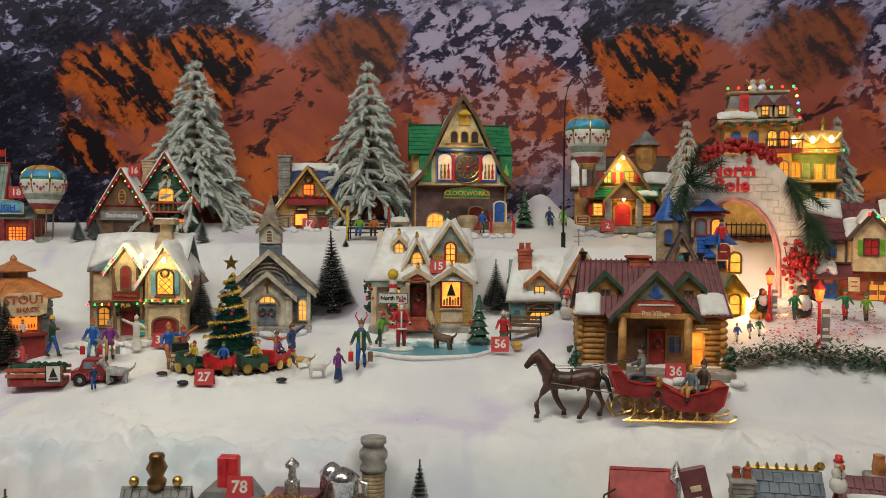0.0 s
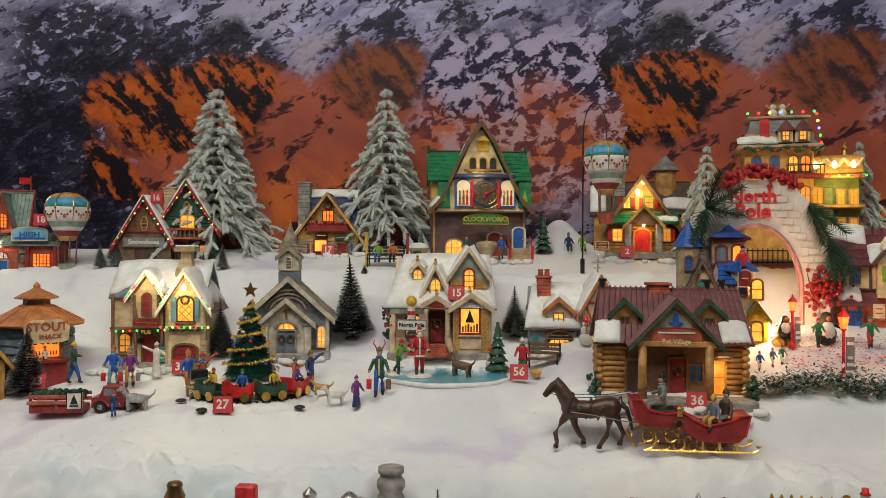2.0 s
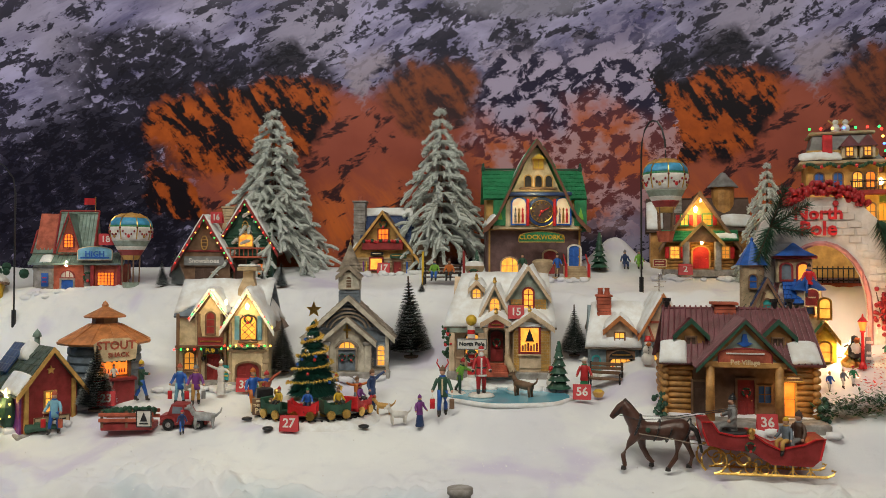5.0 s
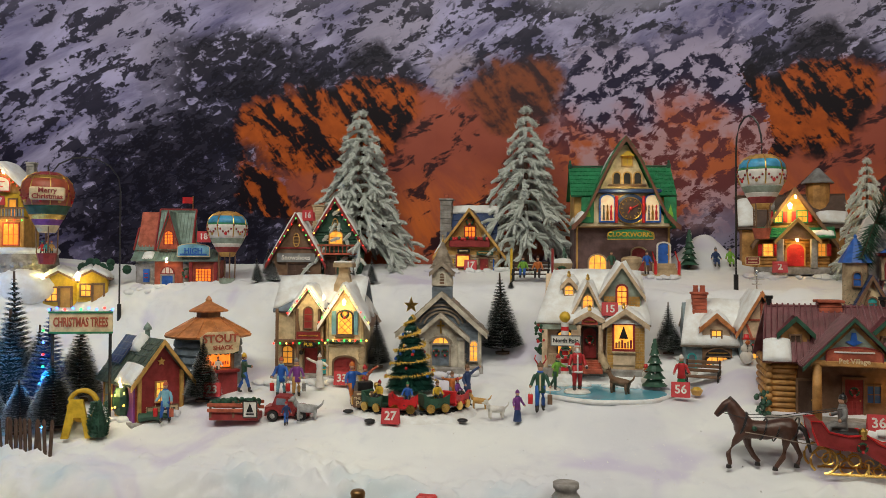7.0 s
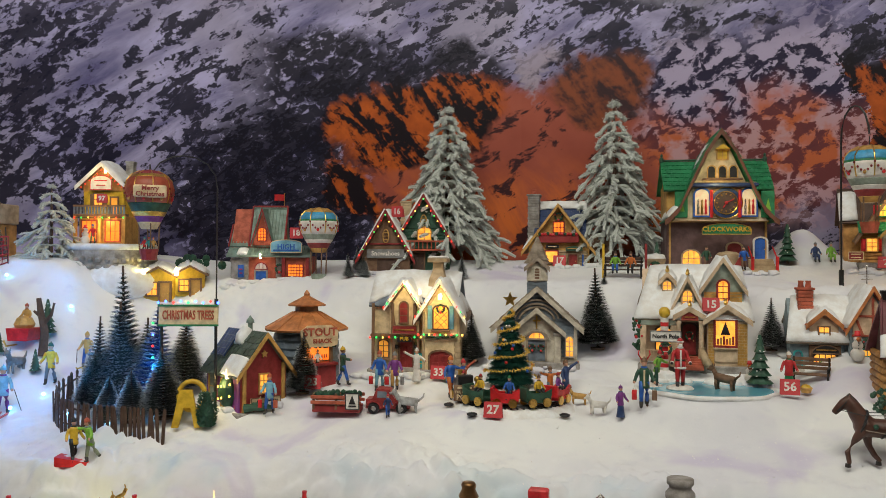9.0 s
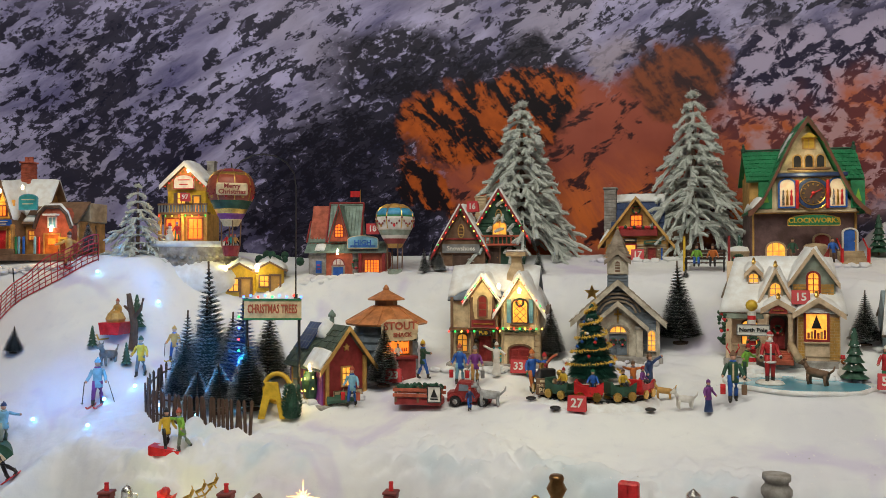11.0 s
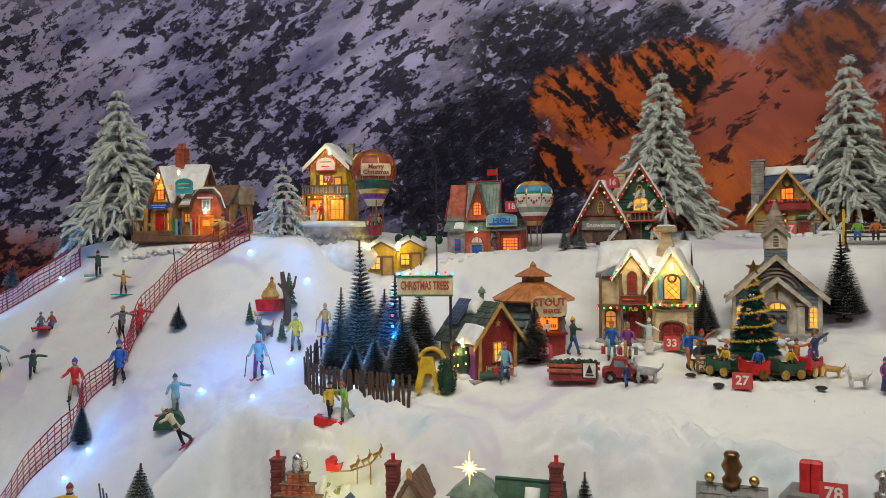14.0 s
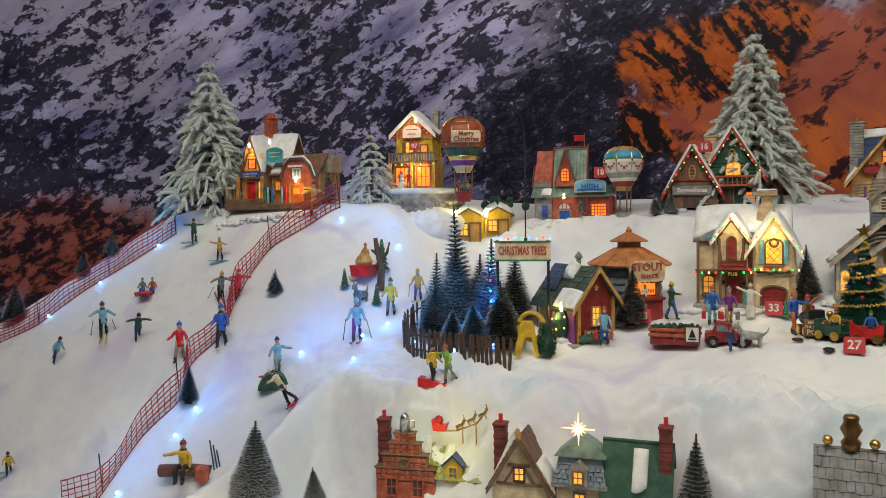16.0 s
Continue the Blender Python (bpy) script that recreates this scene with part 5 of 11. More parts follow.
def pet_cabin():
    h = thing("log_cabin", "log cabin with maroon ribbed roof, porch posts and snow patches", "model house", 0.304, 0.962, 1.256, -2, "village houses")
    gable_x(h, -0.094, 0.094, 0.004, 0.085, 0, 0.075, 0.139, DARKWOOD)
    for x0, x1 in ((-0.098, -0.062), (0.054, 0.098)):
        logs(h, x0, x1, 0.002, 0, 0.076, 0.0038)
    for xs in (-0.097, 0.097):
        for i in range(8):
            zc = 0.005 + i * 0.0094
            part("log", tube(B(), [(xs, -0.006, zc), (xs, 0.09, zc)], 0.0047, 8), LOG, h, smooth=True)
    q = ((-0.106, -0.014, 0.072), (0.106, -0.014, 0.072), (0.096, 0.044, 0.145), (-0.096, 0.044, 0.145))
    bk = ((0.106, 0.1, 0.072), (-0.106, 0.1, 0.072), (-0.096, 0.044, 0.145), (0.096, 0.044, 0.145))
    bm = B()
    slab(bm, *q, 0.004)
    slab(bm, *bk, 0.004)
    part("roof", bm, MAROON, h)
    ribs(h, [((-0.104 + i * 0.008, -0.0145, 0.0735), ((-0.104 + i * 0.008) * 0.906, 0.044, 0.1465)) for i in range(27)], 0.0013, MAROON)
    cap(h, *q, 0.006, 21, (0.0, 0.17), (0.0, 0.35), 0.1)
    cap(h, *q, 0.006, 22, (0.8, 0.98), (0.0, 0.35), 0.1)
    # porch gable
    part("porch_gable", prism(B(), [(-0.052, 0.072), (0.052, 0.072), (0.0, 0.128)], -0.034, -0.028), LOG, h)
    part("gable_panel", prism(B(), [(-0.040, 0.078), (0.040, 0.078), (0.0, 0.120)], -0.036, -0.0335), SAGE, h)
    for s, a, c in ((-1, (-0.062, 0.069), (0.0, 0.134)), (1, (0.062, 0.069), (0.0, 0.134))):
        bm = B()
        slab(bm, *((V(a[0], 0.03, a[1]), V(a[0], -0.044, a[1]), V(c[0], -0.044, c[1]), V(c[0], 0.03, c[1])) if s < 0 else (V(a[0], -0.044, a[1]), V(a[0], 0.03, a[1]), V(c[0], 0.03, c[1]), V(c[0], -0.044, c[1]))), 0.004)
        ribs(h, [((a[0], -0.044 + (i + 0.5) / 8 * 0.07, a[1] + 0.0008), (c[0], -0.044 + (i + 0.5) / 8 * 0.07, c[1] + 0.0008)) for i in range(8)], 0.0012, MAROON)
        part("porch_roof", bm, MAROON, h)
        b2 = B()
        prism(b2, [(a[0], a[1] - 0.006), (c[0], c[1] - 0.006), (c[0], c[1] - 0.001), (a[0], a[1] - 0.001)], -0.0465, -0.044)
        part("bargeboard", b2, DKGREEN, h)
    s = sign(h, 0.0, -0.037, 0.084, 0.066, 0.0235, BRICK, arch=0.12, rim=DEEPRED, rows=[(-0.36, 0.36, 0.005)], ink=WHITE)
    lettering("Pet Village", 0.0088, CREAM, s, Matrix.Translation((0.0, -0.0405, 0.0775)))
    part("emblem", prism(B(), [(-0.010, 0.102), (0.0, 0.097), (0.010, 0.102), (0.004, 0.104), (0.0025, 0.114), (-0.0025, 0.114), (-0.004, 0.104)], -0.038, -0.036), BLUE, h)
    for x in (-0.043, 0.043):
        part("porch_post", tube(B(), [(x, -0.036, -0.004), (x, -0.036, 0.073)], 0.0062, 9, 0, 0.0055), LOG, h, smooth=True)
    part("porch_beam", box(B(), -0.052, 0.052, -0.041, -0.031, 0.070, 0.078, 0.0015), LOG, h)
    wall(h, -0.062, 0.055, 0.001, 0.006, 0, 0.076, TIMBER, name="porch_wall")
    door(h, -0.05, 0.001, 0, 0.02, 0.046, DARKWOOD, 0, TIMBER)
    door(h, 0.008, 0.001, 0, 0.022, 0.05, DEEPRED, 0, TIMBER)
    wreath(h, 0.008, -0.004, 0.034, 0.005)
    window(h, 0.032, 0.001, 0.02, 0.016, 0.022, BLUE, TIMBER, 0, (2, 2))
    window(h, 0.062, -0.001, 0.004, 0.014, 0.044, LITORANGE, OCHRE, 0, (1, 2), fr=0.003)
    sign(h, 0.066, -0.006, 0.055, 0.026, 0.009, TIMBER, arch=0.3, rim=GOLD, rows=[(-0.3, 0.3, 0.0)], ink=CREAM)
    for x in (-0.062, 0.05):
        gable(h, x - 0.018, x + 0.018, 0.006, 0.04, 0.08, 0.110, 0.128, LOG, "dormer")
        roof_y(h, x - 0.018, x + 0.018, 0.006, 0.04, 0.110, 0.128, MAROON, 0.006, 0.003, trim=DKGREEN)
        window(h, x, 0.006, 0.092, 0.012, 0.013, DARKWOOD, TIMBER, 0, (2, 1))
    chimney(h, -0.012, 0.05, 0.13, 0.148, 0.028, BRICK, 0)
    for x in (-0.09, 0.055, 0.075):
        part("stove_pipe", lathe(B(), [(0.004, 0.128), (0.004, 0.152), (0.006, 0.153), (0.006, 0.157), (0.003, 0.157)], 8, (x, 0.046, 0)), BLACK, h)
    bm = B()
    for i in range(90):
        x = random.choice((-0.105, 0.105)) + random.uniform(-0.008, 0.008)
        p = V(x, random.uniform(-0.02, 0.02), random.uniform(-0.004, 0.03))
        ball(bm, p, random.uniform(0.002, 0.0042), 5)
    part("shrub", bm, DKGREEN, h, "dark green ivy and shrub")
    wall(h, -0.104, 0.104, -0.046, 0.09, -0.014, 0.001, GREYSTONE, name="plinth")
    number_card(0.327, 0.908, "36", 0, 1.248)
    for x, mm in ((0.245, OCHRE), (0.262, OCHRE)):
        animal(x, 0.905, 0.016, mm, -60, "small tan sitting dog figure on the porch snow")


def animal(x, y, s, mat, rz, label, z=None, accent=None, cat="dog figure", name="dog_figure"):
    """A small four-legged figure of length s times 1.5."""
    bm = B()
    tube(bm, [(-0.5 * s, 0, 0.5 * s), (0, 0, 0.55 * s), (0.45 * s, 0, 0.6 * s)], 0.2 * s, 8, 0, 0.22 * s)
    for px in (-0.42, 0.38):
        for py in (-0.12, 0.12):
            tube(bm, [(px * s, py * s, 0.5 * s), (px * s + 0.03 * s, py * s, 0.25 * s), (px * s, py * s, 0)], 0.09 * s, 6, 0, 0.055 * s)
    tube(bm, [(0.42 * s, 0, 0.65 * s), (0.6 * s, 0, 0.95 * s)], 0.13 * s, 7, 0, 0.11 * s)
    ball(bm, (0.66 * s, 0, 1.0 * s), 0.16 * s, 8)
    tube(bm, [(0.7 * s, 0, 0.98 * s), (0.9 * s, 0, 0.94 * s)], 0.09 * s, 6, 0, 0.06 * s)
    for py in (-0.09, 0.09):
        tube(bm, [(0.6 * s, py * s, 1.1 * s), (0.57 * s, py * 1.4 * s, 1.26 * s)], 0.05 * s, 5, 0, 0.01 * s)
    tube(bm, [(-0.5 * s, 0, 0.55 * s), (-0.75 * s, 0, 0.75 * s), (-0.82 * s, 0, 0.95 * s)], 0.07 * s, 5, 0, 0.03 * s)
    if accent:
        lathe(bm, [(0.15 * s, 0.0), (0.1 * s, 0.15 * s), (0, 0.22 * s)], 8, (0.64 * s, 0, 1.12 * s), None, 1)
    ob = obj(name, bm, [mat, accent or mat], True)
    ob.matrix_world = pose(x, y, ground_z(x, y) if z is None else z, 0, 0, rz)
    return tagged(ob, label, cat)


def stout_shack():
    h = thing("drinks_stall", "round stall with copper roof and a lit serving window", "model house", -0.662, 1.045, 1.240, 44, "village houses")
    part("body", lathe(B(), [(0.056, -0.01), (0.056, 0.042), (0.054, 0.044), (0.054, 0.1)], 12), SLATE, h)
    bm = B()
    for i in range(4):
        lathe(bm, [(0.0548, 0.05 + i * 0.013), (0.0558, 0.052 + i * 0.013), (0.0548, 0.06 + i * 0.013)], 24)
    part("siding", bm, SLATE, h)
    bm = B()
    lathe(bm, [(0.07, 0.092), (0.072, 0.095), (0.024, 0.122), (0.022, 0.124)], 12)
    ribs(h, [((0.0715 * math.cos(t), 0.0715 * math.sin(t), 0.0955), (0.024 * math.cos(t), 0.024 * math.sin(t), 0.1225)) for t in (2 * math.pi * i / 12 for i in range(12))], 0.0012, COPPER)
    r = part("roof", bm, COPPER, h)
    part("cupola", lathe(B(), [(0.018, 0.122), (0.018, 0.133), (0.032, 0.133), (0.033, 0.135), (0.008, 0.148), (0.005, 0.15), (0.0055, 0.153), (0.003, 0.157), (0, 0.16)], 12), COPPER, r)
    part("cupola_wall", lathe(B(), [(0.02, 0.12), (0.02, 0.133)], 10), TIMBER, r)
    m = Matrix.Identity(4)
    part("opening", box(B(), -0.02, 0.02, -0.0575, -0.05, 0.046, 0.072, 0.001), LITORANGE, h, "glowing orange interior")
    bm = B()
    for i in range(9):
        tube(bm, [(-0.016 + i * 0.004, -0.0585, 0.05), (-0.016 + i * 0.004, -0.0585, 0.056)], 0.0012, 6, 0, 0.0006)
    part("bottles", bm, DEEPRED, h)
    for x in (-0.023, 0.023):
        part("post", box(B(), x - 0.0025, x + 0.0025, -0.062, -0.05, 0.0, 0.09, 0.0006), TIMBER, h)
    part("counter", box(B(), -0.032, 0.032, -0.072, -0.052, 0.038, 0.043, 0.001), DEEPRED, h)
    part("counter_front", box(B(), -0.03, 0.03, -0.066, -0.05, -0.006, 0.038, 0.001), DEEPRED, h)
    s = part("sign", prism(B(), [(a, c + 0.088) for a, c in ((-0.03, -0.016), (-0.02, -0.019), (0.02, -0.019), (0.03, -0.016), (0.032, 0.006), (0.026, 0.01), (0.02, 0.016), (-0.02, 0.016), (-0.026, 0.012), (-0.032, 0.008))], -0.071, -0.067), CREAM, h, "cream sign with brown lettering")
    lettering("STOUT", 0.018, BRICK, s, Matrix.Translation((0, -0.072, 0.093)))
    lettering("SHACK", 0.010, BRICK, s, Matrix.Translation((0.004, -0.072, 0.0785)))
    bm = B()
    for i in range(26):
        ball(bm, (-0.03 + i * 0.0024, -0.06 - 0.002 * random.random(), 0.0695 + random.uniform(-0.0015, 0.0015)), 0.0024, 5)
    part("garland", bm, PINE, h)
    figurine(-0.618, 0.997, 0.032, 45, WHITE, BLACK, TIMBER, "small figurine in a white shirt behind the counter", z=1.272)
    figurine(-0.577, 1.006, 0.062, 130, DKGREEN, BLUE, YELLOW, "small figurine in green waistcoat and blue trousers leaning on the counter", arms=(70, 70))
    for dx in (-0.018, -0.012):
        part("mug", lathe(B(), [(0.0028, 0.043), (0.003, 0.049), (0.0022, 0.05)], 8, (dx, -0.066, 0)), WHITE, h)


def tree_lot_house():
    h = thing("tree_lot_cabin", "purple and red cabin with green tiled roof and solar panel", "model house", -0.678, 0.928, 1.212, 58, "village houses")
    h.scale = (1.0, 1.0, 1.08)
    gable(h, -0.04, 0.04, 0.0, 0.11, 0, 0.064, 0.112, DEEPRED)
    part("side_wall", box(B(), -0.0425, -0.04, 0.0, 0.11, 0, 0.064, 0), PURPLE, h)
    roof_y(h, -0.04, 0.04, 0.0, 0.11, 0.064, 0.112, MOSS, 0.012, 0.003, tiles=(10, 8), trim=OCHRE)
    left = ((-0.052, 0.115, 0.054), (-0.052, -0.012, 0.054), (0, -0.012, 0.118), (0, 0.115, 0.118))
    cap(h, *left, 0.005, 31, (0.55, 1.0), (0.0, 0.4), 0.1)
    cap(h, *left, 0.008, 33, (0.42, 0.62), (0.62, 0.98), 0.1)
    bm = B()
    p = [Vector(left[0]).lerp(Vector(left[1]), a).lerp(Vector(left[3]).lerp(Vector(left[2]), a), b) for a, b in ((0.1, 0.35), (0.42, 0.35), (0.42, 0.92), (0.1, 0.92))]
    n = V(-1, 0, 0.8).normalized() * 0.006
    slab(bm, *[q + n for q in p], 0.003)
    sp = part("solar_panel", bm, NAVY, h)
    bm = B()
    for i in range(5):
        f = i / 4
        tube(bm, [p[0].lerp(p[1], f) + n, p[3].lerp(p[2], f) + n], 0.0006, 4)
        tube(bm, [p[0].lerp(p[3], f) + n, p[1].lerp(p[2], f) + n], 0.0006, 4)
    part("panel_grid", bm, SLATE, sp)
    window(h, 0.0, 0.0, 0.028, 0.014, 0.026, LIT, OCHRE, 0, (2, 3))
    sign(h, 0.0, -0.006, 0.014, 0.05, 0.016, CREAM, rim=TIMBER, rows=[(-0.05, 0.4, 0.003), (-0.05, 0.4, -0.003)], ink=BLACK)
    part("tree_mark", prism(B(), [(-0.02, 0.009), (-0.01, 0.009), (-0.015, 0.02)], -0.0105, -0.0095), BLACK, h)
    part("star", prism(B(), [(0.006 * math.sin(i * math.pi / 5) * (1 if i % 2 == 0 else 0.45), 0.084 + 0.006 * math.cos(i * math.pi / 5) * (1 if i % 2 == 0 else 0.45)) for i in range(10)], -0.004, -0.0005), OCHRE, h)
    for x in (-0.034, 0.034):
        part("corner_post", box(B(), x - 0.003, x + 0.003, -0.004, 0.001, 0, 0.07, 0.0006), OCHRE, h)
    mm = Matrix.Translation((-0.0425, 0.06, 0)) @ Matrix.Rotation(radians(-90), 4, "Z")
    door(h, 0.02, -0.0012, 0, 0.02, 0.045, YELLOW, 0, OCHRE, mm, LIT)
    window(h, -0.025, -0.0012, 0.012, 0.02, 0.04, SAGE, OCHRE, 0, (1, 2), mm)
    part("vent", lathe(B(), [(0.004, 0.1), (0.004, 0.126), (0.007, 0.127), (0.006, 0.131), (0, 0.138)], 8, (0.0, 0.045, 0)), GREYGREEN, h)
    lantern(h, -0.052, 0.02, 0.05, 1.6)
    wall(h, -0.05, 0.045, -0.01, 0.115, -0.012, 0.002, GREYSTONE, name="plinth")


# ---- upper row of houses ----
def mountain_high():
    h = thing("outfitter_lodge", "grey stone and red lodge with green standing-seam roofs and a flag", "model house", -0.868, 1.285, 1.392, 16, "village houses")
    wall(h, -0.083, 0.03, 0.012, 0.09, 0, 0.074, GREYSTONE)
    wall(h, 0.03, 0.083, 0.008, 0.085, 0, 0.068, BRICK)
    for i in range(30):
        x, z = random.uniform(-0.08, -0.045) if i % 2 else random.uniform(0.012, 0.028), random.uniform(0.003, 0.066)
        part("stone", box(B(), x - 0.004, x + 0.004, 0.0105, 0.014, z - 0.003, z + 0.003, 0.001), GREYSTONE, h)
    wall(h, -0.045, 0.012, 0.01, 0.02, 0, 0.072, BRICK, name="porch_wall")
    q = ((-0.088, -0.004, 0.068), (0.09, -0.004, 0.068), (0.086, 0.026, 0.09), (-0.086, 0.026, 0.09))
    bm = B()
    slab(bm, *q, 0.004)
    ribs(h, [((-0.086 + i * 0.0082, -0.004, 0.0685), (-0.086 + i * 0.0082, 0.026, 0.0905)) for i in range(22)], 0.0011, GREYGREEN)
    part("porch_roof", bm, GREYGREEN, h)
    cap(h, *q, 0.004, 3, (0.12, 0.24), (0.0, 0.6))
    gable_x(h, -0.083, 0.022, 0.02, 0.09, 0.08, 0.088, 0.168, BRICK)
    f = ((-0.088, 0.018, 0.088), (-0.045, 0.018, 0.088), (-0.045, 0.05, 0.132), (-0.088, 0.05, 0.132))
    f2 = ((-0.045, 0.018, 0.088), (0.026, 0.018, 0.088), (0.026, 0.055, 0.172), (-0.045, 0.055, 0.172))
    bm = B()
    for k, (g, nn) in enumerate(((f, 6), (f2, 10))):
        slab(bm, *g, 0.004)
        ribs(h, [(Vector(g[0]).lerp(Vector(g[1]), i / nn), Vector(g[3]).lerp(Vector(g[2]), i / nn)) for i in range(nn + 1)], 0.0011, GREYGREEN)
    slab(bm, (0.026, 0.092, 0.088), (-0.088, 0.092, 0.088), (-0.045, 0.055, 0.172), (0.026, 0.055, 0.172), 0.004)
    part("roof", bm, GREYGREEN, h)
    bm = B()
    for a, c in (((-0.088, 0.016, 0.088), (-0.088, 0.05, 0.134)), ((-0.046, 0.016, 0.088), (-0.046, 0.055, 0.174)), ((0.028, 0.016, 0.088), (0.028, 0.055, 0.174)), ((-0.046, 0.055, 0.174), (0.028, 0.055, 0.174)), ((-0.088, 0.05, 0.134), (-0.046, 0.05, 0.134))):
        tube(bm, [a, c], 0.002, 5)
    part("roof_edge", bm, DEEPRED, h)
    gable(h, -0.036, 0.004, 0.008, 0.05, 0.09, 0.1, 0.165, BRICK)
    roof_y(h, -0.036, 0.004, 0.008, 0.05, 0.1, 0.165, GREYGREEN, 0.004, 0.003, trim=DEEPRED)
    window(h, -0.016, 0.008, 0.1, 0.016, 0.026, LITORANGE, DEEPRED, 0.4, (3, 4))
    s = sign(h, 0.038, -0.008, 0.088, 0.064, 0.026, SKY, arch=0.12, rim=CREAM)
    lettering("HIGH", 0.015, BLUE, s, Matrix.Translation((0, -0.0035, 0)) @ Matrix.Translation((0.038, -0.008, 0.086)))
    bars(s, 0.064, [(-0.42, 0.42, -0.0085)], BLUE, Matrix.Translation((0.038, -0.0112, 0.088)), 0.003)
    door(h, -0.018, 0.01, 0.002, 0.022, 0.034, BLUE, 0, GREYSTONE)
    window(h, -0.018, 0.0095, 0.041, 0.024, 0.012, WHITE, DEEPRED, 0.5, (3, 1))
    lantern(h, -0.018, 0.0, 0.062, 1.4)
    window(h, 0.054, 0.008, 0.026, 0.03, 0.024, LITORANGE, DEEPRED, 0, (5, 4))
    wreath(h, 0.021, 0.006, 0.042, 0.008)
    sign(h, -0.06, 0.01, 0.036, 0.012, 0.026, BLUE, rows=[(-0.3, 0.3, 0.004), (-0.3, 0.3, -0.004)], ink=RED)
    for x in (0.03, 0.08):
        part("post", box(B(), x - 0.0035, x + 0.0035, 0.0, 0.008, 0, 0.068, 0.0008), DEEPRED, h)
    bm = B()
    tube(bm, [(0.02, 0.055, 0.17), (0.02, 0.055, 0.203)], 0.0009, 5)
    part("flag_pole", bm, GOLD, h)
    bm = B()
    pr = [(0.019 - i * 0.003, 0.055 + 0.0015 * math.sin(i * 1.1), 0) for i in range(8)]
    vs = [[bm.verts.new((x, y, z)) for x, y, _ in pr] for z in (0.187, 0.2)]
    vb = [[bm.verts.new((x, y + 0.0006, z)) for x, y, _ in pr] for z in (0.187, 0.2)]
    for i in range(7):
        bm.faces.new((vs[0][i], vs[0][i + 1], vs[1][i + 1], vs[1][i]))
        bm.faces.new((vb[0][i + 1], vb[0][i], vb[1][i], vb[1][i + 1]))
    part("flag", bm, RED, h)
    for x, mt in ((0.05, DKGREEN), (0.064, BLUE), (-0.07, YELLOW)):
        part("kit_bag", ball(B(), (x, -0.002, 0.007), 0.007, 8, 0.9), mt, h)
    number_card(-0.805, 1.283, "18", 16, 1.392 + 0.104, 0)


def snowshoe_shop():
    h = thing("snowshoe_shop", "dark timber shop with two steep gables hung with snowshoes", "model house", -0.597, 1.37, 1.43, 14, "village houses")
    specs = ((-0.042, 0.0, 0.05, 0.0, 0.036, 0.122, DEEPRED, DARKWOOD), (0.035, 0.02, 0.055, 0.0, 0.066, 0.156, DKGREEN, DARKWOOD))
    for i, (x, y, hw, z0, zs, za, mw, mr) in enumerate(specs):
        gable(h, x - hw, x + hw, y, y + 0.085, z0, zs, za, mw if i else TIMBER)
        roof_y(h, x - hw, x + hw, y, y + 0.085, zs, za, mr, 0.012, 0.005, snow=0.0, trim=DEEPRED, seed=40 + i)
        bulbs(h, along((x - hw - 0.004, y - 0.015, zs - 0.004), (x, y - 0.015, za - 0.006), 8) + along((x + 0.008, y - 0.015, za - 0.02), (x + hw + 0.004, y - 0.015, zs - 0.004), 8), 0.0013, None, False)
        bm = B()
        zc = zs + (za - zs) * 0.42
        tube(bm, [(x + a, y - 0.004, c) for a, c in arc(0, zc, 0.0062, 0.014, 0, 360, 14)], 0.0012, 5)
        for q in (-0.5, 0, 0.5):
            tube(bm, [(x - 0.005, y - 0.004, zc + q * 0.014), (x + 0.005, y - 0.004, zc + q * 0.014)], 0.0008, 4)
        part("snowshoe", bm, OCHRE, h)
        beams(h, [((x - hw * 0.72, zs + 0.02), (x + hw * 0.72, zs + 0.02))], y - 0.0005, DEEPRED)
    sign(h, -0.042, -0.004, 0.036, 0.078, 0.018, GREY, "Snowshoes", WHITE, 0.013)
    for i in range(8):
        zz = 0.04 + i * 0.007
        part("siding", box(B(), -0.016, 0.086, 0.017, 0.021, zz, zz + 0.006, 0.0008), DKGREEN, h)
    window(h, 0.037, 0.0165, 0.066, 0.026, 0.026, LIT, OCHRE, 0.4, (2, 2), sill=TIMBER)
    bm = B()
    for i in range(10):
        tube(bm, [(0.0 + i * 0.0088, -0.002, 0.046), (0.0 + i * 0.0088, -0.002, 0.06)], 0.0012, 5)
    box(bm, -0.004, 0.084, -0.004, 0.0, 0.06, 0.0635, 0.0006)
    box(bm, -0.004, 0.084, -0.004, 0.02, 0.042, 0.046, 0.0006)
    part("balcony", bm, BRICK, h)
    window(h, 0.07, 0.0165, 0.01, 0.016, 0.02, LITORANGE, TIMBER, 0, (3, 3))
    door(h, 0.026, 0.0165, 0.0, 0.02, 0.038, DARKWOOD)
    door(h, -0.04, 0.0, 0.0, 0.04, 0.024, DARKWOOD)
    chimney(h, -0.006, 0.07, 0.1, 0.146, 0.022, TAN, 0)
    number_card(-0.613, 1.358, "16", -10, 1.43 + 0.112, 0)


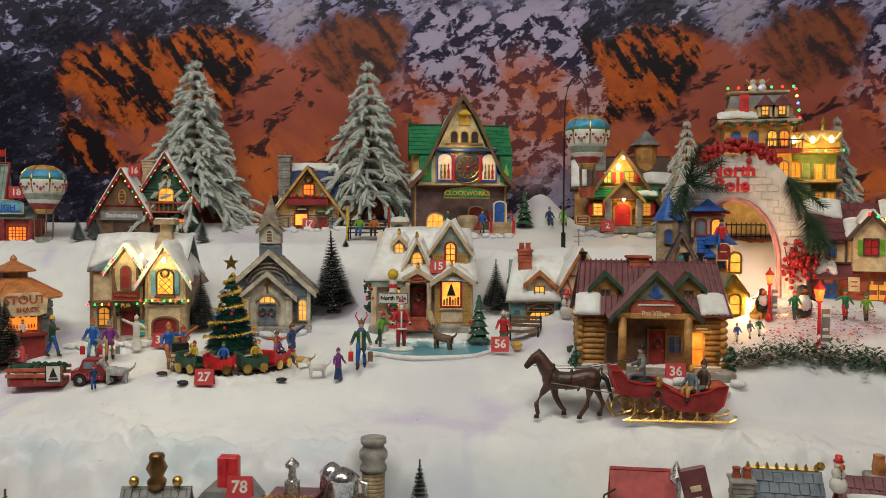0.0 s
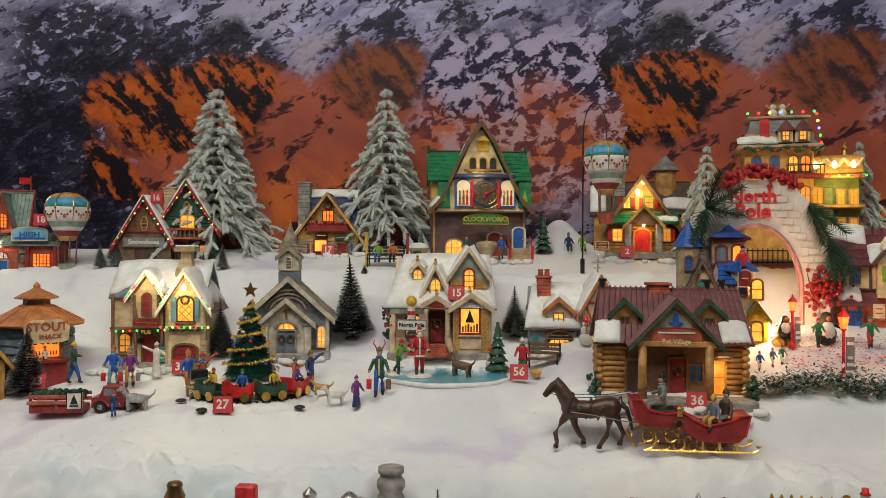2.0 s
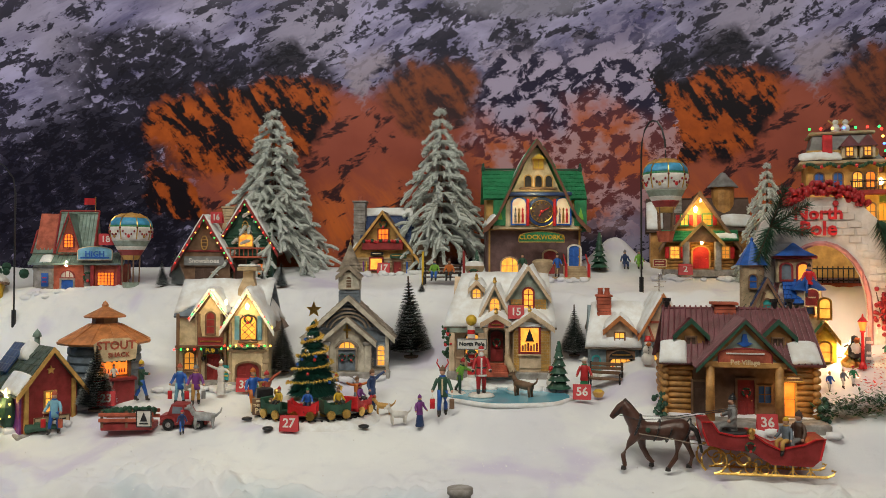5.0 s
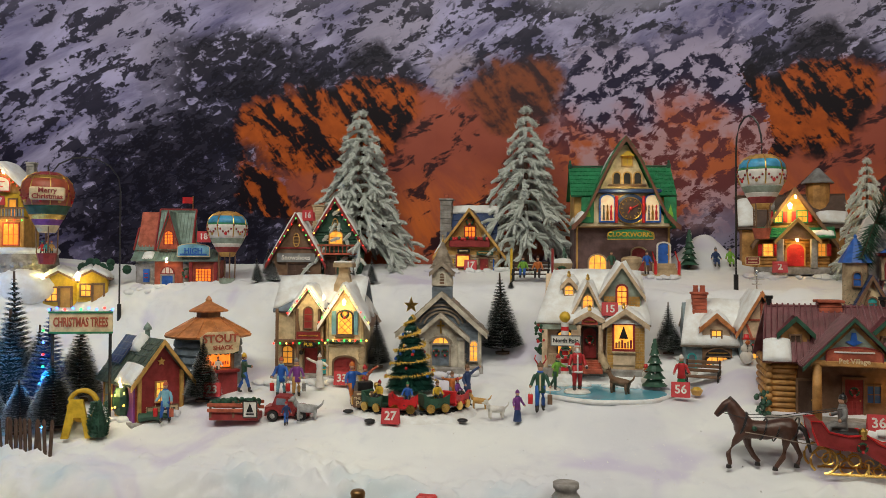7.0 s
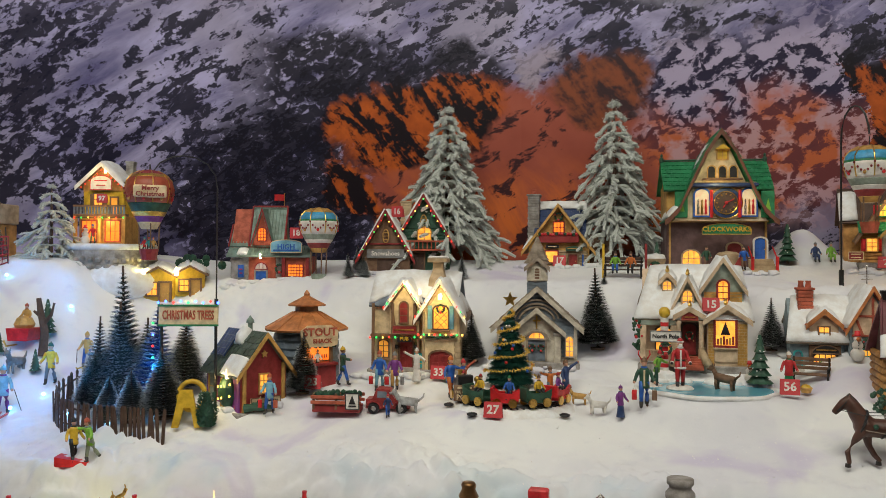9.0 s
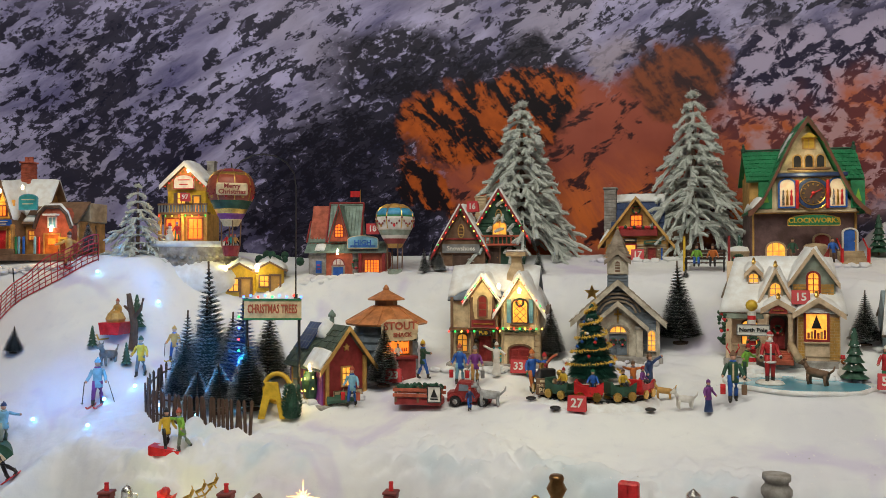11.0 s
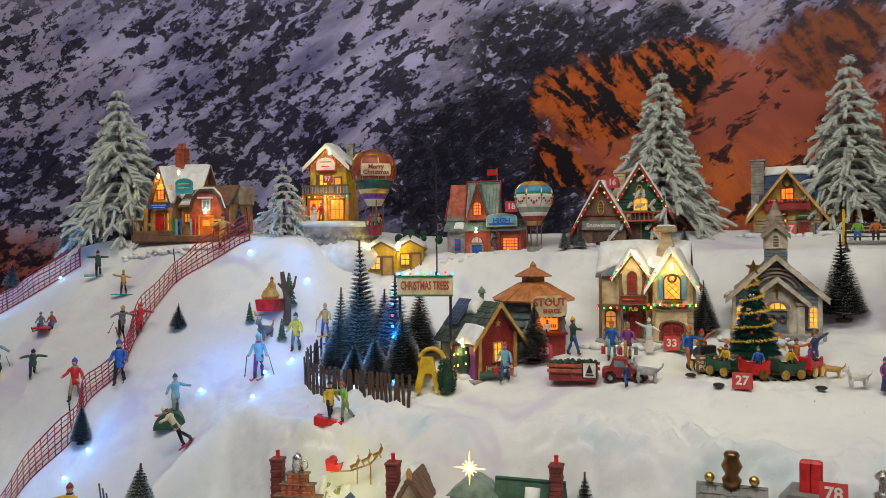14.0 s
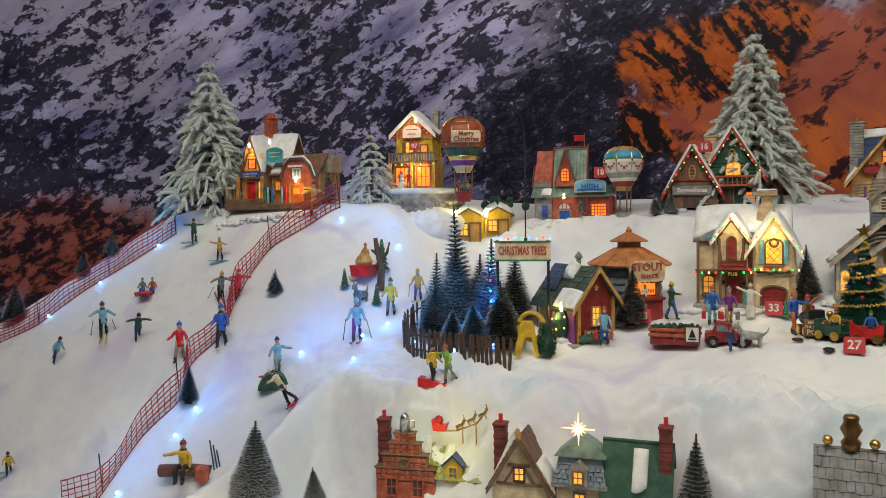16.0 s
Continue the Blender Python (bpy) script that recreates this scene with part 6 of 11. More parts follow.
def house_seventeen():
    h = thing("ski_lodge", "tan lodge with blue snow-covered roof, stone chimney and red balcony", "model house", -0.292, 1.452, 1.44, 3, "village houses")
    gable_x(h, -0.05, 0.05, 0.02, 0.095, 0, 0.06, 0.13, TAN)
    roof_x(h, -0.05, 0.05, 0.02, 0.095, 0.06, 0.132, NAVY, 0.006, tiles=(8, 6))
    cap(h, (-0.054, 0.014, 0.055), (0.054, 0.014, 0.055), (0.054, 0.0575, 0.138), (-0.054, 0.0575, 0.138), 0.004, 51, (0, 1), (0.78, 1.0))
    gable(h, -0.062, 0.062, 0.0, 0.06, 0, 0.044, 0.126, OCHRE)
    roof_y(h, -0.062, 0.062, 0.0, 0.06, 0.044, 0.126, TIMBER, 0.014, 0.004, trim=OCHRE)
    cap(h, (-0.076, 0.06, 0.032), (-0.076, -0.014, 0.032), (0, -0.014, 0.132), (0, 0.06, 0.132), 0.004, 52, (0.1, 0.9), (0.0, 0.3))
    logs(h, -0.058, 0.058, 0.0, 0.0, 0.034, 0.003, TAN)
    part("balcony", box(B(), -0.042, 0.042, -0.014, 0.0, 0.05, 0.066, 0.001), DEEPRED, h)
    bm = B()
    for i in range(14):
        ball(bm, (-0.038 + i * 0.0058, -0.015, 0.067 + random.uniform(-0.001, 0.002)), 0.0035, 6, 1, None, i % 3 == 0)
    part("flower_box", bm, [RED, PINE], h)
    window(h, 0.0, 0.0, 0.072, 0.02, 0.02, LITORANGE, DEEPRED, 0, (3, 2))
    wreath(h, 0, -0.004, 0.104, 0.007)
    window(h, -0.014, -0.0035, 0.01, 0.024, 0.022, LIT, DEEPRED, 0, (1, 1), fr=0.003)
    door(h, 0.03, -0.0035, 0.0, 0.016, 0.026, DEEPRED)
    sign(h, -0.012, -0.006, 0.042, 0.026, 0.007, BLACK, rows=[(-0.35, 0.35, 0)], ink=CREAM)
    sign(h, 0.032, -0.006, 0.038, 0.034, 0.009, DKGREEN, rows=[(-0.38, 0.38, 0)], ink=OCHRE, arch=0.1)
    chimney(h, -0.056, 0.04, 0.04, 0.15, 0.024, GREYSTONE, 1)
    gable_x(h, 0.05, 0.1, 0.02, 0.08, 0, 0.03, 0.065, TIMBER)
    roof_x(h, 0.05, 0.1, 0.02, 0.08, 0.03, 0.065, TIMBER, 0.006)
    for x, mt in ((-0.04, PURPLE), (-0.034, YELLOW), (0.05, BLUE), (0.012, SKY)):
        part("ski", box(B(), x - 0.0015, x + 0.0015, -0.008, -0.006, 0, 0.026, 0.0006), mt, h)
    number_card(-0.288, 1.432, "17", 0, None)


def clockworks():
    h = thing("clock_house", "tall green-roofed clock shop with a steep gable and round clock", "model house", 0.020, 1.42, 1.436, 8, "village houses")
    wall(h, -0.096, 0.092, 0.012, 0.11, 0, 0.098, paint("plum_timber", (0.13, 0.07, 0.07), 0.5))
    wall(h, -0.096, 0.092, 0.012, 0.11, 0.098, 0.168, OCHRE)
    gable_x(h, -0.094, 0.092, 0.012, 0.11, 0.16, 0.165, 0.212, OCHRE)
    roof_x(h, -0.097, 0.095, 0.008, 0.114, 0.16, 0.212, GREEN, 0.010, 0.004, tiles=(22, 7))
    bm = B()
    tube(bm, [(-0.103, 0.061, 0.219), (0.101, 0.061, 0.219)], 0.0022, 6)
    for x in (-0.1, 0.098):
        lathe(bm, [(0.004, 0.214), (0.0045, 0.222), (0.002, 0.226), (0.003, 0.229), (0, 0.233)], 8, (x, 0.061, 0))
    part("ridge", bm, DKGREEN, h)
    # steep front gable with flared eaves
    pr = [(-0.086, 0.094), (0.086, 0.094), (0.066, 0.125), (0.042, 0.178), (0.022, 0.222), (0.004, 0.252), (-0.004, 0.252), (-0.022, 0.222), (-0.042, 0.178), (-0.066, 0.125)]
    part("gable_wall", prism(B(), pr, -0.012, 0.06), CREAM, h)
    prof = [(0.104, 0.094), (0.094, 0.101), (0.076, 0.122), (0.05, 0.178), (0.028, 0.226), (0.0, 0.268)]
    for s in (-1, 1):
        bm, b2 = B(), B()
        for (a, za), (c, zc) in zip(prof, prof[1:]):
            q = [V(s * a, -0.026, za), V(s * a, 0.07, za), V(s * c, 0.07, zc), V(s * c, -0.026, zc)]
            slab(bm, *(q if s > 0 else (q[1], q[0], q[3], q[2])), 0.004)
            prism(b2, [(s * a, za - 0.009), (s * c, zc - 0.011), (s * c, zc + 0.001), (s * a, za + 0.001)], -0.0295, -0.0262)
        part("gable_roof", bm, GREEN, h)
        part("bargeboard", b2, RUSSET, h)
        for (a, za), (c, zc) in zip(prof[2:], prof[3:]):
            q = [V(s * a, -0.026, za), V(s * a, 0.07, za), V(s * c, 0.07, zc), V(s * c, -0.026, zc)]
            shingle(h, *(q if s > 0 else (q[1], q[0], q[3], q[2])), 8, 4, GREEN)
    q = [V(-0.050, 0.07, 0.178), V(-0.050, -0.026, 0.178), V(-0.0, -0.026, 0.268), V(-0.0, 0.07, 0.268)]
    cap(h, *q, 0.004, 61, (0.15, 0.8), (0.2, 0.7))
    q = [V(-0.104, 0.07, 0.094), V(-0.104, -0.026, 0.094), V(-0.076, -0.026, 0.122), V(-0.076, 0.07, 0.122)]
    cap(h, *q, 0.005, 62, (0.2, 1.0), (0.1, 0.9))
    # clock
    c = part("clock_face", lathe(B(), [(0.024, 0), (0.025, 0.003), (0.021, 0.005), (0, 0.005)], 28, (0, 0, 0), Matrix.Translation((0.01, -0.012, 0.128)) @ Matrix.Rotation(radians(90), 4, "X")), DARKWOOD, h, "dark clock face with gold numerals")
    for i in range(12):
        t = 2 * math.pi * i / 12
        part("dial_mark", box(B(), -0.0012, 0.0012, -0.0002, 0.0008, 0.0145, 0.0185, 0, Matrix.Translation((0.01, -0.018, 0.128)) @ Matrix.Rotation(t, 4, "Y")), GOLD, c)
    bm = B()
    tube(bm, [(0.01 + a, -0.0175, 0.128 + z) for a, z in arc(0, 0, 0.0215, 0.0215, 0, 360, 24)], 0.0011, 5)
    part("dial_ring", bm, GOLD, c)
    bm = B()
    for t, l in ((65, 0.015), (-150, 0.011)):
        box(bm, -0.0009, 0.0009, -0.001, 0, -0.002, l, 0, Matrix.Translation((0.01, -0.0185, 0.128)) @ Matrix.Rotation(radians(t), 4, "Y"))
    ball(bm, (0.01, -0.019, 0.128), 0.0035, 8)
    part("hands_of_clock", bm, RED, c).name = "pointer"
    part("clock_surround", lathe(B(), [(0.031, 0), (0.031, 0.002), (0.026, 0.003), (0, 0.003)], 28, (0, 0, 0), Matrix.Translation((0.01, -0.0136, 0.128)) @ Matrix.Rotation(radians(90), 4, "X")), NAVY, h)
    bm = B()
    tube(bm, [(0.01 + a, -0.0165, 0.128 + z) for a, z in arc(0, 0, 0.030, 0.030, 0, 360, 24)], 0.0012, 5)
    part("clock_ring", bm, GOLD, h)
    part("clock_niche", box(B(), -0.052, 0.066, -0.0135, -0.011, 0.098, 0.168, 0.001), TAN, h)
    for x in (-0.034, 0.052):
        window(h, x, -0.0135, 0.104, 0.026, 0.05, glow("showcase", (1.0, 0.80, 0.50), 0.5), BLUE, 0.4, (1, 1), fr=0.003)
        for k in range(3):
            part("mechanism", lathe(B(), [(0.003, 0.106), (0.002, 0.114), (0.0026, 0.12), (0.0012, 0.128), (0.002, 0.132), (0, 0.136)], 7, (x - 0.007 + k * 0.007, -0.017, 0)), (STEEL, GOLD, RED)[k], h)
        part("column", lathe(B(), [(0.003, 0.1), (0.003, 0.152)], 8, (x + (0.017 if x < 0 else -0.017), -0.017, 0)), RED, h)
    part("canopy", box(B(), -0.054, 0.068, -0.026, -0.012, 0.158, 0.165, 0.0016), NAVY, h)
    for x in (-0.072, 0.086):
        part("shutter", box(B(), x - 0.012, x + 0.012, -0.0155, -0.012, 0.1, 0.15, 0.001), GREEN, h)
        part("tree_mark", prism(B(), [(x - 0.006, 0.112), (x + 0.006, 0.112), (x, 0.136)], -0.0172, -0.0154), LIME, h)
    for x in (-0.014, 0.006, 0.026):
        window(h, x - 0.002, -0.012, 0.176, 0.013, 0.022, BLACK, OCHRE, 0.5, (1, 1))
    part("shelf", box(B(), -0.034, 0.04, -0.022, -0.012, 0.171, 0.1745, 0.001), TIMBER, h)
    window(h, 0.004, -0.012, 0.212, 0.018, 0.016, YELLOW, OCHRE, 0, (2, 1))
    part("hood", prism(B(), [(-0.01, 0.23), (0.018, 0.23), (0.004, 0.24)], -0.022, -0.012), YELLOW, h)
    s = sign(h, 0.008, -0.028, 0.078, 0.088, 0.02, GREEN, arch=0.12, rim=GOLD)
    lettering("CLOCKWORKS", 0.0125, YELLOW, s, Matrix.Translation((0.008, -0.0318, 0.077)))
    beams(h, [((-0.09, 0.0), (-0.09, 0.098)), ((0.088, 0.0), (0.088, 0.098)), ((-0.094, 0.094), (0.092, 0.094))], 0.0115, OCHRE)
    window(h, -0.05, 0.012, 0.006, 0.032, 0.032, LIT, TAN, 0.4, (3, 2), fr=0.003)
    door(h, 0.03, 0.012, 0.004, 0.026, 0.048, DEEPRED, 0.3, TAN)
    bm = B()
    for i in range(5):
        box(bm, 0.056, 0.1, -0.024 + i * 0.007, -0.017 + i * 0.007, -0.006, 0.004 + i * 0.0045, 0.0006)
    part("stairs", bm, TAN, h)
    door(h, 0.078, 0.0115, 0.022, 0.022, 0.04, BLUE, 0.3, WHITE)
    bm = B()
    for x in (0.056, 0.1):
        tube(bm, [(x, -0.026, 0), (x, -0.026, 0.026)], 0.003, 7)
        tube(bm, [(x, -0.026, 0.022), (x, 0.01, 0.045)], 0.0014, 5)
    part("railing", bm, RED, h)
    urn = B()
    lathe(urn, [(0.014, 0), (0.011, 0.004), (0.012, 0.01), (0.02, 0.024), (0.021, 0.03), (0.016, 0.034), (0, 0.036)], 12, (0.01, -0.034, 0))
    part("fountain", urn, TAN, h)
    wall(h, -0.1, 0.104, -0.03, 0.112, -0.012, 0.001, TAN, name="plinth")
    for x, cc in ((-0.02, DKGREEN), (0.046, BLUE)):
        figurine(0.016 + x, 1.384, 0.045, 0, cc, TIMBER, DARKWOOD, "small figurine beside the clock shop door", z=1.437)


def log_cottage():
    h = thing("log_cottage", "log cottage with green porch roof, stone chimney and bright porch lamp", "model house", 0.335, 1.445, 1.45, -4, "village houses")
    gable_x(h, -0.09, 0.092, 0.03, 0.1, 0, 0.085, 0.14, LOG)
    roof_x(h, -0.092, 0.094, 0.03, 0.1, 0.088, 0.142, DARKWOOD, 0.010)
    cap(h, (-0.098, 0.02, 0.08), (0.1, 0.02, 0.08), (0.1, 0.065, 0.148), (-0.098, 0.065, 0.148), 0.006, 70, (0.0, 0.16), (0.0, 0.8))
    cap(h, (-0.098, 0.02, 0.08), (0.1, 0.02, 0.08), (0.1, 0.065, 0.148), (-0.098, 0.065, 0.148), 0.006, 71, (0.72, 1.0), (0.0, 0.4))
    gable(h, -0.062, 0.062, 0.0, 0.08, 0, 0.058, 0.148, OCHRE)
    roof_y(h, -0.062, 0.062, 0.0, 0.08, 0.058, 0.148, TIMBER, 0.014, 0.005, trim=TIMBER)
    logs(h, -0.06, 0.06, 0.0, 0.0, 0.06, 0.0035)
    logs(h, -0.045, 0.045, 0.0, 0.062, 0.088, 0.0035)
    q = ((-0.07, -0.022, 0.058), (0.07, -0.022, 0.058), (0.07, 0.0, 0.078), (-0.07, 0.0, 0.078))
    bm = B()
    slab(bm, *q, 0.003)
    part("lower_roof", bm, GREEN, h)
    shingle(h, *q, 16, 4, GREEN)
    cap(h, *q, 0.004, 72, (0.68, 0.98), (0.0, 0.5))
    part("porch_gable", prism(B(), [(-0.03, 0.055), (0.034, 0.055), (0.002, 0.09)], -0.034, -0.01), TIMBER, h)
    roof_y(h, -0.03, 0.034, -0.034, 0.0, 0.056, 0.09, GREEN, 0.008, 0.003, trim=OCHRE)
    for x in (-0.027, 0.031):
        part("stone_post", box(B(), x - 0.006, x + 0.006, -0.034, -0.022, 0, 0.056, 0.0016), GREYSTONE, h)
    door(h, 0.002, -0.004, 0.004, 0.03, 0.042, RED, 0.35, OCHRE)
    window(h, -0.046, -0.0035, 0.024, 0.016, 0.022, LIT, OCHRE, 0, (2, 3), shutters=RED)
    window(h, 0.048, -0.0035, 0.024, 0.012, 0.022, LITDIM, OCHRE, 0, (2, 3), shutters=RED)
    window(h, 0.014, -0.0035, 0.088, 0.016, 0.02, LITDIM, GREEN, 0, (2, 2), shutters=RED)
    window(h, -0.028, -0.0035, 0.088, 0.012, 0.02, LIT, GREEN, 0, (2, 2), shutters=RED)
    lantern(h, -0.008, -0.012, 0.112, 1.6)
    lantern(h, 0.002, -0.03, 0.05, 1.2)
    lantern(h, 0.002, -0.012, 0.132, 0.8)
    chimney(h, -0.044, 0.06, 0.08, 0.19, 0.03, GREYSTONE, 0)
    part("chimney_cap", box(B(), -0.062, -0.026, 0.042, 0.078, 0.194, 0.206, 0.002), GREYSTONE, h)
    part("turret", lathe(B(), [(0.022, 0.1), (0.022, 0.168)], 12, (0.052, 0.066, 0)), LOG, h)
    part("turret_roof", lathe(B(), [(0.03, 0.166), (0.03, 0.168), (0.004, 0.196), (0, 0.197)], 12, (0.052, 0.066, 0)), GREY, h)
    sign(h, -0.076, -0.03, 0.014, 0.024, 0.014, DEEPRED, rim=CREAM, rows=[(-0.35, 0.35, 0.003), (-0.35, 0.35, -0.003)], ink=CREAM)
    number_card(0.302, 1.395, "2", 0, 1.442, -20)
    wall(h, -0.07, 0.07, -0.03, 0.08, -0.012, 0.002, GREYSTONE, name="plinth")


def ski_chalet():
    h = thing("ski_chalet", "lit wooden ski chalet with steep front gable and brick chimney", "model house", -1.492, 1.05, 1.455, 10, "village houses")
    h.scale = (0.94, 0.94, 0.98)
    gable_x(h, -0.105, 0.0, 0.03, 0.12, 0, 0.075, 0.158, LOG)
    roof_x(h, -0.112, 0.012, 0.03, 0.12, 0.08, 0.162, TIMBER, 0.012, snow=0.0, seed=80)
    gable(h, -0.1, -0.03, 0.0, 0.08, 0, 0.06, 0.155, LOG)
    roof_y(h, -0.1, -0.03, 0.0, 0.08, 0.06, 0.155, TIMBER, 0.012, 0.004, snow=0.3, trim=TIMBER, seed=81)
    # gable logs glow faintly by themselves, in place of lamplight falling on them
    logs(h, -0.088, -0.042, 0.0, 0.078, 0.118, 0.0035, glow("lamplit_log_glow", (1.0, 0.5, 0.08), 0.35))
    window(h, -0.065, -0.004, 0.084, 0.018, 0.02, LITORANGE, DEEPRED, 0, (2, 2))
    lantern(h, -0.065, -0.014, 0.132, 1.3)
    sign(h, -0.062, -0.014, 0.068, 0.056, 0.013, BLUE, rows=[(-0.36, 0.36, 0.002), (-0.3, 0.3, -0.003)], ink=CREAM)
    door(h, -0.07, -0.001, 0.012, 0.026, 0.04, RED, 0, LOG)
    window(h, -0.042, -0.001, 0.014, 0.014, 0.038, LIT, LOG, 0, (1, 2))
    for x in (-0.1, -0.03):
        part("post", box(B(), x - 0.004, x + 0.004, -0.02, -0.012, 0, 0.064, 0.001), LOG, h)
    part("deck", box(B(), -0.13, -0.02, -0.026, 0.03, 0.0, 0.012, 0.001), TIMBER, h)
    bm = B()
    for i in range(5):
        tube(bm, [(-0.13, -0.024 + i * 0.011, 0.01), (-0.13, -0.024 + i * 0.011, 0.034)], 0.0015, 5)
    box(bm, -0.133, -0.127, -0.026, 0.024, 0.034, 0.038, 0.001)
    part("railing", bm, LOG, h)
    # right wing with the arched hood
    wall(h, -0.02, 0.115, 0.01, 0.11, 0, 0.07, LOG)
    q = ((-0.02, -0.002, 0.066), (0.12, -0.002, 0.066), (0.12, 0.045, 0.115), (-0.02, 0.045, 0.115))
    bm = B()
    slab(bm, *q, 0.004)
    part("wing_roof", bm, TIMBER, h)
    part("wing_top", box(B(), 0.0, 0.12, 0.045, 0.11, 0.07, 0.112, 0.002), TAN, h)
    cap(h, *q, 0.004, 85, (0.02, 0.35), (0.0, 0.3))
    outer = [(0.018, 0.0), (0.112, 0.0), (0.112, 0.055), (0.1, 0.085), (0.084, 0.1), (0.046, 0.1), (0.03, 0.085), (0.018, 0.055)]
    part("hood_wall", prism(B(), outer, -0.008, 0.03), BRICK, h)
    bm = B()
    for a, c in zip(outer[2:], outer[3:]):
        tube(bm, [(a[0], -0.01, a[1]), (c[0], -0.01, c[1])], 0.0042, 6)
    part("hood_edge", bm, DARKWOOD, h)
    part("hood_snow", tube(B(), [(a, -0.008, z + 0.005) for a, z in outer[2:]], 0.0035, 6), CAP, h)
    door(h, 0.064, -0.008, 0.0, 0.036, 0.042, ORANGE, 0, OCHRE, lite=LITORANGE)
    window(h, 0.064, -0.008, 0.058, 0.018, 0.02, SKY, WHITE, 0, (2, 1))
    part("awning", box(B(), 0.046, 0.082, -0.02, -0.008, 0.082, 0.086, 0.001), CAP, h)
    lantern(h, 0.064, -0.014, 0.048, 1.6)
    window(h, 0.0, 0.009, 0.032, 0.014, 0.018, LITDIM, BRICK, 0, (2, 2))
    part("sign_post", tube(B(), [(-0.018, -0.004, 0.1), (0.004, -0.004, 0.1)], 0.0015, 5), DARKWOOD, h)
    sign(h, 0.004, -0.008, 0.112, 0.046, 0.034, TEAL, arch=0.2, rim=SKY, rows=[(-0.35, 0.35, 0.005), (-0.3, 0.3, -0.004)], ink=CREAM)
    lantern(h, -0.006, -0.016, 0.138, 1.3)
    chimney(h, -0.062, 0.075, 0.13, 0.205, 0.024, BRICK, 2)
    for x, mt in ((-0.02, GREEN), (-0.012, SKY), (0.0, BLUE), (0.028, SKY), (0.038, RED)):
        part("ski", box(B(), x - 0.003, x + 0.003, -0.02, -0.017, 0.0, 0.038, 0.001), mt, h)
    sign(h, 0.1, -0.02, 0.03, 0.022, 0.012, YELLOW, rows=[(-0.3, 0.3, 0.0)], ink=BLACK)
    wall(h, -0.136, 0.125, -0.026, 0.115, -0.014, 0.001, TIMBER, name="plinth")


def summit_chalet():
    base = thing("rock_mound", "snow-covered rock mound with grey stone face under the chalet", "model rock", -1.215, 1.235, 1.415, 24)
    bm = B()
    lathe(bm, [(0.098, -0.02), (0.096, 0.01), (0.092, 0.04), (0.09, 0.058)], 20)
    part("stone_face", bm, GREYSTONE, base)
    part("snow_top", lathe(B(), [(0.09, 0.055), (0.095, 0.061), (0.09, 0.068), (0, 0.069)], 20), CAP, base, "white painted snow", True)
    part("ski_run", ball(B(), (0, 0, 0), 1.0, 18, 1.0, Matrix.Translation((0.03, -0.07, -0.012)) @ Matrix.Diagonal((0.082, 0.05, 0.04, 1))), CAP, base, "white painted snow run", True)
    for i in range(18):
        t = radians(180 + 10 * i)
        for z in (0.004, 0.02, 0.036):
            p = V(0.095 * math.cos(t), 0.095 * math.sin(t), z + random.uniform(-0.003, 0.003))
            part("stone", ball(B(), p, random.uniform(0.006, 0.009), 6, 0.8), GREYSTONE, base)
    h = thing("balcony_chalet", "tall yellow chalet with snowy gable roof, balcony and glowing ground floor", "model house", -1.232, 1.235, 1.484, 14, "village houses")
    h.scale = (0.88, 0.88, 1.0)
    wall(h, -0.056, 0.056, -0.02, 0.06, 0, 0.06, OCHRE)
    wall(h, -0.05, 0.05, -0.012, 0.06, 0.06, 0.115, YELLOW)
    gable(h, -0.05, 0.05, -0.012, 0.06, 0.11, 0.128, 0.168, OCHRE)
    roof_y(h, -0.05, 0.05, -0.012, 0.06, 0.128, 0.168, TIMBER, 0.014, 0.005, snow=0.0, trim=CAP, seed=90)
    part("balcony", box(B(), -0.064, 0.064, -0.034, -0.012, 0.058, 0.063, 0.001), TIMBER, h)
    for i in range(17):
        x = -0.061 + i * 0.0076
        part("baluster", box(B(), x - 0.0022, x + 0.0022, -0.034, -0.032, 0.063, 0.078, 0), SLATE, h)
    part("rail", box(B(), -0.064, 0.064, -0.036, -0.03, 0.078, 0.082, 0.001), TIMBER, h)
    for x in (-0.06, 0.0, 0.06):
        part("post", box(B(), x - 0.004, x + 0.004, -0.034, -0.026, 0, 0.06, 0.001), OCHRE, h)
    for x in (-0.03, 0.028):
        window(h, x, -0.0205, 0.006, 0.034, 0.042, LITORANGE, BRICK, 0, (3, 2), fr=0.003)
    window(h, -0.012, -0.0125, 0.082, 0.02, 0.024, LIT, TIMBER, 0, (2, 2), shutters=TIMBER)
    door(h, 0.028, -0.0125, 0.064, 0.016, 0.034, LITDIM, 0, TIMBER)
    s = sign(h, -0.002, -0.02, 0.13, 0.052, 0.03, WHITE, arch=0.25, rim=RED, rows=[(-0.3, 0.3, 0.004), (-0.22, 0.22, -0.006)], ink=RED)
    lantern(h, 0.01, -0.024, 0.15, 1.4)
    bulbs(h, along((-0.05, -0.024, 0.12), (0, -0.024, 0.156), 6) + along((0.006, -0.024, 0.152), (0.05, -0.024, 0.12), 6), 0.0013, 0)
    bulbs(h, along((-0.06, -0.036, 0.055), (0.06, -0.036, 0.055), 8), 0.0016)
    chimney(h, 0.04, 0.05, 0.12, 0.178, 0.018, GREYSTONE, 0)
    figurine(-1.205, 1.165, 0.04, 24, RED, GREEN, BLUE, "small figurine on the chalet terrace", z=1.483)
    snowman(-1.228, 1.17, 0.036, 1.483)
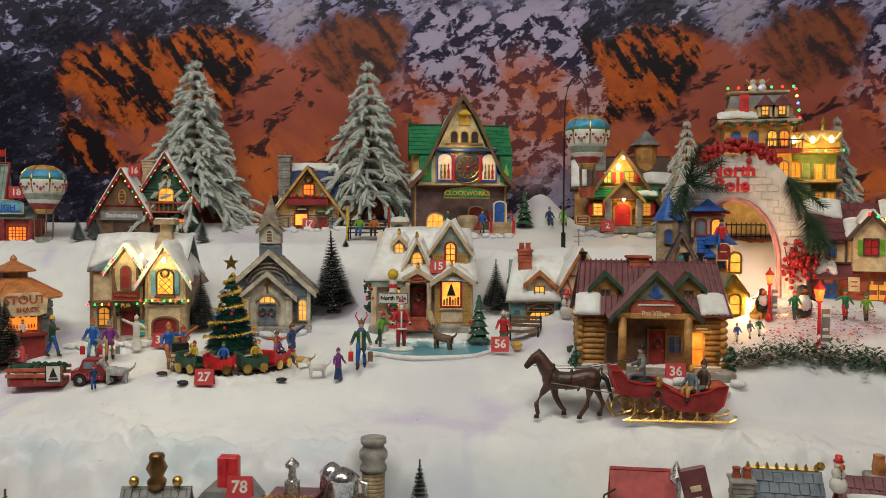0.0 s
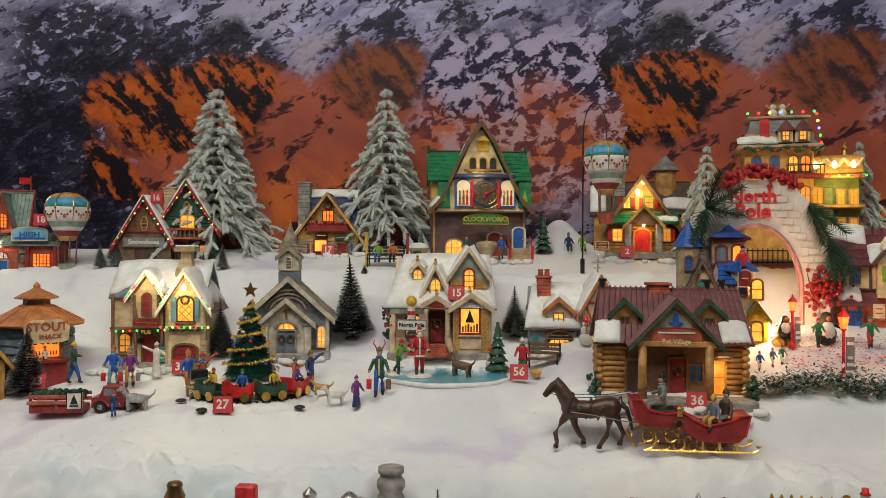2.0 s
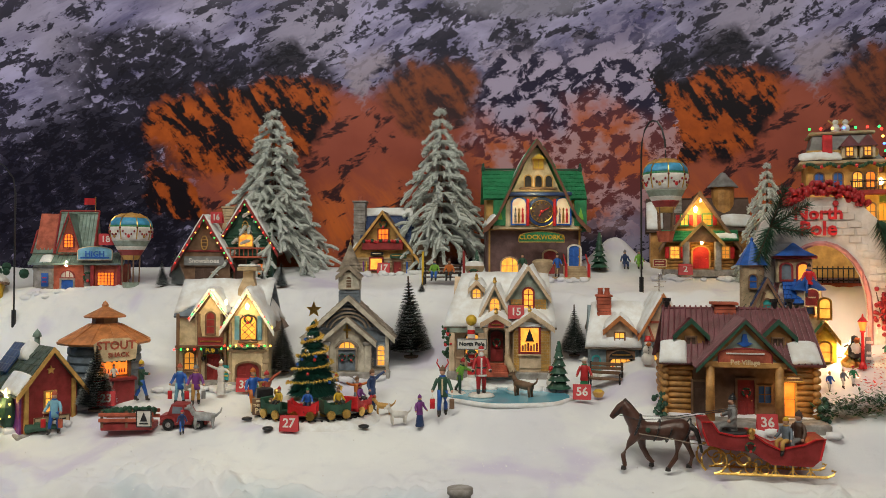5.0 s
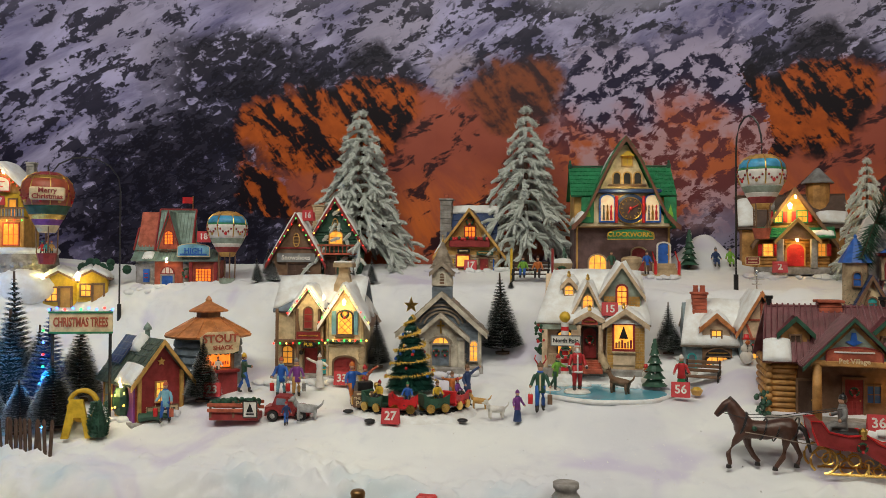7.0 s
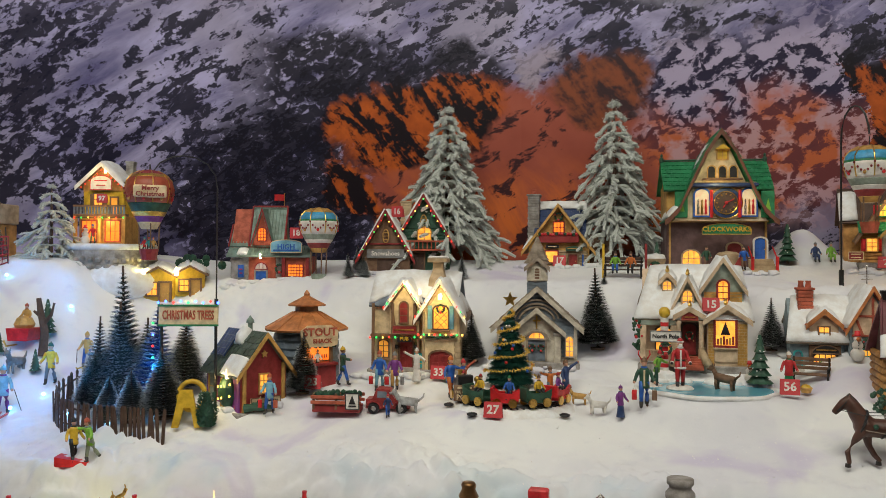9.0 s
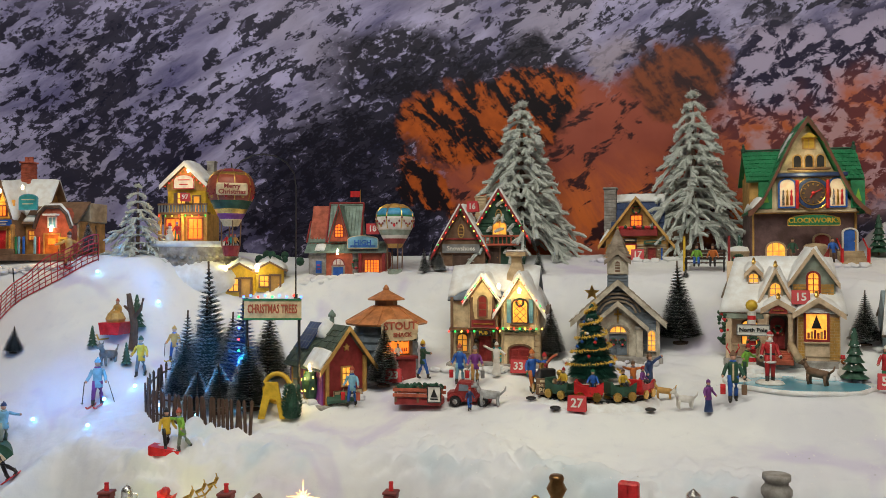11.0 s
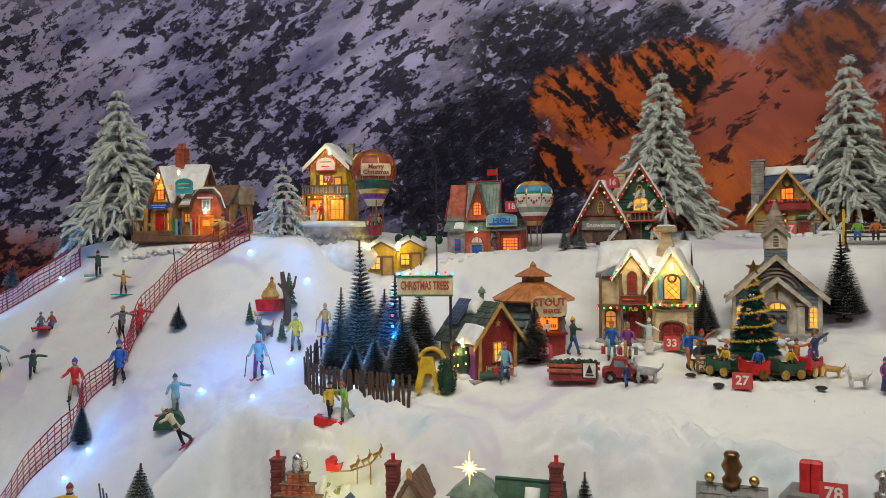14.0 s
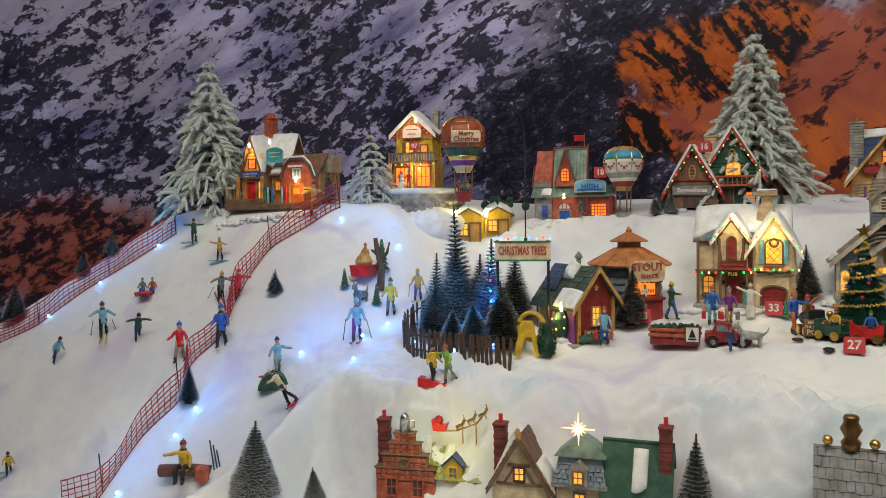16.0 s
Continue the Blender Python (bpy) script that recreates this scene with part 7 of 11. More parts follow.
    number_card(-1.205, 1.19, "97", 24, 1.484 + 0.085, 0, 0.8)


def yellow_stalls():
    for x, y, w, ht, rz in ((-1.075, 1.205, 0.05, 0.048, 20), (-1.015, 1.225, 0.044, 0.042, 30)):
        h = thing("lit_kiosk", "small glowing yellow kiosk with snow on its roof", "model house", x, y, ground_z(x, y) - 0.002, rz, "yellow kiosks")
        h.scale = (1.3, 1.3, 1.45)
        wall(h, -w / 2, w / 2, 0, 0.034, 0, ht * 0.75, YELLOW)
        gable(h, -w / 2, w / 2, 0, 0.034, ht * 0.7, ht * 0.75, ht, YELLOW)
        roof_y(h, -w / 2, w / 2, 0, 0.034, ht * 0.75, ht, TIMBER, 0.006, 0.003, snow=0.0, seed=x)
        door(h, w * 0.2, 0, 0, w * 0.3, ht * 0.55, OCHRE, 0, TIMBER)
        window(h, -w * 0.2, 0, ht * 0.2, w * 0.3, ht * 0.35, LIT, TIMBER, 0, (2, 2))
        lantern(h, -w * 0.45, -0.008, ht * 0.7, 1.5)
    bm = B()
    for i in range(30):
        p = V(-1.035 + random.gauss(0, 0.02), 1.27 + random.gauss(0, 0.012), ground_z(-1.03, 1.27) + random.uniform(0.0, 0.045))
        ball(bm, p, random.uniform(0.006, 0.012), 6)
    tagged(obj("shrub", bm, DKGREEN), "dark green snowy shrub behind the kiosks", "shrub")


def snowman(x, y, hh, z=None):
    bm = B()
    for r, zz in ((0.26, 0.22), (0.2, 0.55), (0.14, 0.8)):
        ball(bm, (0, 0, zz * hh), r * hh, 10, 1, None, 0)
    lathe(bm, [(0.16 * hh, 0.9 * hh), (0.1 * hh, 0.97 * hh), (0.1 * hh, 1.08 * hh), (0, 1.1 * hh)], 10, (0, 0, 0), None, 1)
    tube(bm, [(0, -0.12 * hh, 0.8 * hh), (0, -0.24 * hh, 0.79 * hh)], 0.03 * hh, 5, 2, 0.004)
    for q in (0.45, 0.56, 0.66):
        ball(bm, (0, -0.2 * hh, q * hh), 0.025 * hh, 5, 1, None, 3)
    ob = obj("snowman", bm, [WHITE, RED, ORANGE, BLACK], True)
    ob.matrix_world = pose(x, y, ground_z(x, y) if z is None else z)
    return tagged(ob, "small white snowman ornament with a red hat", "snowman")


pub()
church()
pole_house()
toy_shop()
pet_cabin()
stout_shack()
tree_lot_house()
mountain_high()
snowshoe_shop()
house_seventeen()
clockworks()
log_cottage()
ski_chalet()
summit_chalet()
yellow_stalls()

# ---- trees on the snow ----
flocked_tree(-0.545, 1.495, 1.43, 0.372, 0.95, 0, 40)
flocked_tree(-0.187, 1.535, 1.45, 0.355, 0.85, 1, 10)
flocked_tree(-1.73, 1.072, 1.43, 0.385, 0.92, 1, 80)
flocked_tree(-1.296, 1.15, 1.425, 0.185, 1.15, 2, 20)
flocked_tree(0.445, 1.38, 1.42, 0.235, 0.72, 1, 60)
flocked_tree(0.715, 1.375, 1.43, 0.230, 0.72, 1, 120)
for x, y, hh, r, k in ((-0.186, 1.195, 0.14, 0.033, 1), (0.090, 1.182, 0.085, 0.022, 1), (-0.632, 0.972, 0.098, 0.026, 0), (-0.388, 1.12, 0.088, 0.022, 1), (-0.46, 1.31, 0.05, 0.012, 0),
                       (-0.497, 1.31, 0.034, 0.009, 0), (-0.70, 1.36, 0.055, 0.014, 0), (-0.695, 1.30, 0.05, 0.013, 0), (-0.668, 1.31, 0.045, 0.015, 0), (-1.389, 0.698, 0.075, 0.018, 0), (-1.345, 0.885, 0.05, 0.016, 0),
                       (-2.03, 0.74, 0.095, 0.026, 0), (-1.93, 0.85, 0.06, 0.018, 0), (-1.89, 0.9, 0.06, 0.018, 0), (-1.82, 1.0, 0.075, 0.022, 0), (-1.36, 1.08, 0.07, 0.017, 1),
                       (-1.062, 0.54, 0.12, 0.036, 0), (-0.995, 0.6, 0.07, 0.02, 0), (-0.459, 0.7, 0.14, 0.03, 0), (0.005, 0.755, 0.13, 0.022, 0), (-0.185, 1.29, 0.02, 0.006, 0)):
    brush_tree(x, y, hh, r, k)
for x, y, hh, r, k in ((-0.937, 0.93, 0.215, 0.034, 0), (-0.922, 0.895, 0.165, 0.036, 2), (-0.857, 0.9, 0.165, 0.034, 9), (-0.838, 0.95, 0.13, 0.03, 0), (-0.968, 0.9, 0.14, 0.026, 0), (-0.953, 0.875, 0.095, 0.026, 0), (-0.855, 0.845, 0.08, 0.024, 2),
                       (-0.812, 0.862, 0.11, 0.03, 0), (-0.897, 0.838, 0.07, 0.02, 2), (-0.895, 0.925, 0.13, 0.03, 0)):
    brush_tree(x, y, hh * 1.0, r * 1.2, 0 if k == 2 else k, label="blue-lit bristle fir tree in the tree lot" if k == 9 else "")


# ---- right-hand corner: arch, tower, castle, lamps ----
WBRICK = paint("white_brick", (0.74, 0.70, 0.68), 0.7, 0.12, 40, 0.4)


def spray(x, y, z, dirs, n=110, L=0.05, name="pine_spray"):
    """A sprig of long green needles."""
    bm = B()
    for d in dirs:
        d = Vector(d).normalized()
        tube(bm, [(0, 0, 0), d * L], 0.0014, 5, 1)
        for i in range(n):
            f = (i + 1) / n
            a = d.orthogonal().normalized()
            b = d.cross(a)
            t = i * 2.4
            e = (d * 0.9 + a * math.cos(t) + b * math.sin(t)).normalized()
            p = d * L * f
            s = e.orthogonal().normalized() * 0.0012
            bm.faces.new((bm.verts.new(p + s), bm.verts.new(p - s), bm.verts.new(p + e * 0.026 * (1.1 - 0.5 * f))))
    ob = obj(name, bm, [PINE, BARK])
    ob.matrix_world = pose(x, y, z)
    return tagged(ob, "sprig of long dark green pine needles", "pine sprig", "arch greenery")


def berries(x, y, z, n, sx, sz, r=0.0055):
    h = thing("berry_spray", "cluster of glossy red berries on wire stems", "berries", x, y, z, 0, "arch berries")
    for i in range(n):
        p = (random.gauss(0, sx), random.uniform(-0.012, 0.006), random.gauss(0, sz))
        ob = new("berry", BERRY)
        ob.parent = h
        k = r * random.uniform(0.6, 1.15)
        ob.matrix_local = Matrix.LocRotScale(p, None, (k, k, k))
    for i in range(4):
        part("stem", tube(B(), [(0, 0, -sz), (random.gauss(0, sx), 0, random.uniform(0, sz * 2))], 0.0009, 4), BARK, h)
    return h


BERRY = bpy.data.meshes.new("berry")
_bm = ball(B(), (0, 0, 0), 1.0, 8)
_bm.to_mesh(BERRY)
_bm.free()
BERRY.materials.append(paint("berry_red", (0.42, 0.015, 0.02), 0.3))
BERRY.polygons.foreach_set("use_smooth", [True] * len(BERRY.polygons))


def snow_arch():
    h = thing("brick_arch", "white brick garden arch with red hand-painted lettering", "arch", 0.472, 1.175, 1.315, -6)
    top, xo, xi, zi = 0.252, 0.112, 0.070, 0.180
    out = [(-xo, 0.0), (-xi, 0.0)] + [(-xi * math.cos(radians(a)), 0.075 + (zi - 0.075) * math.sin(radians(a))) for a in range(0, 181, 15)] + [(xi, 0.0), (xo, 0.0), (xo, 0.12), (0.104, 0.17), (0.086, 0.212), (0.06, 0.238), (0.03, top), (-0.03, top), (-0.06, 0.238), (-0.086, 0.212), (-0.104, 0.17), (-xo, 0.12)]
    part("arch_wall", prism(B(), out, -0.012, 0.012), WBRICK, h)
    for j in range(21):
        z = 0.003 + j * 0.0118
        for i in range(14):
            x = -xo + i * 0.019 + (j % 2) * 0.0095
            lim = xo if z < 0.12 else max(0.02, xo - (z - 0.12) * 0.62)
            if abs(x) > lim - 0.008:
                continue
            inner = xi + 0.008 if z < 0.075 else (xi + 0.008) * math.sqrt(max(0, 1 - ((z - 0.075) / (zi - 0.068)) ** 2))
            if z < zi + 0.004 and abs(x) < inner + 0.006:
                continue
            if z > top - 0.02:
                continue
            part("brick", box(B(), x - 0.0088, x + 0.0088, -0.0142, -0.011, z, z + 0.0105, 0.0012), WBRICK, h)
    bm = B()
    pts = [(-xi, -0.013, 0.0)] + [(-xi * math.cos(radians(a)), -0.013, 0.075 + (zi - 0.075) * math.sin(radians(a))) for a in range(0, 181, 12)] + [(xi, -0.013, 0.0)]
    tube(bm, pts, 0.004, 6)
    part("candy_edging", bm, paint("pink_white", (0.62, 0.25, 0.25), 0.6), h)
    for txt, z, s in (("North", 0.226, 0.028), ("Pole", 0.202, 0.031)):
        lettering(txt, s, RED, h, Matrix.Translation((-0.004, -0.0155, z)), 0.0016)
    z0 = 1.315
    for x in range(-5, 6):
        berries(0.472 + x * 0.011, 1.162, z0 + 0.266 - 0.00028 * x * x * 3, 14, 0.007, 0.005, 0.0048)
    spray(0.392, 1.15, z0 + 0.205, ((0.5, -0.3, 0.35), (0.4, -0.4, -0.1), (0.2, -0.4, 0.8), (-0.3, -0.3, -0.6), (-0.2, -0.2, -1)), L=0.065)
    spray(0.365, 1.15, z0 + 0.155, ((-0.1, -0.2, -1), (0.0, -0.2, -0.8)), L=0.075)
    spray(0.55, 1.15, z0 + 0.215, ((0.4, -0.2, -0.9), (0.7, -0.3, -0.7), (0.2, -0.3, -1)), L=0.07)
    spray(0.585, 1.15, z0 + 0.155, ((0.2, -0.2, -1), (0.4, -0.2, -0.8), (-0.1, -0.3, -1)), L=0.06)
    for k in range(5):
        berries(0.555 + k * 0.008, 1.148, z0 + 0.075 + 0.008 * (k % 3), 22, 0.010, 0.015, 0.0042)


def mansard_tower():
    h = thing("mansard_house", "yellow three-storey house with dark mansard roof and coloured lights", "model house", 0.552, 1.315, 1.438, -10, "village houses")
    wall(h, -0.055, 0.06, 0.0, 0.08, 0, 0.225, OCHRE)
    part("cornice", box(B(), -0.068, 0.074, -0.012, 0.09, 0.198, 0.205, 0.002), TAN, h)
    bm = B()
    pts = [(0.205, 0.064), (0.212, 0.058), (0.235, 0.05), (0.252, 0.047)]
    for (z0, a), (z1, c) in zip(pts, pts[1:]):
        vs0 = [bm.verts.new((sx * a + 0.003, 0.04 + sy * (a - 0.018), z0)) for sx, sy in ((-1, -1), (1, -1), (1, 1), (-1, 1))]
        vs1 = [bm.verts.new((sx * c + 0.003, 0.04 + sy * (c - 0.018), z1)) for sx, sy in ((-1, -1), (1, -1), (1, 1), (-1, 1))]
        for i in range(4):
            j = (i + 1) % 4
            bm.faces.new((vs0[i], vs0[j], vs1[j], vs1[i]))
    bm.faces.new(vs1)
    part("mansard_roof", bm, GREY, h)
    part("roof_deck", box(B(), -0.05, 0.056, 0.006, 0.076, 0.252, 0.258, 0.002), TAN, h)
    part("banner", box(B(), -0.03, -0.014, -0.008, -0.002, 0.206, 0.25, 0.001), RED, h)
    for x in (0.012, 0.04):
        gable(h, x - 0.012, x + 0.012, -0.012, 0.02, 0.208, 0.228, 0.242, CREAM, "dormer")
        window(h, x, -0.012, 0.212, 0.01, 0.014, LIT, TIMBER, 0, (2, 2))
        part("dormer_roof", prism(B(), [(x - 0.016, 0.228), (x + 0.016, 0.228), (x, 0.248)], -0.0165, 0.02), MAROON, h)
    for x, pm in ((-0.035, BLUE), (-0.005, BLUE), (0.026, LIT), (0.046, LITORANGE)):
        window(h, x, 0.0, 0.158, 0.014, 0.026, pm, TIMBER, 0.4, (2, 2))
        window(h, x, 0.0, 0.10, 0.014, 0.03, LITDIM, TIMBER, 0.4, (2, 2))
    part("balcony", box(B(), 0.012, 0.074, -0.016, 0.0, 0.144, 0.152, 0.001), DEEPRED, h)
    bm = B()
    for i in range(11):
        tube(bm, [(0.014 + i * 0.006, -0.015, 0.152), (0.014 + i * 0.006, -0.015, 0.166)], 0.0008, 4)
    tube(bm, [(0.012, -0.015, 0.167), (0.076, -0.015, 0.167)], 0.0012, 4)
    part("railing", bm, BLACK, h)
    bm = B()
    for i in range(30):
        ball(bm, (-0.06 + i * 0.0046, -0.012 - 0.002 * random.random(), 0.196 + 0.003 * math.sin(i * 0.9)), 0.0034, 5, 1, None, 1 if i % 6 == 0 else 0)
    part("garland", bm, [PINE, RED], h)
    pts = along((-0.05, -0.002, 0.262), (0.06, -0.002, 0.262), 7) + along((0.064, 0.0, 0.258), (0.07, -0.01, 0.206), 5)
    bm = B()
    for i, p in enumerate(pts):
        ball(bm, p, 0.0024, 7, 1, None, (1, 0, 2, 3, 1, 0)[i % 6])
    part("string_lights", bm, BULBS, h, "string of lit coloured bulbs")
    cap(h, (-0.068, -0.014, 0.205), (0.0, -0.014, 0.205), (0.0, 0.0, 0.216), (-0.068, 0.0, 0.216), 0.005, 91)
    bm = B()
    for x, m in ((-0.004, 0), (0.012, 0)):
        ball(bm, (x, 0.03, 0.266), 0.008, 8, 1, None, 0)
        ball(bm, (x, 0.03, 0.277), 0.0055, 8, 1, None, 0)
        tube(bm, [(x, 0.03, 0.27), (x - 0.012, 0.03, 0.282)], 0.0016, 5, 1)
        tube(bm, [(x, 0.03, 0.27), (x + 0.012, 0.03, 0.282)], 0.0016, 5, 1)
    part("roof_ornament", bm, [WHITE, OCHRE], h)
    h = thing("green_townhouse", "narrow green townhouse with lit floors and draped balcony", "model house", 0.650, 1.325, 1.418, -14, "village houses")
    wall(h, -0.045, 0.045, 0.0, 0.07, 0, 0.17, OLIVE)
    wall(h, -0.05, 0.0, -0.018, 0.0, 0, 0.15, OLIVE, name="bay")
    for z in (0.06, 0.112, 0.165):
        part("cornice", box(B(), -0.054, 0.05, -0.024, 0.075, z, z + 0.006, 0.0015), OCHRE, h)
    for z in (0.012, 0.07, 0.12):
        window(h, -0.026, -0.018, z, 0.016, 0.030, LITDIM, GOLD, 0.4, (2, 2), fr=0.003)
        for x in (0.014, 0.034):
            window(h, x, 0.0, z, 0.010, 0.024, LITDIM, OCHRE, 0, (2, 2), fr=0.003)
    part("parapet", box(B(), -0.05, 0.048, -0.02, 0.072, 0.171, 0.205, 0.003), OCHRE, h)
    bm = B()
    for k in range(3):
        tube(bm, [(-0.044 + k * 0.03 + 0.03 * f, -0.024, 0.198 - 0.014 * math.sin(math.pi * f)) for f in (0, 0.25, 0.5, 0.75, 1)], 0.0035, 5)
    part("drapery", bm, CREAM, h)
    for x in (-0.03, 0.0, 0.03):
        lantern(h, x, -0.028, 0.182, 1.5)
    bulbs(h, along((-0.05, -0.028, 0.168), (0.05, -0.028, 0.168), 8), 0.002)
    for x in (-0.02, 0.02):
        part("roof_figure", lathe(B(), [(0.005, 0.205), (0.004, 0.215), (0.006, 0.22), (0.002, 0.228), (0, 0.232)], 8, (x, 0.0, 0)), GOLD, h)


def toy_castle():
    h = thing("toy_castle", "storybook toy workshop with blue pointed roofs and yellow walls", "model house", 0.405, 1.12, 1.312, -8, "village houses")
    wall(h, -0.06, 0.06, 0.0, 0.07, -0.01, 0.07, TAN)
    for x, y, r, z0, z1, zt, mt in ((-0.045, 0.02, 0.018, 0.0, 0.148, 0.178, TAN), (0.035, 0.02, 0.02, 0.0, 0.11, 0.13, CREAM)):
        part("tower", lathe(B(), [(r * 1.05, z0), (r, 0.03), (r, z1), (r * 1.15, z1 + 0.002)], 10, (x, y, 0)), mt, h)
        part("tower_roof", lathe(B(), [(r * 1.35, z1), (r * 1.3, z1 + 0.002), (r * 0.4, zt), (0.002, zt + 0.008), (0.003, zt + 0.011), (0, zt + 0.014)], 10, (x, y, 0)), BLUE, h)
        window(h, x, y - r - 0.001, z1 - 0.035, 0.01, 0.02, BLUE, TIMBER, 0.5, (1, 2))
    gable(h, -0.052, 0.0, -0.01, 0.05, 0, 0.075, 0.125, CREAM)
    roof_y(h, -0.052, 0.0, -0.01, 0.05, 0.075, 0.125, NAVY, 0.006, 0.004, trim=TIMBER, tiles=(6, 6))
    window(h, -0.026, -0.01, 0.07, 0.012, 0.026, TEAL, TIMBER, 0.5, (1, 3))
    beams(h, [((-0.046, 0.06), (-0.006, 0.06)), ((-0.046, 0.0), (-0.046, 0.074)), ((-0.006, 0.0), (-0.006, 0.074)), ((-0.04, 0.07), (-0.03, 0.105))], -0.0102)
    q = ((0.0, 0.0, 0.09), (0.05, 0.0, 0.09), (0.045, 0.035, 0.13), (0.0, 0.035, 0.13))
    bm = B()
    slab(bm, *q, 0.004)
    part("roof", bm, NAVY, h)
    shingle(h, *q, 7, 6, BLUE)
    part("pavilion", box(B(), -0.008, 0.044, 0.03, 0.062, 0.12, 0.158, 0.002), CREAM, h)
    window(h, 0.03, 0.029, 0.126, 0.014, 0.024, LIT, DEEPRED, 0.4, (1, 1), fr=0.003)
    window(h, 0.006, 0.029, 0.126, 0.014, 0.024, SLATE, DEEPRED, 0.4, (1, 1), fr=0.003)
    part("pavilion_eave", box(B(), -0.014, 0.05, 0.022, 0.068, 0.158, 0.163, 0.001), DEEPRED, h)
    part("pavilion_roof", lathe(B(), [(0.042, 0.163), (0.02, 0.172), (0.004, 0.182), (0, 0.184)], 4, (0.018, 0.045, 0), Matrix.Translation((0.018, 0.045, 0)) @ Matrix.Rotation(radians(45), 4, "Z") @ Matrix.Translation((-0.018, -0.045, 0))), BLUE, h)
    gable(h, 0.036, 0.068, -0.02, 0.03, 0, 0.04, 0.062, YELLOW)
    roof_y(h, 0.036, 0.068, -0.02, 0.03, 0.04, 0.062, GREEN, 0.005, 0.003, trim=GOLD)
    for z in (0.006, 0.07):
        window(h, 0.052, -0.021, z, 0.014, 0.028, LIT, GOLD, 0.4, (1, 2), fr=0.003)
    sign(h, 0.036, -0.012, 0.1, 0.02, 0.026, DEEPRED, arch=0.4, rim=CREAM, rows=[(-0.25, 0.25, 0.0)], ink=CREAM)
    figurine(0.436, 1.105, 0.05, -20, RED, BLUE, BLACK, "toy soldier figurine in red jacket on the castle roof", z=1.412)
    part("gold_shrub", lathe(B(), [(0.012, 0), (0.014, 0.008), (0.006, 0.016), (0.01, 0.018), (0.003, 0.028), (0, 0.032)], 9, (0.085, -0.03, 0)), GOLD, h)
    part("gold_shrub", lathe(B(), [(0.01, 0), (0.012, 0.01), (0.005, 0.02), (0.008, 0.022), (0, 0.036)], 9, (0.1, -0.015, 0)), DKGREEN, h)


def tudor_house():
    h = thing("tudor_inn", "half-timbered brick inn with crooked maroon snowy roofs", "model house", 0.675, 1.16, 1.322, -14, "village houses")
    wall(h, -0.075, 0.09, 0.0, 0.09, 0, 0.075, BRICK)
    wall(h, -0.078, 0.092, -0.004, 0.09, 0.07, 0.12, CREAM)
    for i in range(4):
        for j in range(9):
            x = -0.07 + j * 0.018 + (i % 2) * 0.009
            part("brick", box(B(), x - 0.0075, x + 0.0075, -0.0016, 0.001, 0.006 + i * 0.016, 0.013 + i * 0.016, 0.0008), BRICK, h)
    beams(h, [((-0.076 + 0.024 * i, 0.072), (-0.076 + 0.024 * i, 0.118)) for i in range(8)] + [((-0.076, 0.072), (0.09, 0.072)), ((-0.076, 0.118), (0.09, 0.118)), ((-0.07, 0.076), (-0.054, 0.114))], -0.0045, DARKWOOD)
    roof_x(h, -0.08, 0.095, -0.004, 0.09, 0.118, 0.165, MAROON, 0.012, tiles=(14, 5))
    f = ((-0.087, -0.016, 0.108), (0.1, -0.016, 0.108), (0.1, 0.043, 0.172), (-0.087, 0.043, 0.172))
    for k, (u, v) in enumerate((((0.0, 0.3), (0.55, 1.0)), ((0.3, 0.5), (0.0, 0.5)), ((0.6, 0.95), (0.5, 1.0)))):
        cap(h, *f, 0.006, 100 + k, u, v)
    gable(h, -0.02, 0.03, -0.02, 0.03, 0.06, 0.12, 0.15, CREAM)
    roof_y(h, -0.02, 0.03, -0.02, 0.03, 0.12, 0.15, MAROON, 0.008, snow=0.4, trim=DARKWOOD, seed=104)
    window(h, 0.005, -0.02, 0.086, 0.018, 0.024, RED, DARKWOOD, 0, (2, 2), shutters=LIME)
    window(h, -0.05, -0.005, 0.082, 0.012, 0.026, BLUE, TIMBER, 0.5, (1, 2))
    door(h, -0.05, 0.0, 0.0, 0.022, 0.044, BLUE, 0, TIMBER)
    window(h, 0.02, 0.0, 0.014, 0.026, 0.03, LITDIM, TIMBER, 0, (2, 2), sill=TIMBER)
    q = ((-0.075, -0.03, 0.05), (-0.02, -0.03, 0.05), (-0.02, 0.0, 0.072), (-0.075, 0.0, 0.072))
    bm = B()
    slab(bm, *q, 0.004)
    part("porch_roof", bm, MAROON, h)
    cap(h, *q, 0.005, 107, (0.0, 0.6), (0.1, 1.0))
    bulbs(h, along((0.0, -0.03, 0.15), (0.06, -0.03, 0.13), 6), 0.0026)
    sign(h, -0.02, -0.03, 0.04, 0.016, 0.022, CREAM, rows=[(-0.3, 0.3, 0.004), (-0.3, 0.3, -0.003)], ink=BRICK)


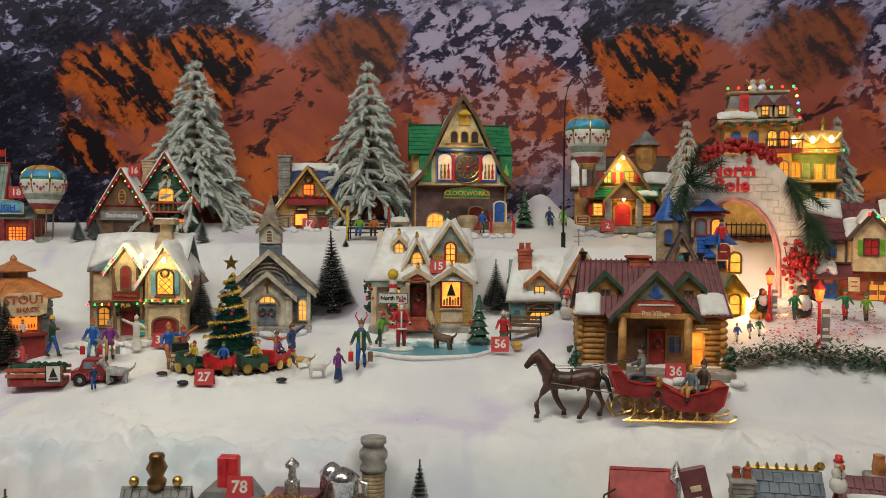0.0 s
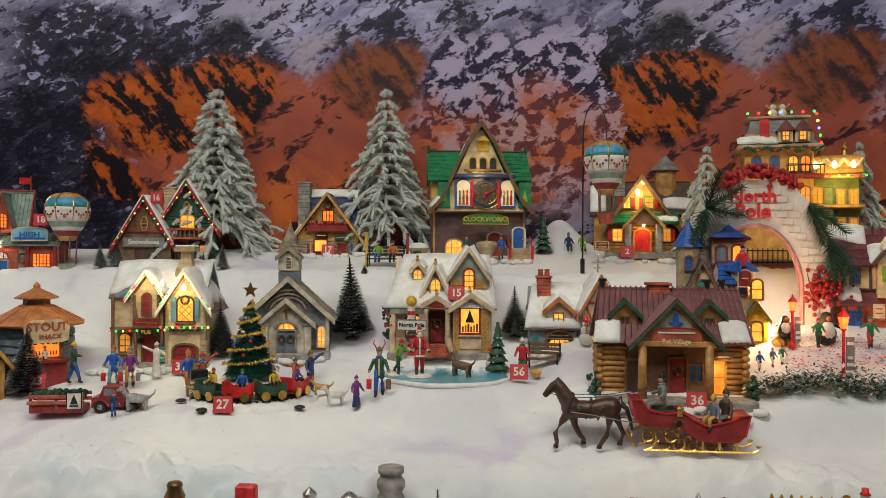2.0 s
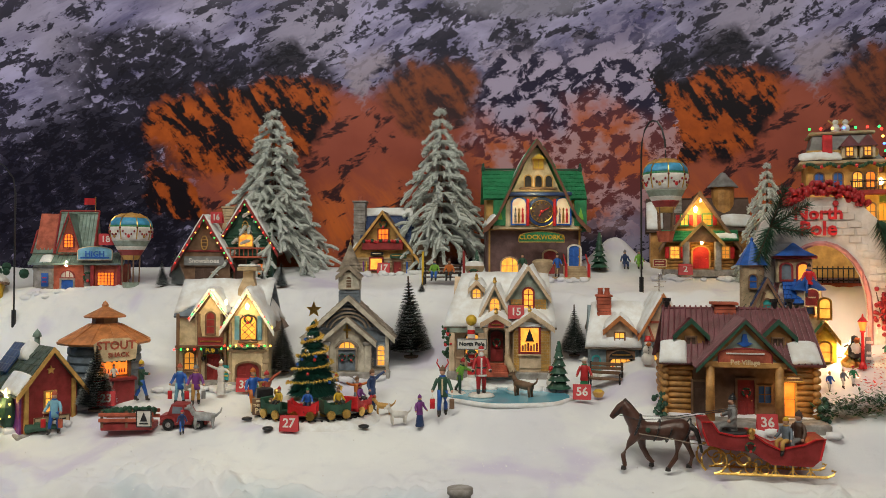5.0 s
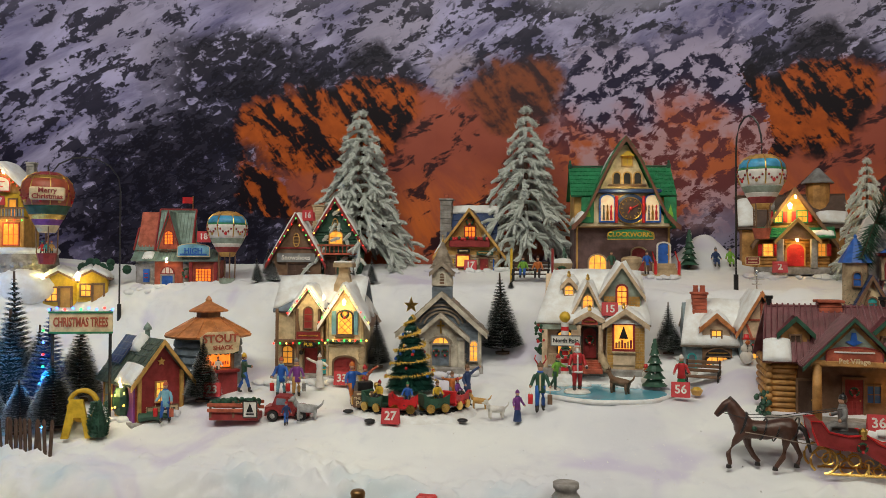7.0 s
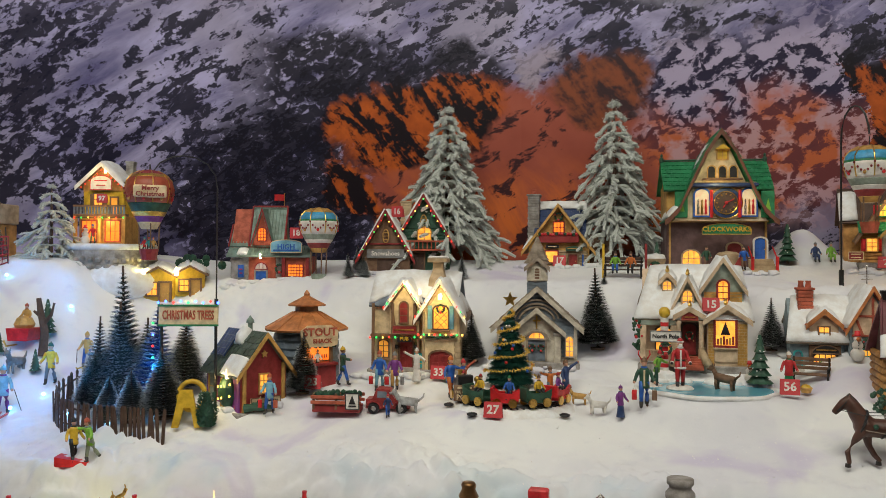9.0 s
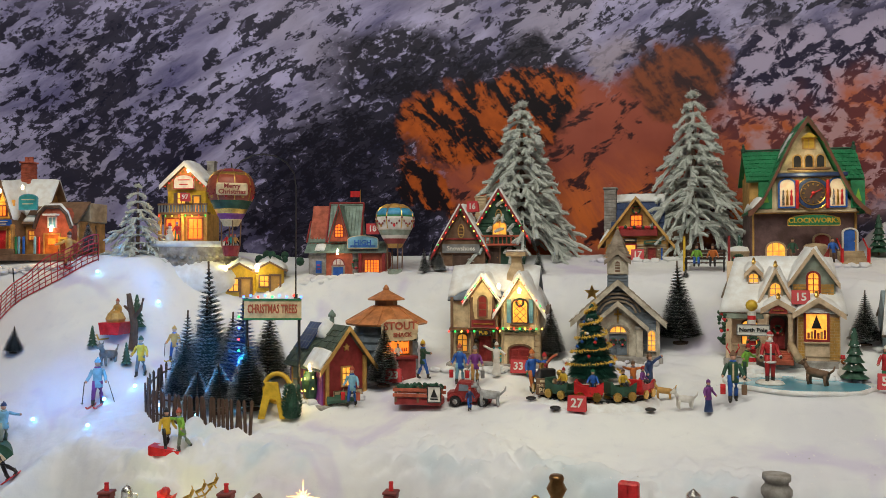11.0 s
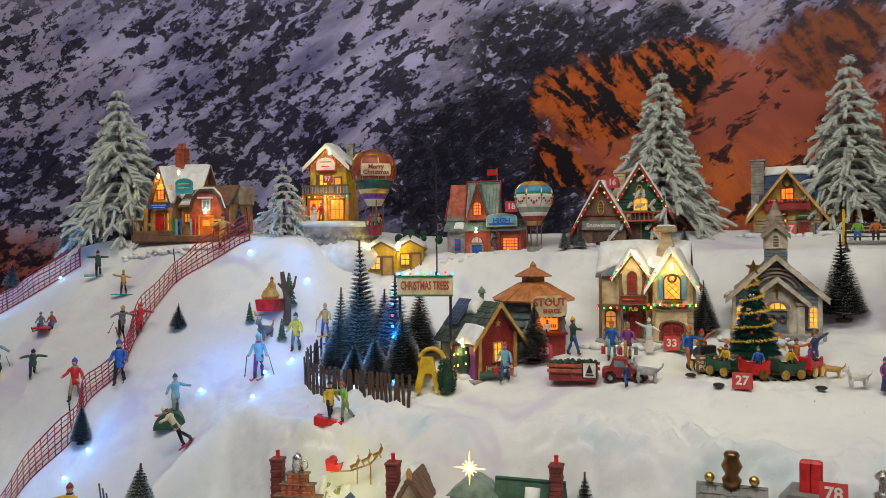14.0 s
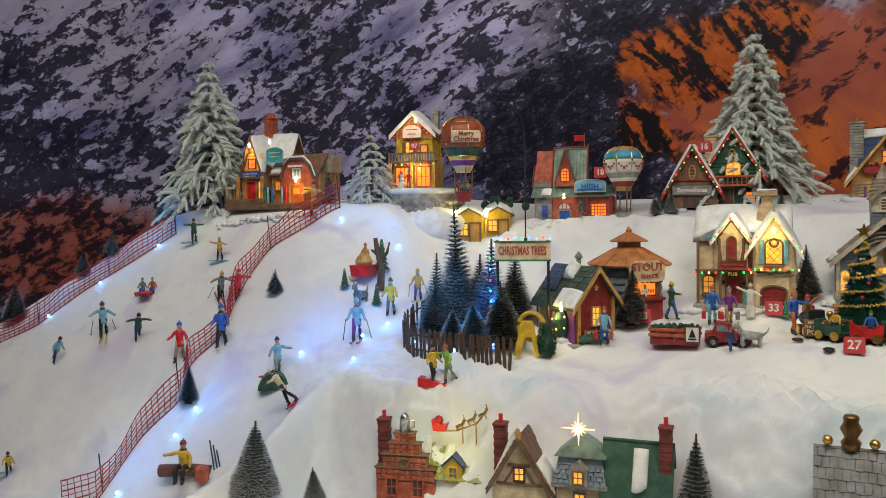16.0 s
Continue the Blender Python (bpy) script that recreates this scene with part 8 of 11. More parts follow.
def street_lamp(x, y, z, hh):
    h = thing("street_lamp", "red street lamp with glowing orange lantern and banner", "street lamp", x, y, z, 0, "red street lamps")
    part("post", lathe(B(), [(0.006, 0), (0.005, 0.006), (0.0026, 0.01), (0.0022, hh * 0.68), (0.004, hh * 0.7), (0.004, hh * 0.72)], 8), RED, h)
    k = hh / 0.1
    part("lantern", lathe(B(), [(0.0045 * k, hh * 0.72), (0.008 * k, hh * 0.88), (0.008 * k, hh * 0.885)], 6), glow("lamp_orange", (1.0, 0.13, 0.02), 3.0), h, "glowing orange lantern")
    part("lantern_cap", lathe(B(), [(0.0095 * k, hh * 0.885), (0.006 * k, hh * 0.94), (0.002 * k, hh * 0.98), (0.0015 * k, hh * 1.02), (0, hh * 1.04)], 6), RED, h)
    b = part("banner", box(B(), 0.003, 0.015 * k, -0.0008, 0.0008, hh * 0.12, hh * 0.6, 0.0004), GREY, h)
    bars(b, 0.012, [(0.35, 1.1, hh * 0.5), (0.4, 1.0, hh * 0.3), (0.35, 1.1, hh * 0.2)], WHITE, Matrix.Translation((0, -0.0006, 0)), 0.004)


snow_arch()
mansard_tower()
toy_castle()
tudor_house()
street_lamp(0.495, 1.06, 1.312, 0.076)
street_lamp(0.532, 0.97, 1.282, 0.094)
figurine(0.528, 1.05, 0.042, 0, GREEN, DKGREEN, RED, "elf figurine in green with a lantern", z=1.315)
figurine(0.60, 1.05, 0.045, -10, GREEN, RED, GREEN, "elf figurine in green coat with a toy", z=1.315, arms=(60, 30))
figurine(0.625, 1.04, 0.04, -10, LIME, TIMBER, GREEN, "elf figurine in green with a pole", z=1.315)
figurine(0.66, 1.04, 0.05, -10, RED, RED, RED, "elf figurine in a red suit", z=1.315)


def penguin(x, y, hh, z):
    bm = B()
    lathe(bm, [(0.1 * hh, 0), (0.26 * hh, 0.1 * hh), (0.29 * hh, 0.4 * hh), (0.2 * hh, 0.65 * hh), (0.17 * hh, 0.8 * hh), (0.12 * hh, 0.95 * hh), (0, hh)], 12, (0, 0, 0), None, 0)
    ball(bm, (0, -0.1 * hh, 0.42 * hh), 0.23 * hh, 10, 1.4, None, 1)
    for s in (-1, 1):
        tube(bm, [(s * 0.24 * hh, 0, 0.6 * hh), (s * 0.42 * hh, 0, 0.5 * hh)], 0.05 * hh, 5, 0, 0.02 * hh)
    tube(bm, [(0, -0.12 * hh, 0.82 * hh), (0, -0.26 * hh, 0.8 * hh)], 0.04 * hh, 5, 2, 0.005)
    ob = obj("penguin_ornament", bm, [BLACK, WHITE, ORANGE], True)
    ob.matrix_world = pose(x, y, z)
    tagged(ob, "small black and white penguin ornament on the red path", "ornament")


penguin(0.548, 1.075, 0.05, 1.315)
penguin(0.488, 1.072, 0.034, 1.325)
for i, (x, cc) in enumerate(((0.437, BLUE), (0.455, SLATE), (0.468, GREEN))):
    figurine(x, 1.02, 0.028, random.uniform(-20, 20), cc, WHITE, (YELLOW, WHITE, RED)[i], "tiny gnome figurine lying in the snow", z=ground_z(x, 1.02) - 0.004)
# red glitter path
bm = B()
for i in range(600):
    x, y = random.uniform(0.47, 0.66), random.uniform(0.985, 1.10)
    if (x - 0.47) * 0.5 + 0.985 > y + 0.06:
        continue
    s = random.uniform(0.0012, 0.004)
    p = V(x, y, ground_z(x, y) + 0.002)
    a = random.uniform(0, 6)
    bm.faces.new([bm.verts.new(p + V(math.cos(a + t) * s, math.sin(a + t) * s, random.uniform(-0.001, 0.002))) for t in (0, 2.1, 4.2)])
tagged(obj("glitter_path", bm, paint("red_glitter", (0.75, 0.10, 0.08), 0.25)), "loose red glitter flakes strewn on the snow", "glitter", kind="stuff")
# snowy green garland in front
bm = B()
for i in range(2600):
    f = random.random()
    x = 0.40 + 0.22 * f + random.gauss(0, 0.004)
    y = 0.952 - 0.03 * f + random.gauss(0, 0.008)
    z = ground_z(x, y) + abs(random.gauss(0, 0.009)) + 0.004
    a, l = random.uniform(0, 6.28), random.uniform(0.005, 0.011)
    d = V(math.cos(a), math.sin(a), random.uniform(-0.3, 0.7)) * l
    s = d.cross(V(0, 0, 1)).normalized() * l * 0.22
    p = V(x, y, z)
    bm.faces.new((bm.verts.new(p), bm.verts.new(p + d * 0.5 + s), bm.verts.new(p + d), bm.verts.new(p + d * 0.5 - s))).material_index = 1 if random.random() < 0.3 else 0
tagged(obj("garland", bm, [paint("garland_green", (0.03, 0.13, 0.05), 0.5), FROST]), "green leafy garland dusted with snow along the bank", "garland", kind="stuff")


# ---- horse and sleigh ----
def horse_figure():
    """A trotting horse: limbs and barrel fused into one smooth body; mane, tail, hooves and harness on it."""
    k = 0.078
    bm = B()
    tube(bm, [(0.44 * k, 0, 0.62 * k), (0.3 * k, 0, 0.65 * k), (0.05 * k, 0, 0.59 * k), (-0.2 * k, 0, 0.60 * k), (-0.34 * k, 0, 0.66 * k)], 0.150 * k, 14, 0, 0.145 * k)
    ball(bm, (0.37 * k, 0, 0.64 * k), 0.172 * k, 14, 1.0)
    ball(bm, (-0.27 * k, 0, 0.63 * k), 0.165 * k, 14, 1.08)
    tube(bm, [(-0.27 * k, 0, 0.66 * k), (-0.38 * k, 0, 0.82 * k), (-0.46 * k, 0, 0.95 * k), (-0.51 * k, 0, 1.02 * k)], 0.150 * k, 12, 0, 0.075 * k)
    tube(bm, [(-0.47 * k, 0, 1.0 * k), (-0.56 * k, 0, 0.95 * k), (-0.64 * k, 0, 0.86 * k), (-0.70 * k, 0, 0.79 * k)], 0.088 * k, 12, 0, 0.044 * k)
    for s in (-1, 1):
        tube(bm, [(-0.48 * k, s * 0.04 * k, 1.03 * k), (-0.47 * k, s * 0.05 * k, 1.12 * k)], 0.026 * k, 6, 0, 0.008 * k)
    legs = (((-0.3, -0.07), (-0.42, 0.40), (-0.52, 0.22), (-0.49, 0.0)), ((-0.24, 0.07), (-0.20, 0.32), (-0.12, 0.17), (-0.04, 0.03)), ((0.36, -0.07), (0.33, 0.38), (0.30, 0.2), (0.20, 0.0)), ((0.42, 0.07), (0.5, 0.38), (0.58, 0.2), (0.54, 0.03)))
    for (x0, y), p1, p2, p3 in legs:
        tube(bm, [(x0 * k, y * k, 0.56 * k), (p1[0] * k, y * k, p1[1] * k)], 0.095 * k, 9, 0, 0.052 * k)
        tube(bm, [(p1[0] * k, y * k, p1[1] * k), (p2[0] * k, y * k, p2[1] * k), (p3[0] * k, y * k, (p3[1] + 0.05) * k), (p3[0] * k - 0.02 * k, y * k, p3[1] * k)], 0.050 * k, 9, 0, 0.032 * k)
    ob = obj("horse_figure", bm, HORSE, True)
    r = ob.modifiers.new("fuse", "REMESH")
    r.mode, r.voxel_size, r.use_smooth_shade = "VOXEL", 0.0011, True
    q = ob.modifiers.new("soften", "SMOOTH")
    q.iterations = 5
    ob.matrix_world = pose(0.183, 0.866, ground_z(0.183, 0.866) + 0.001, 0, 0, 0)
    tagged(ob, "brown toy horse in black harness trotting on the snow", "horse figure")
    bm = B()
    tube(bm, [(-0.50 * k, 0, 1.08 * k), (-0.41 * k, 0, 1.0 * k), (-0.31 * k, 0, 0.88 * k), (-0.22 * k, 0, 0.78 * k)], 0.042 * k, 7, 0, 0.03 * k)
    part("mane", bm, BOOT, ob, "dark mane", True)
    part("tail", tube(B(), [(0.52 * k, 0, 0.70 * k), (0.62 * k, 0, 0.62 * k), (0.67 * k, 0, 0.46 * k), (0.71 * k, 0, 0.28 * k)], 0.052 * k, 8, 0, 0.02 * k), BOOT, ob, "dark tail", True)
    for (x0, y), p1, p2, p3 in legs:
        part("hoof", lathe(B(), [(0.046 * k, -0.012 * k), (0.036 * k, 0.045 * k)], 9, (p3[0] * k - 0.02 * k, y * k, p3[1] * k)), BOOT, ob)
    for x, z, w in ((-0.17, 0.61, 0.166), (0.02, 0.59, 0.158), (0.30, 0.64, 0.172)):
        part("strap", tube(B(), [(x * k + 0.05 * k * c / w, a * k, c * k) for a, c in arc(0, z, w, w, 0, 360, 18)], 0.013 * k, 5), BLACK, ob)
    part("collar", tube(B(), [(-0.30 * k + (c - 0.66) * 0.35 * k, a * k, c * k) for a, c in arc(0, 0.66, 0.165, 0.19, 0, 360, 18)], 0.022 * k, 6), BLACK, ob)
    for s in (-1, 1):
        part("trace", tube(B(), [(-0.28 * k, s * 0.165 * k, 0.58 * k), (0.1 * k, s * 0.165 * k, 0.53 * k), (0.55 * k, s * 0.15 * k, 0.45 * k), (1.02 * k, s * 0.12 * k, 0.40 * k)], 0.008 * k, 5), TAUPE, ob)
        part("rein", tube(B(), [(-0.64 * k, s * 0.06 * k, 0.86 * k), (-0.3 * k, s * 0.15 * k, 0.80 * k), (0.3 * k, s * 0.1 * k, 0.82 * k), (1.15 * k, s * 0.06 * k, 0.98 * k)], 0.006 * k, 4), BLACK, ob)
        part("rosette", ball(B(), (-0.14 * k, s * 0.168 * k, 0.64 * k), 0.042 * k, 8), DKGREEN, ob)
        part("bridle", tube(B(), [(-0.66 * k, s * 0.055 * k, 0.83 * k), (-0.54 * k, s * 0.075 * k, 0.97 * k), (-0.49 * k, s * 0.05 * k, 1.06 * k)], 0.009 * k, 5), BLACK, ob)


def sleigh():
    z = ground_z(0.309, 0.87)
    h = thing("sleigh", "red open sleigh with gold scrolled runners on the snow", "sleigh", 0.305, 0.868, z, 0)
    prof = [(-0.068, 0.052), (-0.062, 0.036), (-0.04, 0.031), (-0.012, 0.030), (0.0, 0.022), (0.012, 0.015), (0.058, 0.014), (0.066, 0.022), (0.072, 0.048), (0.06, 0.046), (0.048, 0.04), (0.02, 0.034), (0.004, 0.041), (-0.008, 0.05), (-0.03, 0.048), (-0.05, 0.052), (-0.058, 0.064), (-0.07, 0.064)]
    part("body", prism(B(), prof, -0.02, 0.02), DEEPRED, h)
    bm = B()
    for y in (-0.0205, 0.0205):
        tube(bm, [(a, y, c) for a, c in prof[7:] + prof[:2]], 0.0013, 5)
    part("trim", bm, RED, h)
    for y in (-0.017, 0.017):
        bm = B()
        tube(bm, [(-0.055, y, 0.002), (0.075, y, 0.002), (0.082, y, 0.005), (0.084, y, 0.009), (0.08, y, 0.01)], 0.0016, 5)
        tube(bm, [(-0.055 + a, y, c) for a, c in arc(0, 0.017, 0.015, 0.015, -90, 230, 16)], 0.0016, 5)
        for cx, cz, r in ((-0.05, 0.02, 0.007), (-0.03, 0.011, 0.008), (-0.012, 0.01, 0.007), (-0.022, 0.02, 0.007), (0.004, 0.008, 0.005)):
            tube(bm, [(cx + a, y, c) for a, c in arc(0, cz, r, r, 0, 330, 14)], 0.0011, 5)
        for x in (-0.006, 0.016, 0.036, 0.056):
            tube(bm, [(x, y, 0.002), (x, y, 0.016)], 0.0012, 5)
            tube(bm, [(x - 0.006, y, 0.002), (x, y, 0.01), (x + 0.006, y, 0.002)], 0.0009, 5)
        part("runner", bm, GOLD, h, "gold scrolled runner")
    part("seat", box(B(), 0.026, 0.052, -0.017, 0.017, 0.03, 0.034, 0.002), BLACK, h)
    part("driver_bench", box(B(), -0.048, -0.012, -0.017, 0.017, 0.046, 0.052, 0.002), BLACK, h)
    wreath(h, -0.014, -0.023, 0.036, 0.005)
    part("lamp", lathe(B(), [(0.004, 0.045), (0.005, 0.055), (0.002, 0.058)], 8, (-0.012, -0.018, 0)), GOLD, h)
    figurine(0.275, 0.868, 0.072, -90, GREY, GREY, BLACK, "driver figurine in grey coat seated on the sleigh", sit=True, z=z + 0.048, arms=(50, 50))
    figurine(0.335, 0.858, 0.054, -50, SLATE, OCHRE, YELLOW, "child figurine in blue seated in the sleigh", sit=True, z=z + 0.036)
    figurine(0.352, 0.866, 0.066, -60, DARKWOOD, GREY, DARKWOOD, "figurine in brown coat with a grey lap blanket in the sleigh", skirt=False, sit=True, z=z + 0.034)


horse_figure()
sleigh()


# ---- skating pond ----
def pond():
    k = Nodes("pond_ice")
    co = k.add("TexCoord").outputs["Object"]
    n = k.noise(co, 14, 4)
    k.put(k.bsdf.inputs["Base Color"], k.mix(n, (0.07, 0.34, 0.48), (0.22, 0.56, 0.68)))
    k.bsdf.inputs["Roughness"].default_value = 0.12
    bm = B()
    lathe(bm, [(0.092, 0), (0.092, 0.0035), (0, 0.0035)], 40, (0, 0, 0), Matrix.Diagonal((1.0, 0.78, 1, 1)))
    h = thing("skating_pond", "pale blue glossy skating pond with snowy rim", "pond", -0.012, 1.046, 1.261, 0)
    part("ice", bm, k.mat, h, "glossy pale blue ice")
    bm = B()
    ring = []
    for i in range(48):
        t = 2 * math.pi * i / 48
        q = 1 + 0.04 * math.sin(3 * t) + 0.03 * math.sin(7 * t + 1)
        ring.append((0.100 * q * math.cos(t), 0.080 * q * math.sin(t), 0.001))
    tube(bm, ring + ring[:1], 0.0036, 8)
    part("rim", bm, CAP, h, "white snowy rim", True)


pond()
Z = 1.2625
RED2 = paint("santa_red", (0.50, 0.02, 0.025), 0.45)
figurine(-0.050, 1.025, 0.072, 10, RED2, RED2, RED2, "white-bearded figurine in a red suit on a round skating base", z=Z + 0.004, base=True, arms=(20, 20), stride=0.06, beard=True)
figurine(-0.088, 1.045, 0.054, 60, LIME, DKGREEN, RED2, "skater figurine in green jacket on a round base", z=Z + 0.003, base=True, arms=(60, 60), lean=12)
animal(0.012, 1.035, 0.03, TIMBER, 150, "brown reindeer figure standing on a round skating base", z=Z + 0.002, cat="reindeer figure", name="reindeer_figure")
figurine(0.102, 1.066, 0.056, 0, RED2, GREEN, WHITE, "figurine in red shawl and green skirt beside the bench", skirt=True, z=1.264)
snowman(0.200, 1.105, 0.04)
snowman(0.052, 1.118, 0.03)


def striped_pole():
    h = thing("north_pole_sign", "red and white striped pole with yellow ball and hanging sign", "sign post", -0.074, 1.112, 1.272, 0)
    n = 14
    for i in range(n):
        part("stripe", lathe(B(), [(0.0062, 0.09 * i / n), (0.0062, 0.09 * (i + 1) / n)], 10, (0, 0, 0), Matrix.Rotation(0.2, 4, "Y") @ Matrix.Rotation(-0.2, 4, "Y")), WHITE if i % 2 else RED, h)
    part("ball", ball(B(), (0, 0, 0.099), 0.009, 12), YELLOW, h, "yellow ball", True)
    s = sign(h, 0.002, -0.008, 0.062, 0.046, 0.016, WHITE, "North Pole", BLACK, 0.0088, rim=GREY)
    wreath(h, 0.002, -0.01, 0.043, 0.008)
    part("base", lathe(B(), [(0.02, -0.003), (0.018, 0.004), (0.007, 0.008), (0, 0.008)], 14), CAP, h)


striped_pole()


def green_tree(x, y, hh, mat=GREEN, lab="glossy green ceramic fir tree with snow touches"):
    bm = B()
    for i in range(6):
        f = i / 6
        r = 0.26 * hh * (1 - f * 0.85)
        lathe(bm, [(r, hh * (0.08 + 0.15 * i)), (r * 0.8, hh * (0.12 + 0.15 * i)), (r * 0.35, hh * (0.27 + 0.15 * i))], 11, (0, 0, 0), Matrix.Rotation(i * 0.7, 4, "Z"), 0)
    lathe(bm, [(0.03 * hh, 0), (0.03 * hh, 0.12 * hh)], 7, (0, 0, 0), None, 1)
    for i in range(26):
        f = random.random()
        t = random.uniform(0, 6.28)
        r = 0.25 * hh * (1 - f * 0.85)
        ball(bm, (r * math.cos(t), r * math.sin(t), hh * (0.1 + 0.85 * f)), 0.02 * hh, 5, 0.6, None, 2)
    ob = obj("fir_tree", bm, [mat, BARK, CAP])
    ob.matrix_world = pose(x, y, ground_z(x, y) - 0.001)
    return tagged(ob, lab, "tree")


green_tree(0.064, 1.085, 0.076, DKGREEN)
green_tree(0.145, 1.455, 0.074, DKGREEN, "small dark fir tree with red ornaments beside the clock shop")
green_tree(-0.095, 1.41, 0.05, DKGREEN, "small dark fir tree beside the clock shop stairs")
green_tree(-1.15, 0.987, 0.064, DKGREEN)
green_tree(-1.194, 0.923, 0.038, DKGREEN)
green_tree(-1.122, 0.93, 0.039, DKGREEN)
green_tree(-0.41, 1.052, 0.03, GREEN)


def bench(x, y, z, w, rz, lab, mat=TIMBER):
    h = thing("bench", lab, "bench", x, y, z, rz)
    for i in range(3):
        part("seat_slat", box(B(), -w / 2, w / 2, -0.014 + i * 0.006, -0.0095 + i * 0.006, 0.015, 0.0175, 0.0006), mat, h)
        part("back_slat", box(B(), -w / 2, w / 2, 0.005, 0.007, 0.022 + i * 0.0065, 0.027 + i * 0.0065, 0.0006), mat, h)
    for s in (-1, 1):
        bm = B()
        xx = s * w * 0.46
        tube(bm, [(xx, 0.006, 0), (xx, 0.006, 0.041)], 0.0016, 5)
        tube(bm, [(xx, -0.014, 0), (xx, -0.014, 0.016), (xx, 0.004, 0.016)], 0.0016, 5)
        tube(bm, [(xx, -0.014, 0.016), (xx, -0.014, 0.025), (xx, 0.006, 0.027)], 0.0013, 5)
        part("end_frame", bm, BLACK, h)
    return h


bench(0.135, 1.09, 1.27, 0.052, -14, "brown slatted park bench with black iron ends")
part_basket = thing("basket", "small yellow basket of fruit on the snow", "basket", 0.122, 1.045, ground_z(0.122, 1.045), 0)
part("bowl", lathe(B(), [(0.006, 0), (0.009, 0.007), (0.0085, 0.008)], 10), OCHRE, part_basket)
part("fruit", ball(B(), (0, 0, 0.008), 0.007, 8, 0.6), YELLOW, part_basket)
number_card(0.097, 1.008, "56", 0)
number_card(-0.299, 0.886, "27", 2)
number_card(-0.70, 0.903, "22", 20, None, -14, 1.0)
number_card(-0.612, 0.965, "23", 14, 1.245)
number_card(-0.427, 1.046, "33", 6)

bench(-0.154, 1.345, 1.42, 0.072, 0, "dark wooden bench by the upper snow", DARKWOOD)
figurine(-0.168, 1.338, 0.05, 0, LIME, BLUE, DARKWOOD, "seated figurine in lime jacket on the dark bench", sit=True, z=1.438)
figurine(-0.14, 1.338, 0.05, 0, ORANGE, BLACK, DARKWOOD, "seated figurine in orange jacket on the dark bench", sit=True, z=1.438)
h = thing("gate_posts", "yellow and dark red posts flanking the bench", "posts", -0.154, 1.34, 1.415, 0)
for x, m in ((-0.036, YELLOW), (0.042, DEEPRED)):
    part("post", box(B(), x - 0.0022, x + 0.0022, -0.006, -0.002, 0, 0.07, 0.0006), m, h)
h = thing("urn", "stone urn with green wreath and snowy top", "urn", -0.096, 1.375, 1.425, 0)
part("bowl", lathe(B(), [(0.012, 0), (0.01, 0.008), (0.018, 0.026), (0.02, 0.032), (0.012, 0.034)], 12), TAN, h)
part("snow_cap", lathe(B(), [(0.019, 0.032), (0.016, 0.04), (0, 0.043)], 12), CAP, h)
wreath(h, 0, -0.018, 0.016, 0.009)
for x, cc in ((0.195, NAVY), (0.222, LIME)):
    figurine(x, 1.46, 0.046, 10, cc, cc, GREY, "seated figurine resting in the upper snow", sit=True, z=1.46)


